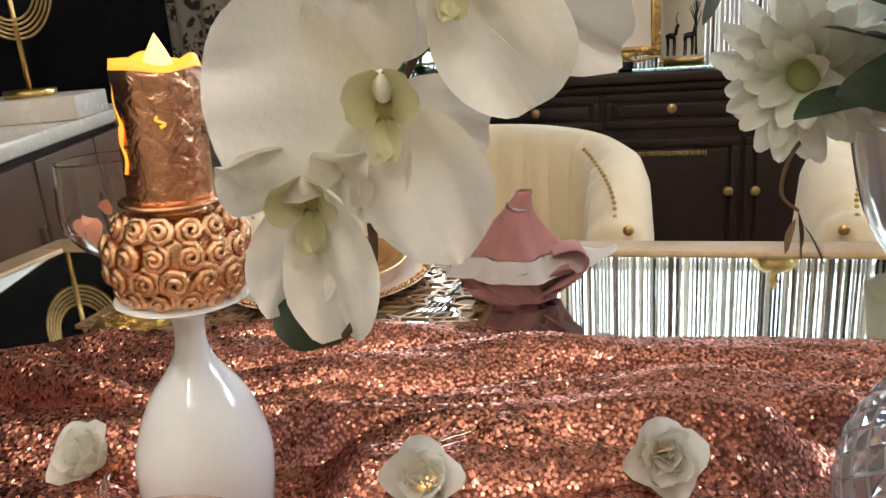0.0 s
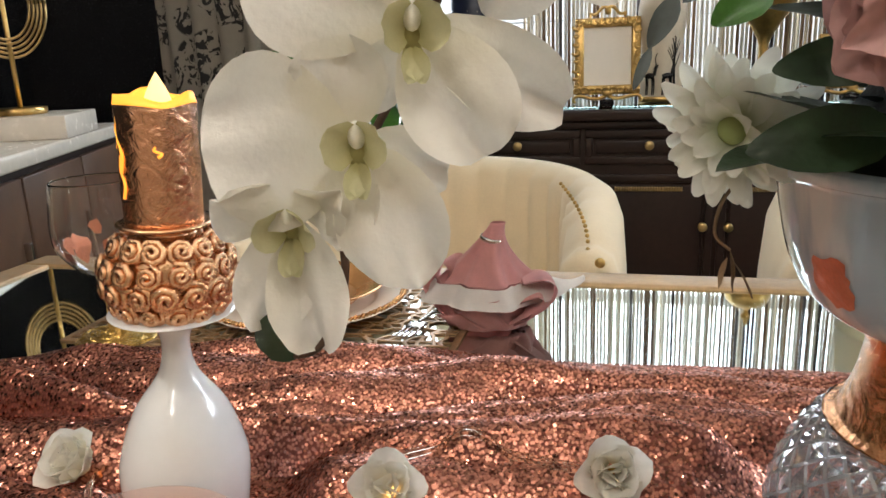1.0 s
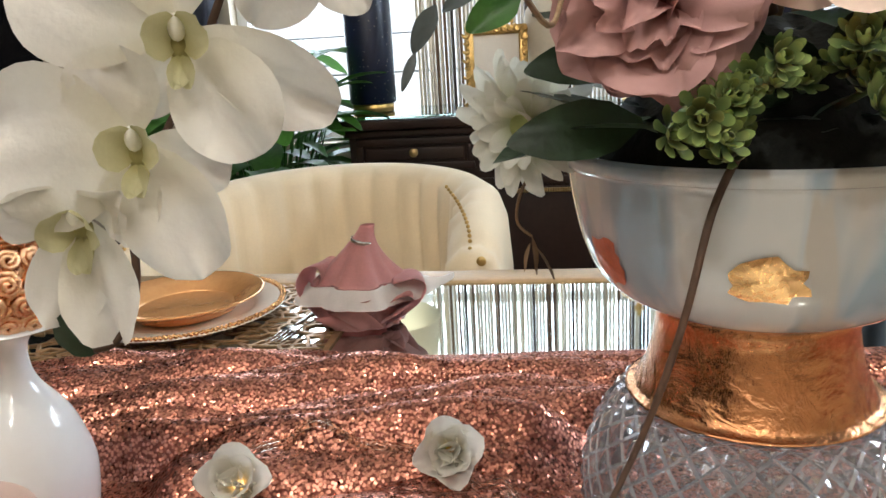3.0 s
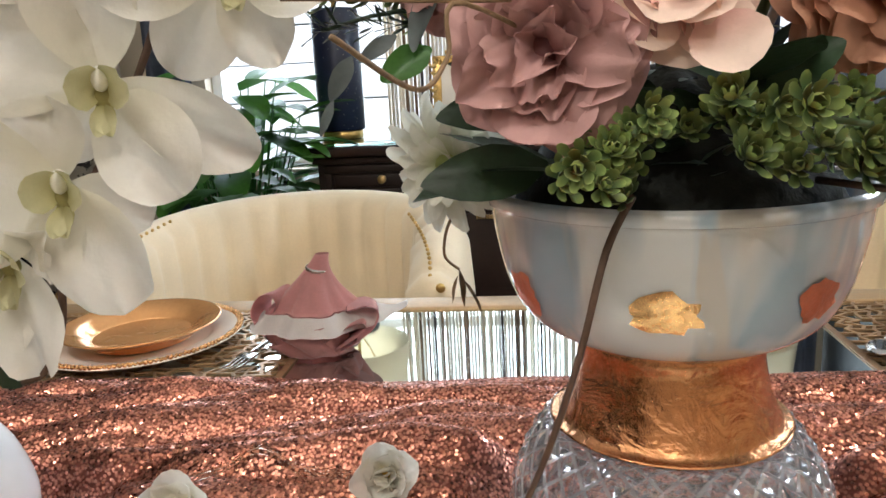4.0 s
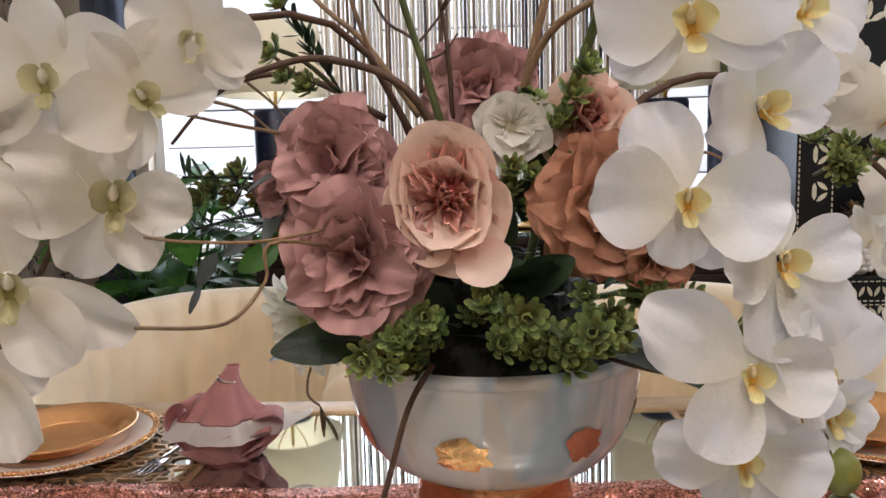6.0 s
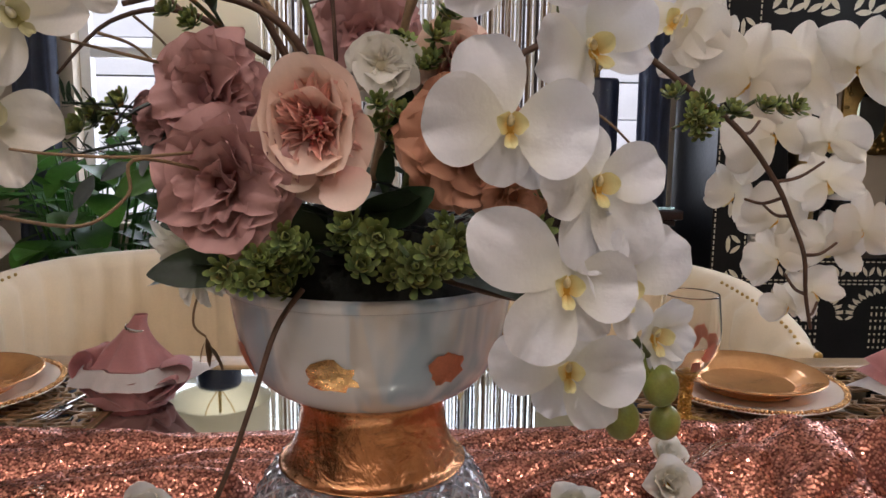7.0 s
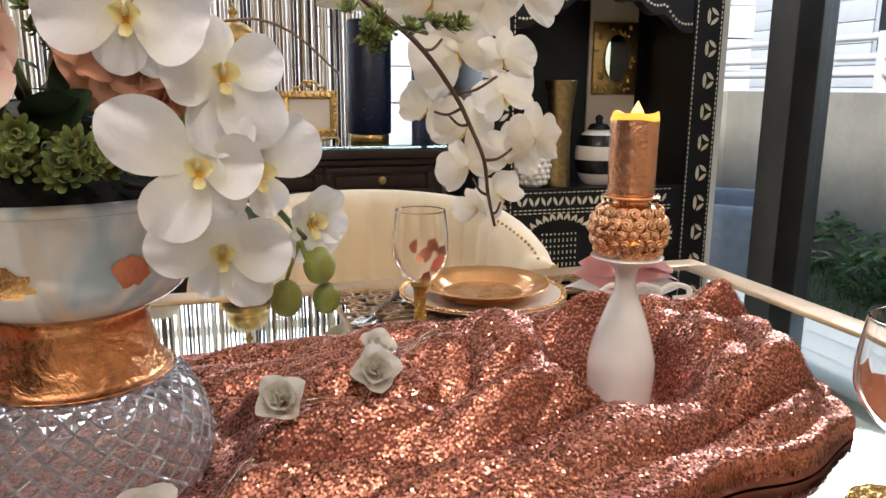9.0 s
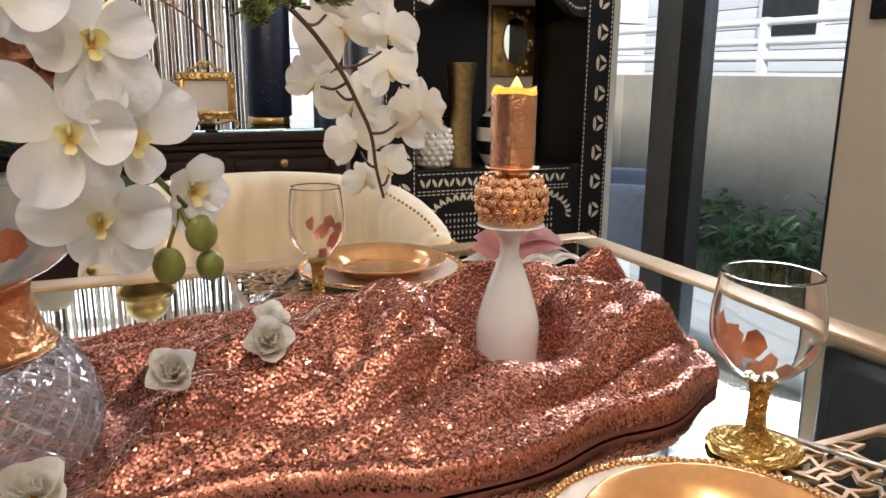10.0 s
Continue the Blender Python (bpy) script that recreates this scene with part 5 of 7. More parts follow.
def bush(x, y, n, r, h, seed):
    t = thing("shrub", pose(x, y, FLOOR_Z - 0.1), "straggly green and white-edged shrub by the wall", "shrub", "yard shrubs")
    q = random.Random(seed)
    b = bmesh.new()
    for k in range(n):
        a = q.uniform(0, 6.28)
        p = Vector((q.gauss(0, r * 0.5), q.gauss(0, r * 0.5), h * q.random() ** 0.7))
        L = q.uniform(0.06, 0.13)
        broad_leaf(b, p, p + Vector((math.cos(a) * L, math.sin(a) * L, q.uniform(-0.03, 0.06))), L * 0.35, k)
    part("foliage", b, BRIGHT_LEAF, t)["kind"] = "stuff"
    b = bmesh.new()
    for k in range(9):
        a = q.uniform(0, 6.28)
        tube([(0, 0, 0), (0.3 * r * math.cos(a), 0.3 * r * math.sin(a), h * 0.5), (r * math.cos(a), r * math.sin(a), h * q.uniform(0.8, 1.1))], 0.008, 0.003, 5, b)
    part("branches", b, STEM_GREEN, t)["kind"] = "stuff"


for x, y, n, r, h, sd in ((4.35, 2.75, 420, 0.36, 0.55, 1), (4.5, 3.5, 260, 0.4, 0.32, 2), (4.3, 2.0, 300, 0.35, 0.4, 3), (4.6, 4.4, 260, 0.45, 0.35, 4)):
    bush(x, y, n, r, h, sd)
b = bmesh.new()
q = random.Random(77)
for k in range(2600):
    x, y = q.uniform(3.1, 4.85), q.uniform(1.0, 4.6)
    a, L = q.uniform(0, 6.28), q.uniform(0.05, 0.14)
    s_ = Vector((math.cos(a), math.sin(a), 0)) * 0.004
    p = Vector((x, y, FLOOR_Z - 0.1))
    b.faces.new((b.verts.new(p - s_), b.verts.new(p + s_), b.verts.new(p + Vector((q.gauss(0, 0.03), q.gauss(0, 0.03), L)))))
tagged(link("grass", b, BRIGHT_LEAF), "uneven grass blades in the yard", "grass", kind="stuff")
# dark box by the right wall and a picture above it
sp = thing("speaker", pose(2.50, 1.18, FLOOR_Z), "black box loudspeaker standing by the beige wall", "speaker")
part("cabinet", slab(-0.15, 0.15, -0.17, 0.17, 0, 0.42, bevel=0.01), BLACK, sp)
part("grille", slab(-0.162, -0.150, -0.14, 0.14, 0.04, 0.38, bevel=0.004), FRAME_DARK, sp)
pc = thing("wall_picture", pose(WX1 - 0.012, 1.46, 0.66), "black framed picture hung on the beige wall", "picture")
part("frame", slab(-0.012, 0.010, -0.19, 0.19, -0.22, 0.22, bevel=0.004), BLACK, pc)
part("print", slab(-0.014, -0.0125, -0.15, 0.15, -0.18, 0.18), FRAME_DARK, pc, smooth=False)


# ---- place settings ----
def placemat(x0, x1, y0, y1, mat, label, seed):
    """A mat of pressed lace: a rim round an uneven mesh of open cells."""
    b = bmesh.new()
    q = random.Random(seed)
    s = 0.0135
    nx_, ny_ = int((x1 - x0 - 0.012) / s), int((y1 - y0 - 0.012) / (s * 0.87))
    sx_, sy_ = (x1 - x0 - 0.012) / nx_, (y1 - y0 - 0.012) / ny_
    pts = [[(x0 + 0.006 + (i + (0.5 if j % 2 and 0 < i < nx_ else 0)) * sx_ + (q.uniform(-0.34, 0.34) * sx_ if 0 < i < nx_ else 0), y0 + 0.006 + j * sy_ + (q.uniform(-0.3, 0.3) * sy_ if 0 < j < ny_ else 0)) for i in range(nx_ + 1)] for j in range(ny_ + 1)]
    vv = [[b.verts.new((x, y, 0.0)) for x, y in row] for row in pts]
    cells = []
    for j in range(ny_):
        for i in range(0, nx_):
            cells.append(b.faces.new((vv[j][i], vv[j][i + 1], vv[j + 1][i + 1], vv[j + 1][i])))
    pick = [e for e in b.edges if len(e.link_faces) == 2 and q.random() < 0.30]
    bmesh.ops.dissolve_edges(b, edges=pick, use_verts=False)
    done = bmesh.ops.inset_individual(b, faces=list(b.faces), thickness=0.0017, use_even_offset=True)
    ringf = set(done["faces"])
    bmesh.ops.delete(b, geom=[f for f in b.faces if f not in ringf], context="FACES")
    for a0, a1, c0, c1 in ((x0, x1, y0, y0 + 0.007), (x0, x1, y1 - 0.007, y1), (x0, x0 + 0.007, y0 + 0.007, y1 - 0.007), (x1 - 0.007, x1, y0 + 0.007, y1 - 0.007)):
        b.faces.new([b.verts.new(p) for p in ((a0, c0, 0), (a1, c0, 0), (a1, c1, 0), (a0, c1, 0))])
    ex = bmesh.ops.extrude_face_region(b, geom=list(b.faces))
    bmesh.ops.translate(b, vec=(0, 0, 0.0016), verts=[v for v in ex["geom"] if isinstance(v, bmesh.types.BMVert)])
    bmesh.ops.translate(b, vec=(-(x0 + x1) / 2, -(y0 + y1) / 2, 0), verts=b.verts)
    ob = link("placemat", b, mat, None, False)
    ob.location = ((x0 + x1) / 2, (y0 + y1) / 2, 0.0005)
    return tagged(ob, label, "placemat", "placemats")


placemat(0.012, 0.452, 1.125, 1.402, MAT_GOLD, "bronze lace-cut vinyl placemat on the mirrored table", 1)
placemat(1.046, 1.470, 1.162, 1.415, MAT_GOLD, "bronze lace-cut vinyl placemat under a plate setting", 2)
placemat(1.13, 1.58, 0.398, 0.655, MAT_GOLD, "bronze lace-cut vinyl placemat beside the runner's end", 3)


def setting(x, y, r, seed):
    ch = thing("charger_plate", pose(x, y, 0.0025), "cream charger plate with beaded gold rim", "plate", "charger plates")
    part("plate", lathe(smooth_profile([(0, 0), (r * 0.62, 0.0), (r * 0.72, 0.004), (r * 0.99, 0.011), (r, 0.0135), (r * 0.97, 0.0135), (r * 0.72, 0.008), (r * 0.6, 0.005), (0, 0.005)], 4), 64), PORCELAIN, ch)
    q = random.Random(seed)
    b = bmesh.new()
    n = int(2 * math.pi * r / 0.0052)
    for k in range(n):
        a = 2 * math.pi * k / n
        for rr in (0.992, 0.965):
            ellipsoid(b, (r * rr * math.cos(a + rr * 9), r * rr * math.sin(a + rr * 9), 0.0142), (0.0029 * q.uniform(0.7, 1.1),) * 3, 6, 4)
    part("beaded_rim", b, GOLD_LEAF, ch, "small gold beads round the rim")["kind"] = "stuff"
    pl = thing("dinner_plate", pose(x, y, 0.0085), "deep amber-gold glass plate on the charger", "plate", "gold plates")
    p = r * (0.72 if seed == 3 else 0.78)
    part("plate", lathe(smooth_profile([(0, 0), (p * 0.58, 0.0), (p * 0.66, 0.004), (p * 0.80, 0.014), (p, 0.020), (p, 0.0225), (p * 0.80, 0.0175), (p * 0.64, 0.0085), (p * 0.56, 0.0065), (0, 0.006)], 4), 64), PLATE_GOLD, pl)


setting(0.245, 1.272, 0.118, 1)
setting(1.262, 1.292, 0.122, 2)
setting(1.228, 0.552, 0.118, 3)


THIN = glass_mat("thin_glass", (1.0, 0.93, 0.90), 0.02, 1.12)
tn = THIN.node_tree
tp, mx = tn.nodes.new("ShaderNodeBsdfTransparent"), tn.nodes.new("ShaderNodeMixShader")
tp.inputs["Color"].default_value, mx.inputs[0].default_value = (1.0, 0.90, 0.87, 1), 0.14
tn.nodes["Principled BSDF"].inputs["Transmission Weight"].default_value = 0.0
tn.links.new(tp.outputs[0], mx.inputs[1]), tn.links.new(tn.nodes["Principled BSDF"].outputs[0], mx.inputs[2])
tn.links.new(mx.outputs[0], tn.nodes["Material Output"].inputs["Surface"])


def goblet(x, y, rim, h, seed, glass=GLASS):
    g = thing("wine_glass", pose(x, y, 0.0025), "wine glass with copper flakes and gold glitter stem", "glass", "wine glasses")
    b0 = h * 0.40
    body = smooth_profile([(0.004, b0), (rim * 0.55, b0 + h * 0.05), (rim * 0.98, b0 + h * 0.19), (rim * 1.06, b0 + h * 0.33), (rim * 0.99, h * 0.9), (rim * 0.93, h)], 5)
    walls = body + [(r - 0.0011, z) for r, z in reversed(body[2:])] + [(0.0, b0 + 0.008)]
    part("bowl", lathe([(0.0, b0)] + walls, 48), glass, g)
    b = lathe(smooth_profile([(0.0, 0.0), (rim * 0.86, 0.0), (rim * 0.86, 0.003), (rim * 0.62, 0.006), (rim * 0.4, 0.008), (0.0085, 0.014), (0.0075, h * 0.14), (0.0070, h * 0.2), (0.0072, h * 0.28), (0.0085, h * 0.36), (0.012, b0), (0.0, b0 + 0.001)], 7), 44)
    q = random.Random(seed + 90)
    for v in b.verts:
        v.co += Vector((q.gauss(0, 1), q.gauss(0, 1), q.gauss(0, 0.8))) * 0.0007
        v.co.z = max(0.0, v.co.z)
    part("stem", b, GOLD_GLITTER, g, "chunky gold glitter stem and foot", False)
    q = random.Random(seed)
    for k in range(13):
        a, z = q.uniform(0, 6.28), b0 + h * q.uniform(0.07, 0.30)
        rr = float(np.interp(z, [p[1] for p in body], [p[0] for p in body])) - 0.0016
        b = bmesh.new()
        n, sz = 9, q.uniform(0.006, 0.012)
        vs_ = []
        for i in range(n):
            t = 2 * math.pi * i / n
            e = sz * q.uniform(0.5, 1.1)
            zz = max(b0 + 0.006, z + e * math.sin(t) * 1.2)
            r2 = float(np.interp(zz, [p[1] for p in body], [p[0] for p in body])) - 0.0014
            aa = a + e * math.cos(t) / max(rr, 0.01)
            vs_.append(b.verts.new((r2 * math.cos(aa), r2 * math.sin(aa), zz)))
        mid = b.verts.new((rr * math.cos(a), rr * math.sin(a), z))
        for i in range(n):
            b.faces.new((vs_[i], vs_[(i + 1) % n], mid))
        part("copper_flake", b, ROSE_LEAF, g, "torn copper leaf inside the bowl")


goblet(1.135, 1.172, 0.0335, 0.158, 1)
goblet(0.075, 1.142, 0.047, 0.176, 2)
goblet(1.372, 0.668, 0.041, 0.150, 3)
goblet(0.470, 0.650, 0.041, 0.143, 4, THIN)


def fork(m):
    f = thing("fork", m, "shiny steel fork lying on the placemat", "fork")
    b = tube([(0, -0.09, 0.004), (0, -0.02, 0.0035), (0, 0.03, 0.005), (0, 0.045, 0.006)], 0.0032, 0.0022, 8)
    box(b, -0.010, 0.010, 0.043, 0.060, 0.004, 0.0065, bevel=0.001)
    for k in range(4):
        tube([(-0.0085 + 0.0057 * k, 0.058, 0.0052), (-0.0085 + 0.0057 * k, 0.080, 0.0048), (-0.0085 + 0.0057 * k, 0.096, 0.0075)], 0.0014, 0.0007, 6, b)
    part("fork", b, SILVER, f)


def spoon(m):
    f = thing("spoon", m, "dark polished spoon lying on the placemat", "spoon")
    b = tube([(0, -0.09, 0.004), (0, -0.02, 0.0035), (0, 0.045, 0.005)], 0.0030, 0.0020, 8)
    ellipsoid(b, (0, 0.066, 0.005), (0.016, 0.026, 0.004), 16, 8)
    part("spoon", b, SILVER, f)


fork(pose(0.405, 1.262, 0.0025, 0, 0, 172))
spoon(pose(1.105, 1.275, 0.0025, 0, 0, 150))
spoon(pose(1.435, 0.60, 0.0025, 0, 0, 205))


# ---- folded napkins ----
def cloth_sheet(fn, nu, nv, mat, name, parent, label=""):
    b = bmesh.new()
    g = [[b.verts.new(fn(i / (nu - 1), j / (nv - 1))) for i in range(nu)] for j in range(nv)]
    for a, c in zip(g, g[1:]):
        for i in range(nu - 1):
            b.faces.new((a[i], a[i + 1], c[i + 1], c[i]))
    bmesh.ops.solidify(b, geom=list(b.faces), thickness=0.0012)
    return part(name, b, mat, parent, label)


nap = thing("napkin", pose(0.470, 1.240, 0.003, 0, 0, 6), "dusty-rose napkin with white scalloped edge in a ring", "napkin")


def cone(u, v):
    """The drawn-up middle of the cloth: a bent peak that widens into soft pleats."""
    a = 2 * math.pi * u
    r = 0.0075 + 0.038 * v ** 1.5 + hang(a) * v * v
    return (r * math.cos(a) * 1.06 + 0.014 * (1 - v) ** 2, r * math.sin(a) * 0.80 + 0.004, 0.112 - 0.062 * v)


def hang(a):
    """How far the pleats at the foot of the peak stand out."""
    return 0.006 * math.sin(4 * a + 0.9) + 0.003 * math.sin(9 * a)


def scallop(u, v):
    """White border along the lower edge of the peak, drawn out flat to one side."""
    a = math.pi * (0.97 + 1.10 * u)
    out = float(np.clip((u - 0.60) / 0.40, 0, 1)) ** 1.5
    r = 0.0462 + hang(a) + 0.002 + (0.016 + 0.028 * out) * v + 0.0026 * v * abs(math.sin(11 * math.pi * u))
    return (r * math.cos(a) * 1.06, r * math.sin(a) * 0.80 + 0.003, 0.0500 - 0.019 * v * (1 - 0.8 * out) + 0.006 * out * v * math.sin(4 * v + 9 * u))


def swirl(k):
    """One layer of the gathered foot, folded over like the petals of a rose."""
    def fn(u, v):
        a = math.pi * (0.86 + 1.30 * u) + 0.5 * k
        r = 0.038 + (0.012 - 0.002 * k) * v ** 0.8 + 0.012 * math.sin(3.6 * a + 2.1 * k + 2.8 * v) * (0.3 + 0.7 * v) + 0.003 * math.sin(11 * a + 4 * v)
        return (r * math.cos(a) * 1.06, r * math.sin(a) * 0.82 + 0.004, 0.001 + (0.037 - 0.008 * k) * v + 0.004 * math.sin(4 * a + k) * v)
    return fn


def base_body(u, v):
    a = 2 * math.pi * u
    r = 0.042 + 0.003 * math.sin(6 * a)
    return (r * math.cos(a), r * math.sin(a) * 0.80 + 0.004, 0.001 + 0.050 * v)


def ribbon(pts, y0, y1, sway):
    """A strip of cloth standing on edge, bent along a curve seen from the front."""
    line = smooth_profile(pts, 6)

    def fn(u, v):
        x, z = line[min(len(line) - 1, int(u * (len(line) - 1) + 0.5))]
        return (x + sway * v, y0 + (y1 - y0) * v + 0.004 * math.sin(7 * u), z + 0.003 * math.sin(5 * u + 3 * v) * v)
    return fn, line


cloth_sheet(cone, 72, 18, PINK_CLOTH, "front_fold", nap)
cloth_sheet(scallop, 96, 10, WHITE_LACE, "scalloped_edge", nap, "white scalloped border")
cloth_sheet(base_body, 48, 8, PINK_CLOTH, "gathered_base", nap)
for k in range(3):
    cloth_sheet(swirl(k), 64, 10, PINK_CLOTH, "gathered_fold", nap)
for pts, y0, y1, sway in ((((-0.034, 0.006), (-0.058, 0.026), (-0.068, 0.050), (-0.058, 0.070), (-0.044, 0.074), (-0.038, 0.062), (-0.046, 0.046)), -0.018, 0.024, 0.014),
                               (((0.040, 0.052), (0.064, 0.056), (0.076, 0.048), (0.070, 0.034), (0.050, 0.018), (0.030, 0.006)), -0.030, 0.020, -0.006),
                               (((0.016, 0.022), (0.040, 0.036), (0.058, 0.042), (0.062, 0.036), (0.046, 0.024), (0.026, 0.012)), -0.042, 0.010, -0.004)):
    fn, line = ribbon(pts, y0, y1, sway)
    cloth_sheet(fn, len(line), 8, PINK_CLOTH, "folded_flap", nap)
b = lathe([(0.0118, 0.0), (0.0130, 0.001), (0.0128, 0.005), (0.0116, 0.0045), (0.0118, 0.0)], 28)
bmesh.ops.transform(b, matrix=pose(0.006, 0.004, 0.0915, 0, 14, 0), verts=b.verts)
part("napkin_ring", b, SILVER, nap, "thin silver ring with small stones")

nap2 = thing("napkin", pose(1.475, 1.245, 0.003, 0, 0, -12), "rose and white napkin folded into a loose shell", "napkin")


def shell(k):
    def fn(u, v):
        a = math.pi * (1.05 + 0.9 * u)
        r = 0.020 + (0.062 - 0.010 * k) * v
        return (r * math.cos(a) * 1.2, r * math.sin(a) * 0.8 + 0.02, 0.012 + 0.016 * k + 0.034 * (1 - v) + 0.008 * math.sin(10 * u + k) * v)
    return fn


for k in range(3):
    cloth_sheet(shell(k), 36, 10, (WHITE_LACE, PINK_CLOTH, PINK_CLOTH)[k], "fold", nap2)
for k in range(3):
    b = tube([(0.05 - 0.045 * k, -0.052, 0.012), (0.07 - 0.045 * k, -0.058, 0.016), (0.07 - 0.045 * k, -0.056, 0.028), (0.048 - 0.045 * k, -0.05, 0.032), (0.035 - 0.045 * k, -0.046, 0.02)], 0.004, 0.004, 8)
    part("curl", b, WHITE_LACE, nap2, "white curled hem")


# ---- string of small rose lights ----
def little_rose(x, y, z, s, face, seed):
    q = random.Random(seed)
    t = thing("rose_light", facing((x, y, z), (x + face[0], y + face[1], z + face[2]), q.uniform(0, 360)), "small ivory foam rose light on the runner", "rose light", "rose lights")
    b = bmesh.new()
    for ring, n, ln, tilt in ((0, 3, 0.80, 99), (1, 3, 0.84, 88), (2, 4, 0.92, 76), (3, 4, 0.95, 60)):
        for k in range(n):
            petal(b, pose(0, 0, -s * 0.25, 0, 0, 360 * (k + 0.4 * ring + q.uniform(-0.1, 0.1)) / n) @ pose(0, s * 0.05 * ring, 0, tilt), s * ln * 0.95, s * ln * 1.1, 0.7, -0.12 - 0.05 * ring, 0.05, seed=seed * 31 + ring * 7 + k)
    part("petals", b, ROSE_WHITE, t)["kind"] = "stuff"
    b = bmesh.new()
    ellipsoid(b, (0, 0, -s * 0.12), (s * 0.12, s * 0.12, s * 0.18))
    part("bulb", b, FLAME if seed in (1, 2) else WAX, t, "tiny warm bulb")


ROSES = ((0.275, 0.842, 0.030, (-0.2, -0.6, 0.7), 1), (0.486, 0.852, 0.029, (0.1, -0.7, 0.7), 2), (0.614, 0.890, 0.029, (0.1, -0.9, 0.4), 3), (1.018, 0.880, 0.027, (-0.1, -0.9, 0.5), 4),
         (1.026, 0.918, 0.022, (0.2, -0.6, 0.8), 5), (0.936, 0.842, 0.026, (-0.2, -0.8, 0.7), 6), (0.842, 0.757, 0.028, (0.1, -0.6, 0.8), 7))
for x, y, s, face, seed in ROSES:
    little_rose(x, y, float(drape(np.array([x]), np.array([y]))[0]) + 0.62 * s, s, face, seed)
WIRE = glass_mat("clear_cord", (0.92, 0.86, 0.76), 0.08, 1.4)
cord = thing("light_string", pose(0, 0, 0), "clear plastic cord linking the rose lights", "light string")
for pts in (((0.285, 0.842, 0.043), (0.315, 0.80, 0.03), (0.36, 0.79, 0.035), (0.42, 0.80, 0.035), (0.46, 0.835, 0.03)),
            ((0.46, 0.835, 0.03), (0.49, 0.880, 0.040), (0.52, 0.905, 0.044), (0.56, 0.895, 0.040), (0.614, 0.892, 0.034)),
            ((0.614, 0.892, 0.034), (0.66, 0.84, 0.03), (0.72, 0.78, 0.03), (0.84, 0.757, 0.034), (0.90, 0.79, 0.03), (0.936, 0.842, 0.036)),
            ((0.936, 0.842, 0.036), (0.97, 0.85, 0.032), (1.018, 0.88, 0.038), (1.06, 0.93, 0.04), (1.10, 0.95, 0.035))):
    pts = [(x, y, float(drape(np.array([x]), np.array([y]))[0]) + 0.006) for x, y, z in smooth_profile(pts, 4)]
    part("cord", tube(pts, 0.0016, seg=7, smooth=2), WIRE, cord)
    part("cord", tube([(x + 0.002 * math.sin(90 * x), y + 0.002, z + 0.003) for x, y, z in pts], 0.0014, seg=7, smooth=2), WIRE, cord)


# ---- flower arrangement in the bowl ----
arr = thing("flower_arrangement", pose(0, 0, 0), "silk orchids, peonies and sedum arranged in a white bowl", "flower arrangement")
# near-black lumpy mound that fills the bowl under the flowers
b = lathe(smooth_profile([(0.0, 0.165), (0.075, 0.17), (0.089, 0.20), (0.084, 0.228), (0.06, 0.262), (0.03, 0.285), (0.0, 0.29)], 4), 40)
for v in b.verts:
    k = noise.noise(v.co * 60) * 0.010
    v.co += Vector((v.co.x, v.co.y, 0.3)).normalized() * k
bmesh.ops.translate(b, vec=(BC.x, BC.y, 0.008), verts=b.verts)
part("bowl_filling", b, FILLING, arr, "lumpy near-black filling")


def orchid_mesh(seed, open_=1.0, mat=ORCHID):
    """A phalaenopsis bloom one metre wide: three sepals behind two round petals."""
    q = random.Random(seed)
    b = bmesh.new()
    for a in (0, 122, 238):
        petal(b, pose(0, 0, -0.03, 0, 0, a + q.uniform(-6, 6)) @ pose(0, 0.02, 0, 8 + q.uniform(-8, 10) + 40 * (1 - open_)), 0.49, 0.31, 0.30, 0.07 * q.uniform(-2.8, 2.2), 0.065, tip=0.25, round_at=0.58, nu=9, nv=10, seed=seed + a)
    for sx in (-1, 1):
        petal(b, pose(0, 0, 0.0, 0, 0, sx * (74 + q.uniform(-5, 5))) @ pose(0, 0.02, 0, 6 + q.uniform(-8, 12) + 45 * (1 - open_)), 0.52, 0.56, 0.26 * q.uniform(0.2, 1.7), 0.15 * q.uniform(-1.8, 1.2), 0.085, tip=0.0, round_at=0.56, nu=11, nv=11, seed=seed + 50 * sx)
    me_ = bpy.data.meshes.new("bloom")
    b.to_mesh(me_), b.free()
    me_.polygons.foreach_set("use_smooth", [True] * len(me_.polygons))
    me_.materials.append(mat)
    return me_


def lip_mesh(mat, seed):
    """The lip: two side lobes that spread, a short forked middle lobe and a swollen heart."""
    b = bmesh.new()
    for sx in (-1, 1):
        petal(b, pose(sx * 0.015, -0.02, 0.015, 0, 0, sx * 78) @ pose(0, 0, 0, 38), 0.20, 0.17, 0.7, 0.25, 0.07, nu=7, nv=7, seed=seed)
        petal(b, pose(sx * 0.02, -0.07, 0.03, 0, 0, 180 - sx * 22) @ pose(0, 0, 0, 34), 0.17, 0.09, 0.6, 0.2, 0.06, tip=0.1, nu=6, nv=7, seed=seed + 1)
    made = ellipsoid(b, (0, -0.05, 0.03), (0.045, 0.05, 0.03), 10, 6)
    layer = b.verts.layers.float.get("along")
    for v in made:
        v[layer] = 0.0
    me_ = bpy.data.meshes.new("lip")
    b.to_mesh(me_), b.free()
    me_.polygons.foreach_set("use_smooth", [True] * len(me_.polygons))
    me_.materials.append(mat)
    return me_


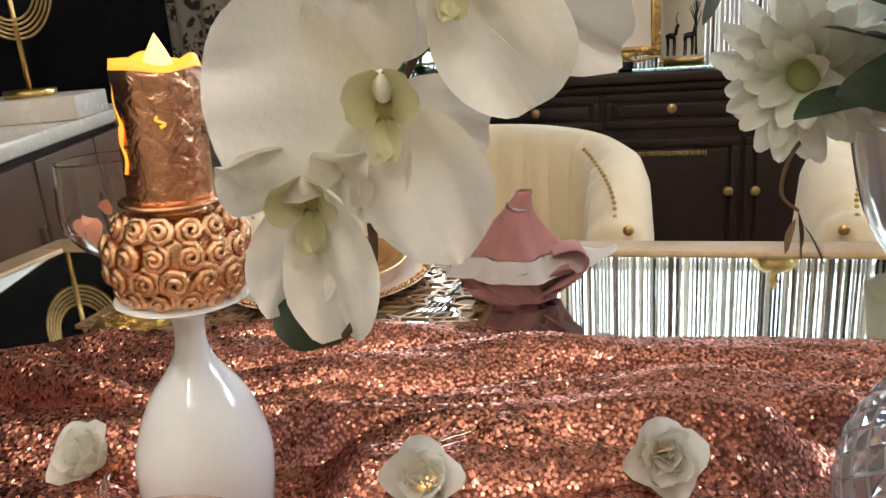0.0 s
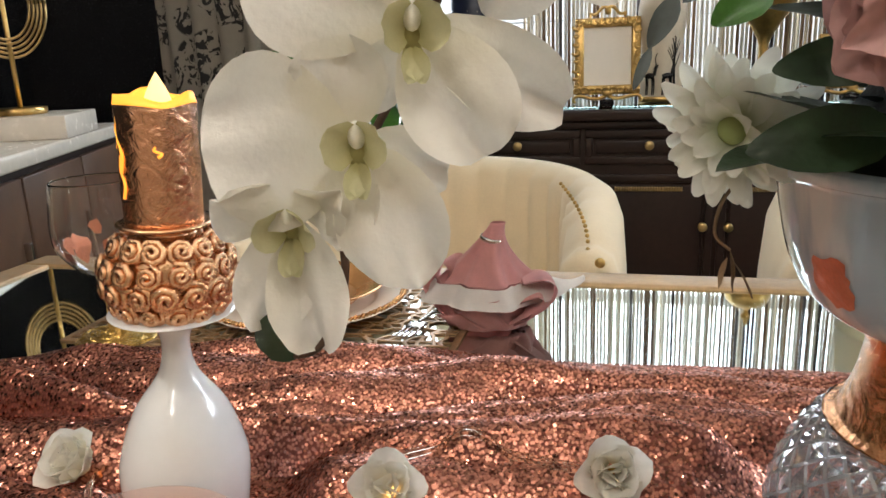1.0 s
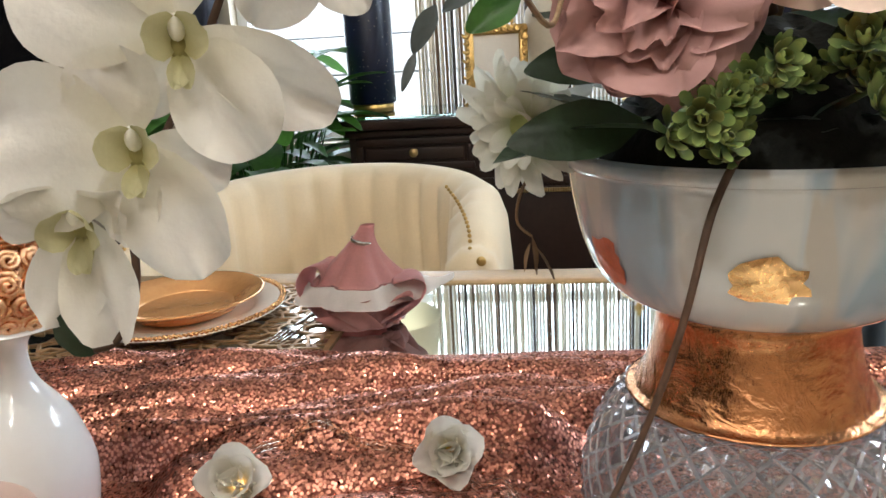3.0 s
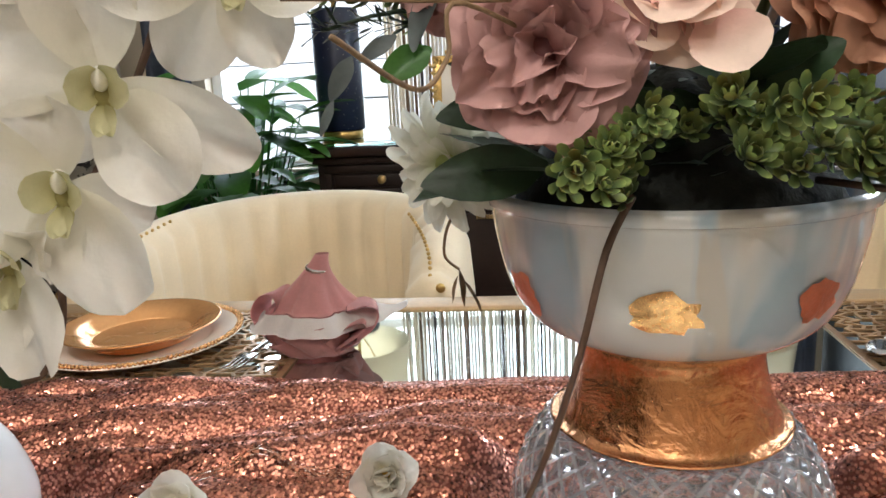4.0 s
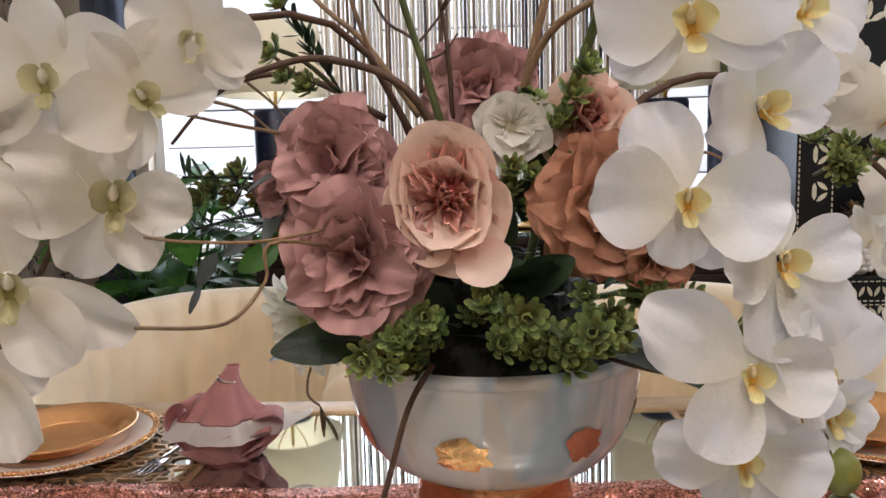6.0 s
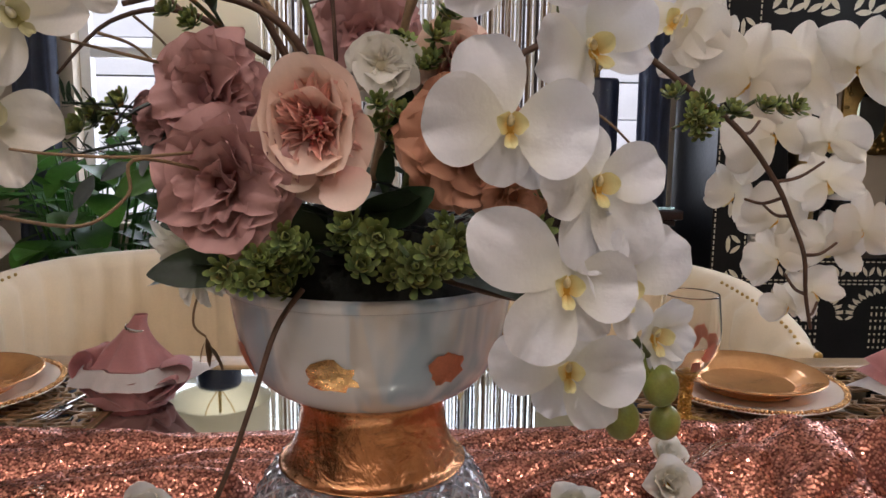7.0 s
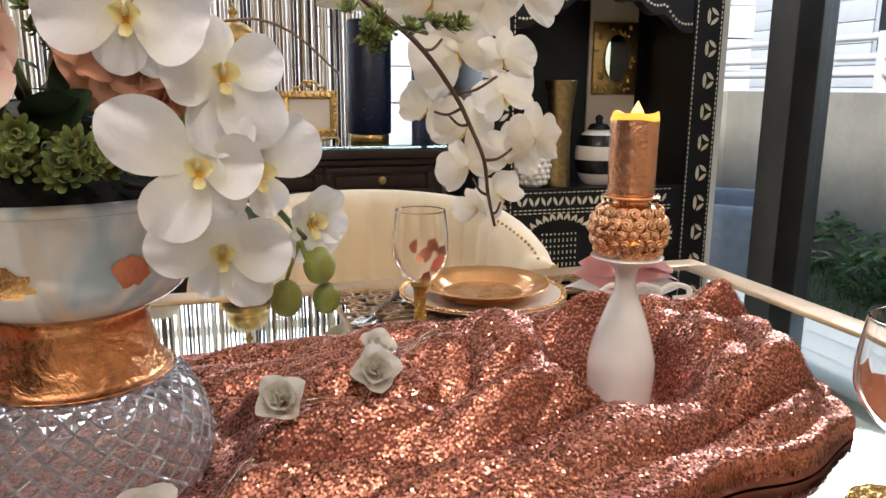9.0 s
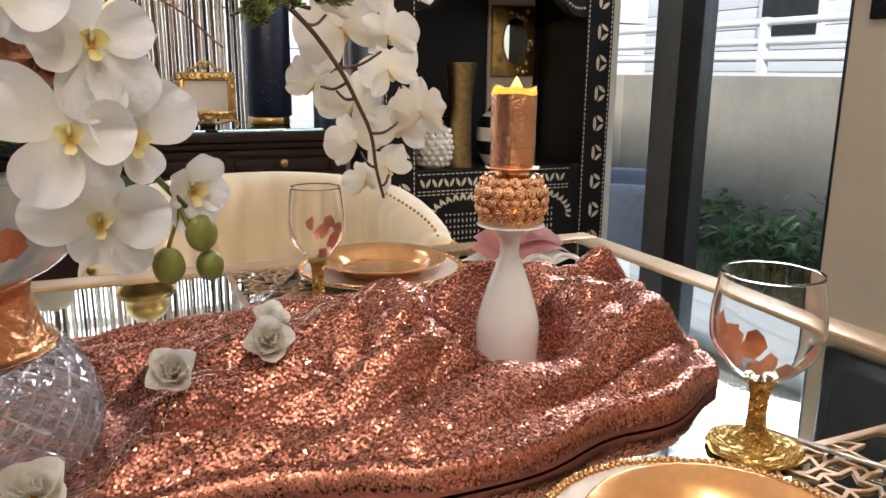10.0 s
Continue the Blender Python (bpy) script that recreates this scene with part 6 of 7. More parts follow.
def column_mesh(mat):
    b = bmesh.new()
    ellipsoid(b, (0, 0.015, 0.05), (0.032, 0.05, 0.05), 12, 8)
    me_ = bpy.data.meshes.new("column")
    b.to_mesh(me_), b.free()
    me_.polygons.foreach_set("use_smooth", [True] * len(me_.polygons))
    me_.materials.append(mat)
    return me_


BLOOMS = [orchid_mesh(s, o) for s, o in ((1, 1.0), (2, 1.0), (3, 0.92), (4, 0.85), (5, 0.45))]
CREAM_BLOOMS = [orchid_mesh(s + 10, o, ORCHID_CREAM) for s, o in ((1, 1.0), (2, 0.9), (3, 0.8), (4, 0.95), (5, 0.5))]
LIPS = [lip_mesh(ORCHID_LIP, 1), lip_mesh(LIP_GREEN, 2)]
COLUMN = column_mesh(Mat("orchid_column", (0.80, 0.70, 0.45), 0.45, dark=0.7, scale=80).m)
COLUMN_W = column_mesh(Mat("orchid_column_white", (0.84, 0.82, 0.72), 0.45, dark=0.9, scale=80).m)


def open_bloom(at, towards, petals, lip=0, lip_size=0.070, mat=ORCHID):
    """A bloom whose petals hang each its own way: angle from the top, length, width, lean to the front and curl."""
    b = bmesh.new()
    for k, (a, ln, wd, lean, curl) in enumerate(petals):
        petal(b, pose(0, 0, 0.0012 * (k % 2) - 0.001 * (k > 2), 0, 0, a) @ pose(0, 0.0015, 0, lean), ln, wd, (0.20, 0.45, 0.32, 0.6, 0.15)[k % 5], curl, 0.12 if lip else 0.085, tip=0.22 if wd < 0.75 * ln else 0.0, round_at=0.56, nu=13, nv=13, seed=int(ln * 9000) + k)
    o = part("orchid_bloom", b, mat, arr)
    o.matrix_basis = facing(at, towards)
    for nm, me_ in (("lip", LIPS[lip]), ("column", COLUMN_W if lip else COLUMN)):
        c = new(nm, me_)
        c.parent = o
        c.matrix_basis = Matrix.Diagonal((lip_size, lip_size, lip_size, 1))
        c["label"] = ("yellow throat with orange spots" if not lip else "olive-green throat") if nm == "lip" else "small rounded column"
    return o


def orchid(at, towards, size, spin, kind, lip=0, cream=False):
    o = new("orchid_bloom", (CREAM_BLOOMS if cream else BLOOMS)[kind])
    o.parent = arr
    o.matrix_basis = facing(at, towards, spin) @ Matrix.Diagonal((size, size, size, 1))
    for nm, me_ in (("lip", LIPS[lip]), ("column", COLUMN_W if lip else COLUMN)):
        c = new(nm, me_)
        c.parent = o
        c["label"] = ("yellow throat with orange spots" if not lip else "olive-green throat") if nm == "lip" else "small rounded column"
    return o


# spray that droops before the bowl
FRONT = (
    ((0.862, 0.664, 0.342), (0.86, 0.25, 0.33), ((88, 0.037, 0.040, 6, 0.08), (-98, 0.036, 0.042, 10, 0.10), (24, 0.039, 0.032, -8, -0.08), (168, 0.027, 0.024, -6, 0.0), (-148, 0.031, 0.024, -8, 0.05))),
    ((0.902, 0.672, 0.316), (1.00, 0.28, 0.34), ((172, 0.040, 0.032, 2, 0.05), (-148, 0.041, 0.034, 4, 0.0), (95, 0.030, 0.030, 10, 0.1), (-75, 0.029, 0.028, 12, 0.1), (15, 0.026, 0.024, -4, 0.1))),
    ((0.889, 0.667, 0.271), (0.90, 0.25, 0.32), ((58, 0.050, 0.037, 6, -0.05), (-92, 0.030, 0.032, 10, 0.1), (150, 0.038, 0.034, -3, 0.08), (-36, 0.036, 0.031, -4, 0.0), (-142, 0.029, 0.026, -6, 0.0))),
    ((0.917, 0.680, 0.267), (1.05, 0.30, 0.30), ((-54, 0.036, 0.036, 8, 0.1), (62, 0.025, 0.025, 14, 0.15), (2, 0.022, 0.022, 0, 0.1), (-164, 0.024, 0.022, 0, 0.0), (116, 0.024, 0.022, -4, 0.0))),
)
LOW = (
    ((0.898, 0.699, 0.222), (0.90, 0.25, 0.27), ((84, 0.039, 0.032, 4, -0.05), (-90, 0.036, 0.036, 6, 0.08), (2, 0.026, 0.030, -2, 0.05), (-146, 0.037, 0.027, -4, -0.08), (158, 0.026, 0.024, -4, 0.0))),
    ((0.949, 0.727, 0.233), (1.10, 0.35, 0.20), ((-28, 0.024, 0.024, 22, 0.2), (80, 0.024, 0.024, 24, 0.2), (-110, 0.022, 0.022, 22, 0.1), (-160, 0.024, 0.020, 20, 0.0), (150, 0.027, 0.022, 20, 0.0))),
)
for at, tw, petals in FRONT + LOW:
    open_bloom(at, tw, petals, 0, 0.060)
for at, tw, size, spin, kind in (((0.864, 0.670, 0.410), (0.82, 0.2, 0.38), 0.074, 8, 1), ((0.903, 0.702, 0.378), (1.05, 0.3, 0.4), 0.066, 30, 2), ((0.895, 0.72, 0.450), (0.9, 0.2, 0.40), 0.066, 0, 3), ((0.925, 0.715, 0.420), (1.05, 0.3, 0.46), 0.058, -20, 3)):
    orchid(at, tw, size, spin, kind)
# spray that arches over to the far side and shows the backs of its blooms
rnd = random.Random(21)
for at, tw, size, kind in (
        ((1.108, 0.945, 0.340), (1.05, 1.6, 0.36), 0.092, 0), ((1.082, 0.935, 0.382), (1.0, 1.5, 0.5), 0.090, 1), ((1.128, 0.945, 0.388), (1.2, 1.6, 0.5), 0.084, 3), ((1.150, 0.935, 0.334), (1.5, 1.4, 0.45), 0.058, 1),
        ((1.148, 0.930, 0.303), (1.45, 1.5, 0.2), 0.056, 2), ((1.082, 0.950, 0.290), (0.8, 1.6, 0.25), 0.058, 3), ((1.118, 0.945, 0.272), (1.1, 1.7, 0.3), 0.068, 0), ((1.178, 0.925, 0.264), (1.1, 1.6, 0.35), 0.066, 0),
        ((1.162, 0.940, 0.250), (1.3, 1.6, 0.2), 0.060, 3), ((1.118, 0.942, 0.238), (1.0, 1.6, 0.2), 0.058, 1), ((1.147, 0.935, 0.212), (1.3, 1.5, 0.0), 0.050, 2), ((1.124, 0.930, 0.202), (1.0, 1.5, 0.0), 0.042, 4),
        ((1.050, 0.945, 0.405), (0.9, 1.4, 0.6), 0.086, 0), ((1.020, 0.935, 0.425), (0.9, 0.2, 0.5), 0.080, 3), ((1.160, 0.920, 0.392), (1.6, 1.2, 0.6), 0.078, 1)):
    orchid(at, tw, size, rnd.uniform(-40, 40), kind, 0, True)
# spray that hangs down on the open side, with olive throats
LEFT = (
    ((0.529, 0.725, 0.266), (0.60, 0.45, 0.25), ((90, 0.051, 0.062, 14, -0.06), (-160, 0.055, 0.040, 12, -0.10), (14, 0.034, 0.034, 4, 0.0), (166, 0.038, 0.024, -2, 0.1), (-120, 0.034, 0.026, -10, 0.05))),
    ((0.549, 0.728, 0.304), (0.66, 0.45, 0.27), ((62, 0.056, 0.056, -6, 0.05), (-121, 0.064, 0.032, 3, -0.10), (-151, 0.051, 0.040, 10, 0.10), (5, 0.050, 0.040, -4, 0.05), (140, 0.038, 0.028, -12, 0.0))),
    ((0.503, 0.722, 0.240), (0.56, 0.45, 0.15), ((162, 0.046, 0.030, 14, 0.12), (-170, 0.052, 0.031, 18, 0.16), (64, 0.028, 0.026, 22, 0.2), (-66, 0.026, 0.022, 20, 0.2))),
    ((0.598, 0.742, 0.345), (0.75, 0.40, 0.36), ((80, 0.052, 0.052, 2, 0.05), (-104, 0.038, 0.034, 14, 0.12), (10, 0.046, 0.036, -4, 0.0), (-160, 0.040, 0.028, -2, 0.1), (150, 0.046, 0.034, -6, -0.05))),
)
for at, tw, petals in LEFT:
    open_bloom(at, tw, petals, 1, 0.100, ORCHID_CREAM)
for at, tw, size, spin, kind in (((0.548, 0.732, 0.358), (0.66, 0.30, 0.36), 0.088, 15, 0), ((0.572, 0.735, 0.402), (0.7, 0.3, 0.42), 0.084, 5, 3), ((0.622, 0.728, 0.392), (0.85, 0.3, 0.40), 0.070, 40, 2), ((0.645, 0.738, 0.418), (0.8, 0.3, 0.4), 0.060, -15, 3)):
    orchid(at, tw, size, spin, kind, 1, True)


def stem(pts, r0, r1, mat, name="stem", label="", n=4):
    return part(name, tube(pts, r0, r1, 8, smooth=n), mat, arr, label)


# orchid stems
stem([(0.80, 0.86, 0.24), (0.88, 0.90, 0.38), (0.96, 0.920, 0.412), (1.034, 0.915, 0.368), (1.066, 0.905, 0.340), (1.093, 0.902, 0.304), (1.108, 0.905, 0.278), (1.123, 0.908, 0.247), (1.129, 0.912, 0.215), (1.137, 0.915, 0.186)], 0.0030, 0.0014, STEM_BROWN, "orchid_stem", "dark brown arching orchid stem")
for a, c in (((1.093, 0.902, 0.304), (1.136, 0.915, 0.319)), ((1.123, 0.908, 0.247), (1.152, 0.915, 0.256)), ((1.066, 0.905, 0.340), (1.090, 0.930, 0.350)), ((1.108, 0.905, 0.278), (1.098, 0.930, 0.284)), ((1.100, 0.903, 0.292), (1.085, 0.935, 0.288)), ((1.129, 0.912, 0.215), (1.120, 0.930, 0.228)), ((1.134, 0.914, 0.198), (1.146, 0.925, 0.206))):
    m_ = (Vector(a) + Vector(c)) / 2 + Vector((0, 0, -0.004))
    stem([a, tuple(m_), c], 0.0015, 0.0011, STEM_BROWN, "side_stem")
stem([(0.80, 0.84, 0.24), (0.85, 0.78, 0.44), (0.885, 0.715, 0.44), (0.892, 0.705, 0.36), (0.905, 0.700, 0.29), (0.922, 0.706, 0.252), (0.945, 0.720, 0.222)], 0.003, 0.0018, STEM_GREEN, "orchid_stem", "green drooping orchid stem")
for p, s in (((0.953, 0.721, 0.205), 0.0115), ((0.933, 0.722, 0.186), 0.0115), ((0.957, 0.723, 0.184), 0.0100)):
    b = bmesh.new()
    ellipsoid(b, p, (s * 0.85, s * 0.85, s), 14, 10)
    tube([(0.942, 0.719, 0.222), ((p[0] + 0.942) / 2 - 0.002, 0.720, (p[2] + 0.222) / 2), (p[0], p[1], p[2] + s * 0.8)], 0.0014, 0.0012, 6, b)
    part("orchid_bud", b, BUD, arr, "closed green orchid bud")
stem([(0.78, 0.88, 0.24), (0.72, 0.82, 0.42), (0.64, 0.77, 0.43), (0.58, 0.765, 0.37), (0.545, 0.758, 0.30), (0.520, 0.748, 0.255), (0.510, 0.735, 0.240)], 0.0024, 0.0014, STEM_BROWN, "orchid_stem", "brown arching stem of the hanging orchid")


stem([(0.512, 0.732, 0.250), (0.521, 0.724, 0.226), (0.519, 0.722, 0.205), (0.509, 0.721, 0.188), (0.499, 0.721, 0.184)], 0.0018, 0.0012, STEM_BROWN, "side_stem", "dark hooked stem end")


def leaf(base, tip, width, mat=LEAF, seed=0, droop=0.15, name="leaf"):
    b = bmesh.new()
    d = Vector(tip) - Vector(base)
    petal(b, Matrix.Translation(base) @ d.to_track_quat("Y", "Z").to_matrix().to_4x4(), d.length, width, 0.3, -droop, 0.02, tip=0.5, round_at=0.42, nu=5, nv=8, seed=seed)
    return part(name, b, mat, arr)


b = bmesh.new()
petal(b, facing((0.502, 0.719, 0.204), (0.54, 0.3, 0.05), 150), 0.027, 0.021, 0.35, 0.12, 0.02, tip=0.3, round_at=0.45, nu=7, nv=9, seed=1)
part("leaf", b, LEAF, arr)


def ruffled(at, towards, r, mats, layers, seed, name, label, spin=0, oval=1.0):
    """A full silk flower: rings of ruffled petals that close towards the heart."""
    q = random.Random(seed)
    m = facing(at, towards, spin) @ Matrix.Diagonal((1, oval, 1, 1))
    meshes_ = {}
    for n, ln, wd, tilt, ruf, mi in layers:
        b = meshes_.setdefault(mi, bmesh.new())
        for k in range(n):
            petal(b, m @ pose(0, 0, r * 0.15 * q.uniform(-1, 1), 0, 0, 360 * (k + q.uniform(-0.28, 0.28)) / n + tilt * 3) @ pose(0, r * 0.06, 0, tilt + q.uniform(-18, 18)),
                  r * ln * q.uniform(0.9, 1.1), r * wd * q.uniform(0.85, 1.15), q.uniform(0.15, 0.55), q.uniform(-0.15, 0.2) if tilt < 30 or len(mats) > 1 else q.uniform(-0.62, -0.12), ruf, tip=0.0, round_at=0.66, nu=11, nv=12, seed=q.randrange(9999))
    ellipsoid(meshes_[max(meshes_)], m @ Vector((0, 0, r * 0.12)), (r * 0.24,) * 3)
    first = None
    for mi in sorted(meshes_):
        o = part(name if first is None else "heart", meshes_[mi], mats[mi], first or arr, label if first is None else "darker crowded heart petals")
        o["kind"] = "stuff" if first else ""
        first = first or o
    return first


PEONY_L = ((4, 1.0, 1.2, 20, 0.045, 0), (6, 1.1, 1.3, 46, 0.04, 0), (6, 1.06, 1.2, 60, 0.04, 0), (18, 0.80, 0.30, 40, 0.10, 1), (17, 0.84, 0.26, 56, 0.11, 1), (15, 0.82, 0.22, 73, 0.11, 1))
MAUVE_L = ((8, 1.04, 1.05, 2, 0.09, 0), (8, 1.0, 1.05, 22, 0.10, 0), (8, 0.95, 1.0, 40, 0.11, 0), (8, 0.88, 0.85, 54, 0.12, 0), (7, 0.76, 0.75, 66, 0.12, 0), (7, 0.66, 0.6, 78, 0.12, 0))
ruffled((0.766, 0.768, 0.339), (0.74, 0.30, 0.38), 0.034, (PEONY, PEONY_IN), PEONY_L, 4, "peony", "blush-pink open silk peony", 10, 1.22)
petal_b = bmesh.new()
petal(petal_b, facing((0.778, 0.750, 0.319), (0.78, 0.3, 0.40), 205) @ pose(0, 0, 0, 20), 0.030, 0.030, 0.3, 0.1, 0.03, seed=3)
part("loose_petal", petal_b, PEONY, arr)
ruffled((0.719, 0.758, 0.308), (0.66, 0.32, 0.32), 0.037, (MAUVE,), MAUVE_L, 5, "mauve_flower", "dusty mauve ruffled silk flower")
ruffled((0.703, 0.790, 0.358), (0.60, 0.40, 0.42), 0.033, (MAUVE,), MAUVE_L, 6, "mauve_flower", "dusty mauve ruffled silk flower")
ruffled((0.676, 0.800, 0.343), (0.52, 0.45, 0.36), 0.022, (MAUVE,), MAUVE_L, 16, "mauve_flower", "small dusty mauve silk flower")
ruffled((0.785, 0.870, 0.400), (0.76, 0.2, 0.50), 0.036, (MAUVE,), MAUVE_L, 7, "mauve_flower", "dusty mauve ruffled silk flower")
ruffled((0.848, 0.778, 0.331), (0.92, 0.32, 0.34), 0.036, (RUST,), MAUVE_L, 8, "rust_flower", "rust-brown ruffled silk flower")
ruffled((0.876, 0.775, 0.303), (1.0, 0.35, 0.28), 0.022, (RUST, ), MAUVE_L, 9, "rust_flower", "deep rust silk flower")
ruffled((0.845, 0.815, 0.378), (0.88, 0.3, 0.45), 0.028, (PEONY, PEONY_IN), PEONY_L, 10, "peony", "pale pink silk peony")
ruffled((0.800, 0.790, 0.375), (0.86, 0.3, 0.40), 0.020, (ROSE_WHITE,), PEONY_L[:2] + tuple((n, l, w, t, f, 0) for n, l, w, t, f, _ in PEONY_L[2:]), 13, "cream_flower", "cream silk flower")
# white daisy
b = bmesh.new()
q = random.Random(2)
for ring, n, tilt, ln in ((0, 16, 0, 1.0), (1, 16, 16, 0.95), (2, 13, 34, 0.8), (3, 10, 58, 0.6)):
    for k in range(n):
        petal(b, facing((0.668, 0.862, 0.252), (0.50, 0.56, 0.20)) @ pose(0, 0, 0, 0, 0, 360 * (k + 0.5 * ring + q.uniform(-0.2, 0.2)) / n) @ pose(0, 0.004, 0, tilt + q.uniform(-8, 8)), 0.036 * ln * q.uniform(0.85, 1.1), 0.0115, 0.5, -0.20, 0.03, tip=0.0, nu=5, nv=7, seed=ring * 40 + k)
ellipsoid(b, (0.668, 0.862, 0.252), (0.008, 0.008, 0.008))
part("daisy", b, DAISY, arr, "ivory many-petalled silk daisy")["kind"] = "stuff"
def broad(base, tip, width, mat, seed, droop=0.1):
    """A broad leaf whose face is turned to the open side of the table."""
    base, d = Vector(base), Vector(tip) - Vector(base)
    y_ = d.normalized()
    z_ = Vector((0.15, -1.0, 0.35))
    z_ = (z_ - y_ * z_.dot(y_)).normalized()
    m_ = Matrix.Translation(base) @ Matrix((y_.cross(z_), y_, z_)).transposed().to_4x4()
    b_ = bmesh.new()
    petal(b_, m_, d.length, width, 0.35, -droop, 0.03, tip=0.5, round_at=0.42, nu=7, nv=9, seed=seed)
    part("leaf", b_, mat, arr)


for base, tip, w, mat, s_ in (((0.720, 0.795, 0.258), (0.664, 0.775, 0.254), 0.026, LEAF, 31), ((0.715, 0.80, 0.285), (0.672, 0.78, 0.283), 0.020, LEAF, 32), ((0.670, 0.785, 0.312), (0.648, 0.776, 0.300), 0.015, BRIGHT_LEAF, 33), ((0.636, 0.778, 0.310), (0.626, 0.772, 0.292), 0.009, GREY_LEAF, 34),
                              ((0.627, 0.775, 0.292), (0.621, 0.77, 0.277), 0.0045, GREY_LEAF, 35), ((0.655, 0.785, 0.318), (0.638, 0.78, 0.308), 0.008, GREY_LEAF, 36), ((0.77, 0.79, 0.27), (0.735, 0.765, 0.295), 0.024, LEAF, 37), ((0.80, 0.78, 0.285), (0.83, 0.755, 0.305), 0.022, LEAF, 38)):
    broad(base, tip, w, mat, s_)
# big dark leaves round the rim
for base, tip, w, s in (((0.715, 0.84, 0.245), (0.655, 0.80, 0.246), 0.032, 1), ((0.73, 0.82, 0.25), (0.668, 0.83, 0.275), 0.030, 2), ((0.75, 0.80, 0.25), (0.690, 0.785, 0.262), 0.022, 3), ((0.84, 0.80, 0.25), (0.90, 0.74, 0.245), 0.022, 4),
                        ((0.87, 0.83, 0.245), (0.935, 0.80, 0.215), 0.020, 5), ((0.80, 0.80, 0.28), (0.815, 0.74, 0.31), 0.026, 6), ((0.79, 0.82, 0.30), (0.80, 0.76, 0.29), 0.024, 7), ((0.73, 0.84, 0.29), (0.675, 0.82, 0.31), 0.026, 8),
                        ((0.81, 0.82, 0.32), (0.83, 0.78, 0.36), 0.024, 9), ((0.70, 0.83, 0.31), (0.65, 0.80, 0.33), 0.020, 10), ((0.82, 0.84, 0.34), (0.81, 0.79, 0.40), 0.022, 11)):
    leaf(base, tip, w * 1.35, LEAF, s, 0.06)
for base, tip, s in (((0.675, 0.80, 0.345), (0.66, 0.775, 0.315), 12), ((0.69, 0.80, 0.36), (0.655, 0.77, 0.35), 13), ((0.66, 0.80, 0.36), (0.635, 0.79, 0.335), 14)):
    leaf(base, tip, 0.014, GREY_LEAF, s)
leaf((0.71, 0.82, 0.36), (0.69, 0.79, 0.385), 0.02, BRIGHT_LEAF, 15)


def rosette(bm, m, r, q):
    """Three whorls of spoon-shaped leaves that cup round a tight heart."""
    layer = bm.verts.layers.float.get("along") or bm.verts.layers.float.new("along")
    for ring, n, tilt, ln in ((0, 8, 24, 1.05), (1, 7, 46, 0.9), (2, 6, 68, 0.65)):
        for k in range(n):
            a = 360 * (k + 0.5 * ring + q.uniform(-0.15, 0.15)) / n
            mm = m @ pose(0, 0, 0, 0, 0, a) @ pose(0, r * 0.08, 0, tilt + q.uniform(-10, 10))
            w = r * 0.20 * q.uniform(0.85, 1.15)
            g = [[bm.verts.new(mm @ Vector((x * w * f, y * r * ln, z * r))) for x, z in ((-1, zl), (0, zl - 0.07 * f), (1, zl))] for y, f, zl in ((0.0, 0.25, 0.0), (0.45, 0.75, 0.03), (0.78, 1.0, 0.10), (0.96, 0.62, 0.17), (1.02, 0.15, 0.20))]
            for row, t in zip(g, (0.0, 0.4, 0.7, 0.9, 1.0)):
                for v in row:
                    v[layer] = t
            for r0, r1 in zip(g, g[1:]):
                for i in (0, 1):
                    bm.faces.new((r0[i], r0[i + 1], r1[i + 1], r1[i]))


def sedum(root, tip, n, r, seed):
    """A sprig of sedum: a stem with a few leafy rosettes crowding to its tip."""
    q = random.Random(seed)
    root, tip = Vector(root), Vector(tip)
    b = bmesh.new()
    tube([root, (root + tip) / 2 + Vector((0, 0, 0.008)), tip], 0.0018, 0.0012, 6, b)
    n = max(5, int(n * 0.75))
    for k in range(n):
        t = 0.42 + 0.58 * k / max(1, n - 1)
        p = root.lerp(tip, t) + Vector((q.gauss(0, 0.0095), q.gauss(0, 0.0065), q.gauss(0.002, 0.0085)))
        rosette(b, facing(p, p + (tip - root).normalized() * 0.5 + Vector((q.gauss(0, 0.3), -0.5, q.gauss(0.4, 0.3))), q.uniform(0, 90)), r * q.uniform(1.0, 1.4), q)
    part("sedum_sprig", b, SEDUM, arr, "fleshy yellow-green sedum sprig")


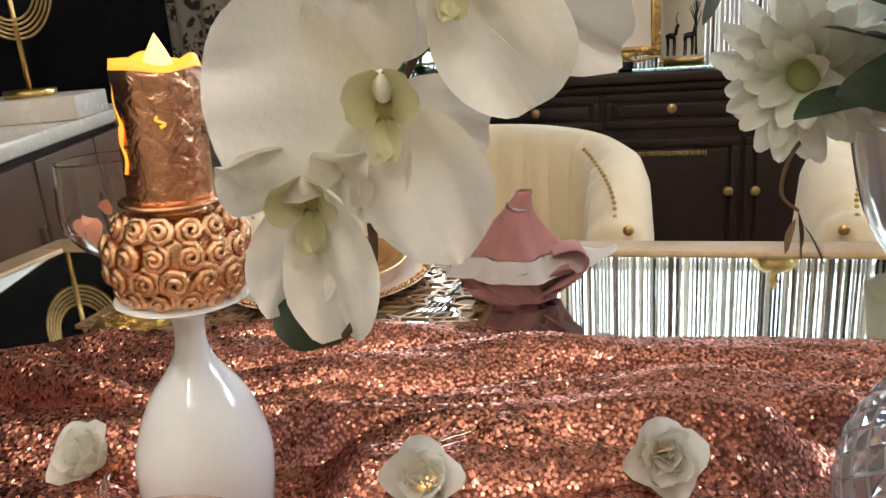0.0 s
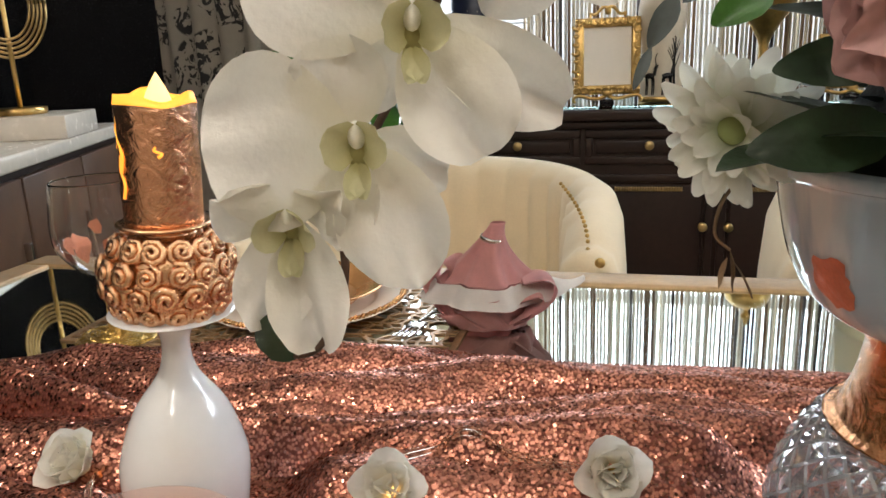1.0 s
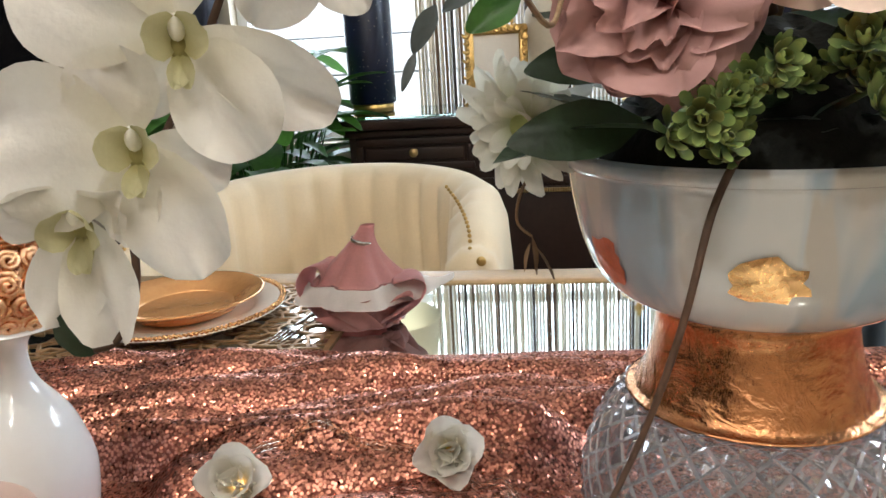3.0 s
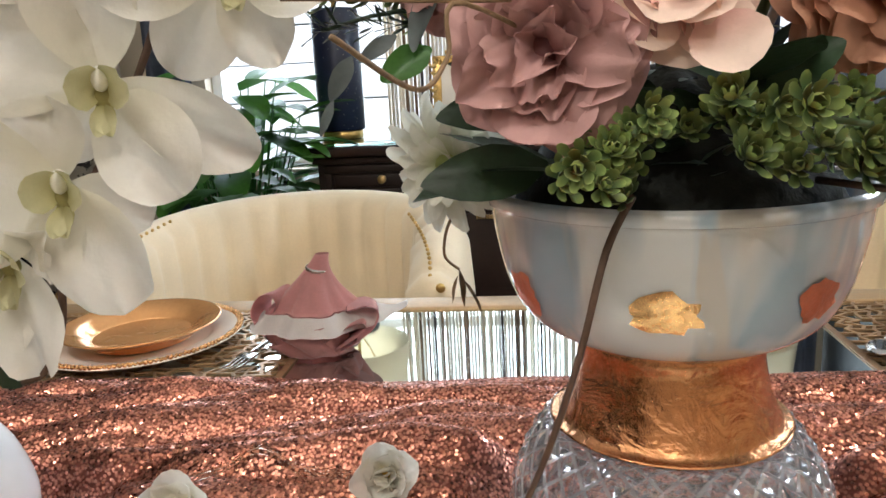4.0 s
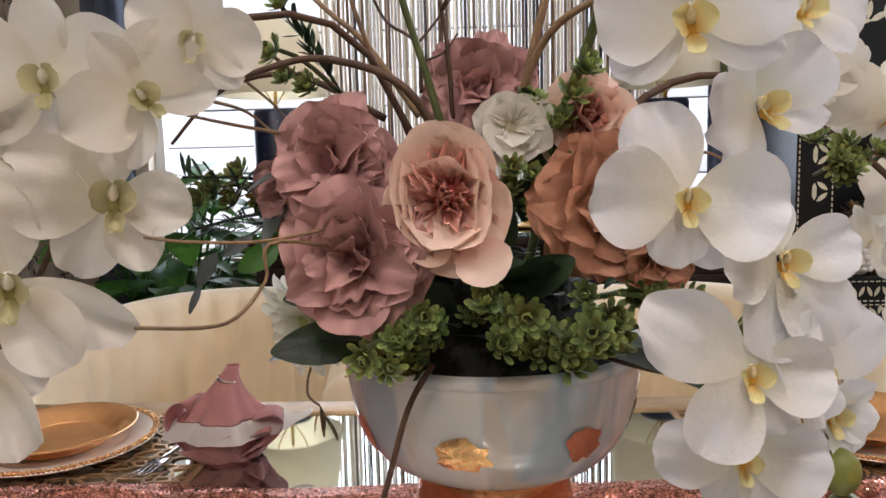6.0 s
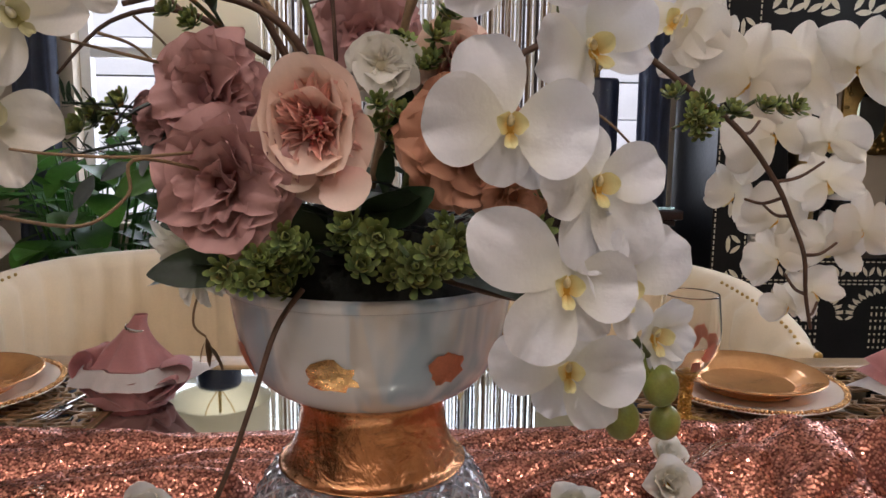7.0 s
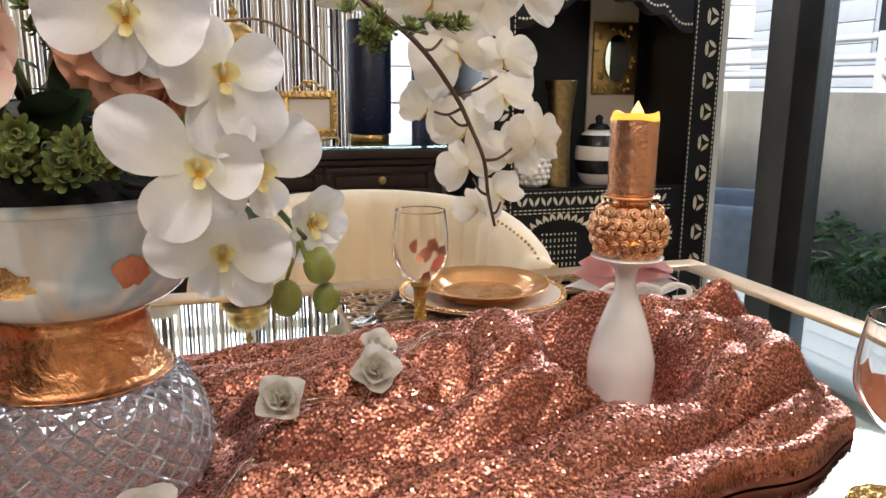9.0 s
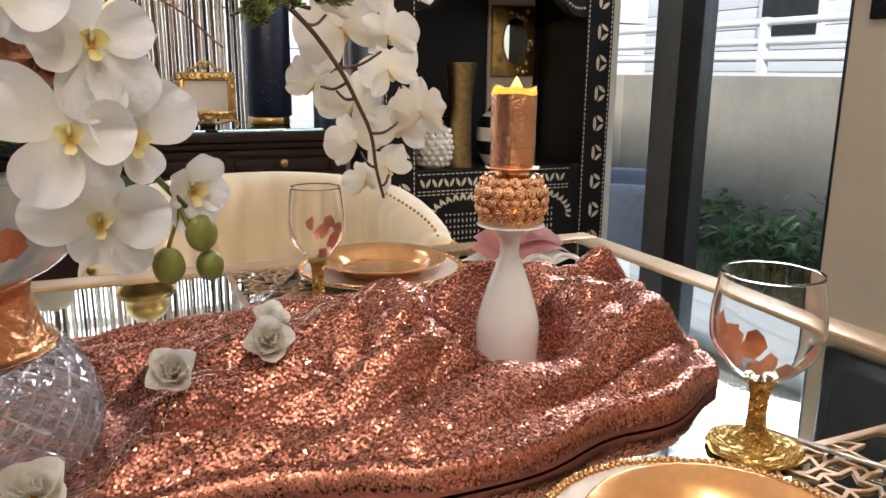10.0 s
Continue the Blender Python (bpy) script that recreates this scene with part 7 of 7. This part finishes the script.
for root, tip, n, r, s in (((0.76, 0.82, 0.25), (0.722, 0.715, 0.268), 13, 0.0085, 1), ((0.76, 0.82, 0.26), (0.748, 0.722, 0.276), 10, 0.0080, 2), ((0.80, 0.80, 0.26), (0.818, 0.700, 0.278), 13, 0.0088, 3), ((0.82, 0.80, 0.26), (0.852, 0.708, 0.270), 12, 0.0085, 4),
                           ((0.83, 0.80, 0.27), (0.878, 0.730, 0.285), 11, 0.0080, 5), ((0.79, 0.80, 0.27), (0.792, 0.735, 0.282), 9, 0.0080, 6), ((0.84, 0.81, 0.29), (0.893, 0.770, 0.315), 9, 0.0075, 8),
                           ((0.82, 0.83, 0.33), (0.835, 0.775, 0.405), 13, 0.0075, 9), ((0.81, 0.83, 0.32), (0.822, 0.770, 0.355), 10, 0.0075, 10), ((1.066, 0.890, 0.352), (0.998, 0.862, 0.342), 13, 0.0080, 11), ((1.05, 0.89, 0.35), (1.082, 0.875, 0.362), 7, 0.008, 12),
                           ((0.70, 0.83, 0.40), (0.655, 0.80, 0.425), 10, 0.008, 13), ((0.67, 0.82, 0.33), (0.625, 0.80, 0.345), 10, 0.008, 14), ((0.86, 0.82, 0.25), (0.91, 0.755, 0.262), 9, 0.0082, 15)):
    sedum(root, tip, n, r, s)
# dark feathery sprays reaching out beyond the mauve flowers
for root, tip, s_ in (((0.70, 0.81, 0.335), (0.615, 0.79, 0.352), 41), ((0.69, 0.81, 0.325), (0.620, 0.79, 0.322), 42), ((0.70, 0.83, 0.40), (0.668, 0.81, 0.452), 43)):
    q = random.Random(s_)
    b = bmesh.new()
    r_, t_ = Vector(root), Vector(tip)
    tube([r_, (r_ + t_) / 2 + Vector((0, 0, 0.006)), t_], 0.0014, 0.0008, 6, b)
    for k in range(44):
        p = r_.lerp(t_, 0.15 + 0.85 * k / 43)
        d = ((t_ - r_).normalized() + Vector((q.gauss(0, 0.5), q.gauss(0, 0.5), q.gauss(0.1, 0.6)))).normalized()
        petal(b, Matrix.Translation(p) @ d.to_track_quat("Y", "Z").to_matrix().to_4x4(), q.uniform(0.010, 0.017), 0.0036, 0.4, 0.1, 0.02, tip=0.4, nu=3, nv=5, seed=k)
    part("feathery_sprig", b, LEAF, arr, "dark green needle-leaved sprig")
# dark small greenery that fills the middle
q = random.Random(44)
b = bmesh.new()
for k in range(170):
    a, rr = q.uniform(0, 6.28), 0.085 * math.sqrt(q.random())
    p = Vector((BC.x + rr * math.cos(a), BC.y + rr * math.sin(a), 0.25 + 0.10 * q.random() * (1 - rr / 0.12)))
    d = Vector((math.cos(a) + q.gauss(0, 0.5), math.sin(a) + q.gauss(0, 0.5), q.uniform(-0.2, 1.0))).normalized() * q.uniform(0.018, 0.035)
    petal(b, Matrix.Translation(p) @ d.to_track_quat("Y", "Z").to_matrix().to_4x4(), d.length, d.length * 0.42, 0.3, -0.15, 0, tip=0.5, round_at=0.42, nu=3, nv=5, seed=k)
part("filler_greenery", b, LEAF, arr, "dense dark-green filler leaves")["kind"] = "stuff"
# bare curling twigs
for pts, r0, r1, mt in (
        (((0.755, 0.775, 0.245), (0.742, 0.758, 0.225), (0.730, 0.745, 0.185), (0.716, 0.738, 0.145), (0.700, 0.735, 0.108)), 0.0018, 0.0013, STEM_BROWN),
        (((0.74, 0.80, 0.30), (0.690, 0.710, 0.323), (0.685, 0.700, 0.306), (0.680, 0.660, 0.296), (0.671, 0.600, 0.308)), 0.0010, 0.0007, TWIG),
        (((0.74, 0.80, 0.33), (0.690, 0.712, 0.324), (0.655, 0.696, 0.325), (0.630, 0.702, 0.327)), 0.0009, 0.0007, TWIG),
        (((0.78, 0.83, 0.30), (0.75, 0.80, 0.39), (0.70, 0.79, 0.415), (0.66, 0.77, 0.405)), 0.0030, 0.0016, STEM_BROWN),
        (((0.78, 0.85, 0.30), (0.755, 0.84, 0.40), (0.735, 0.83, 0.47), (0.72, 0.82, 0.55)), 0.0028, 0.0018, STEM_GREEN),
        (((0.80, 0.86, 0.30), (0.815, 0.83, 0.41), (0.85, 0.81, 0.445), (0.89, 0.80, 0.44)), 0.0030, 0.0018, TWIG),
        (((0.79, 0.86, 0.30), (0.812, 0.84, 0.40), (0.83, 0.83, 0.47), (0.86, 0.83, 0.56)), 0.0032, 0.0022, TWIG),
        (((0.77, 0.85, 0.32), (0.765, 0.85, 0.43), (0.755, 0.86, 0.50), (0.77, 0.87, 0.57)), 0.0016, 0.0010, STEM_BROWN),
        (((0.762, 0.85, 0.45), (0.775, 0.84, 0.475), (0.785, 0.84, 0.50)), 0.0012, 0.0008, STEM_BROWN),
        (((0.76, 0.86, 0.34), (0.725, 0.84, 0.41), (0.705, 0.83, 0.47), (0.70, 0.83, 0.54)), 0.0018, 0.0010, TWIG),
        (((0.70, 0.80, 0.37), (0.66, 0.77, 0.378), (0.63, 0.76, 0.385)), 0.0012, 0.0008, TWIG),
        (((0.726, 0.84, 0.384), (0.672, 0.84, 0.412), (0.625, 0.84, 0.405), (0.590, 0.84, 0.372)), 0.0024, 0.0010, STEM_BROWN),
        (((0.617, 0.84, 0.398), (0.640, 0.84, 0.390), (0.662, 0.84, 0.370)), 0.0012, 0.0007, TWIG),
        (((0.640, 0.84, 0.409), (0.655, 0.845, 0.395), (0.668, 0.85, 0.378)), 0.0010, 0.0006, TWIG),
        (((0.747, 0.84, 0.385), (0.715, 0.845, 0.430), (0.691, 0.85, 0.452), (0.650, 0.86, 0.49)), 0.0022, 0.0012, TWIG),
        (((0.748, 0.85, 0.400), (0.746, 0.85, 0.430), (0.727, 0.85, 0.445), (0.715, 0.85, 0.47)), 0.0013, 0.0008, STEM_BROWN),
        (((0.746, 0.85, 0.430), (0.757, 0.85, 0.442), (0.770, 0.85, 0.460)), 0.0010, 0.0006, STEM_BROWN),
        (((0.750, 0.85, 0.420), (0.762, 0.85, 0.424), (0.772, 0.85, 0.436)), 0.0008, 0.0005, STEM_BROWN),
        (((0.672, 0.84, 0.412), (0.650, 0.84, 0.430), (0.613, 0.845, 0.455)), 0.0014, 0.0008, STEM_BROWN),
        (((0.84, 0.80, 0.246), (0.875, 0.765, 0.243), (0.91, 0.76, 0.240)), 0.0018, 0.0010, STEM_BROWN),
        (((0.80, 0.87, 0.32), (0.93, 0.90, 0.36), (1.00, 0.93, 0.32)), 0.0014, 0.0009, TWIG),
        (((0.690, 0.855, 0.240), (0.668, 0.865, 0.222), (0.662, 0.868, 0.200), (0.670, 0.870, 0.190)), 0.0010, 0.0008, TWIG)):
    stem(pts, r0, r1, mt, "twig", "", 6)
for k, (base, tip) in enumerate((((0.670, 0.870, 0.190), (0.674, 0.868, 0.168)), ((0.672, 0.870, 0.184), (0.684, 0.868, 0.166)), ((0.669, 0.870, 0.186), (0.664, 0.868, 0.170)))):
    leaf(base, tip, 0.006, TWIG, k, 0.1, "dry_leaf")
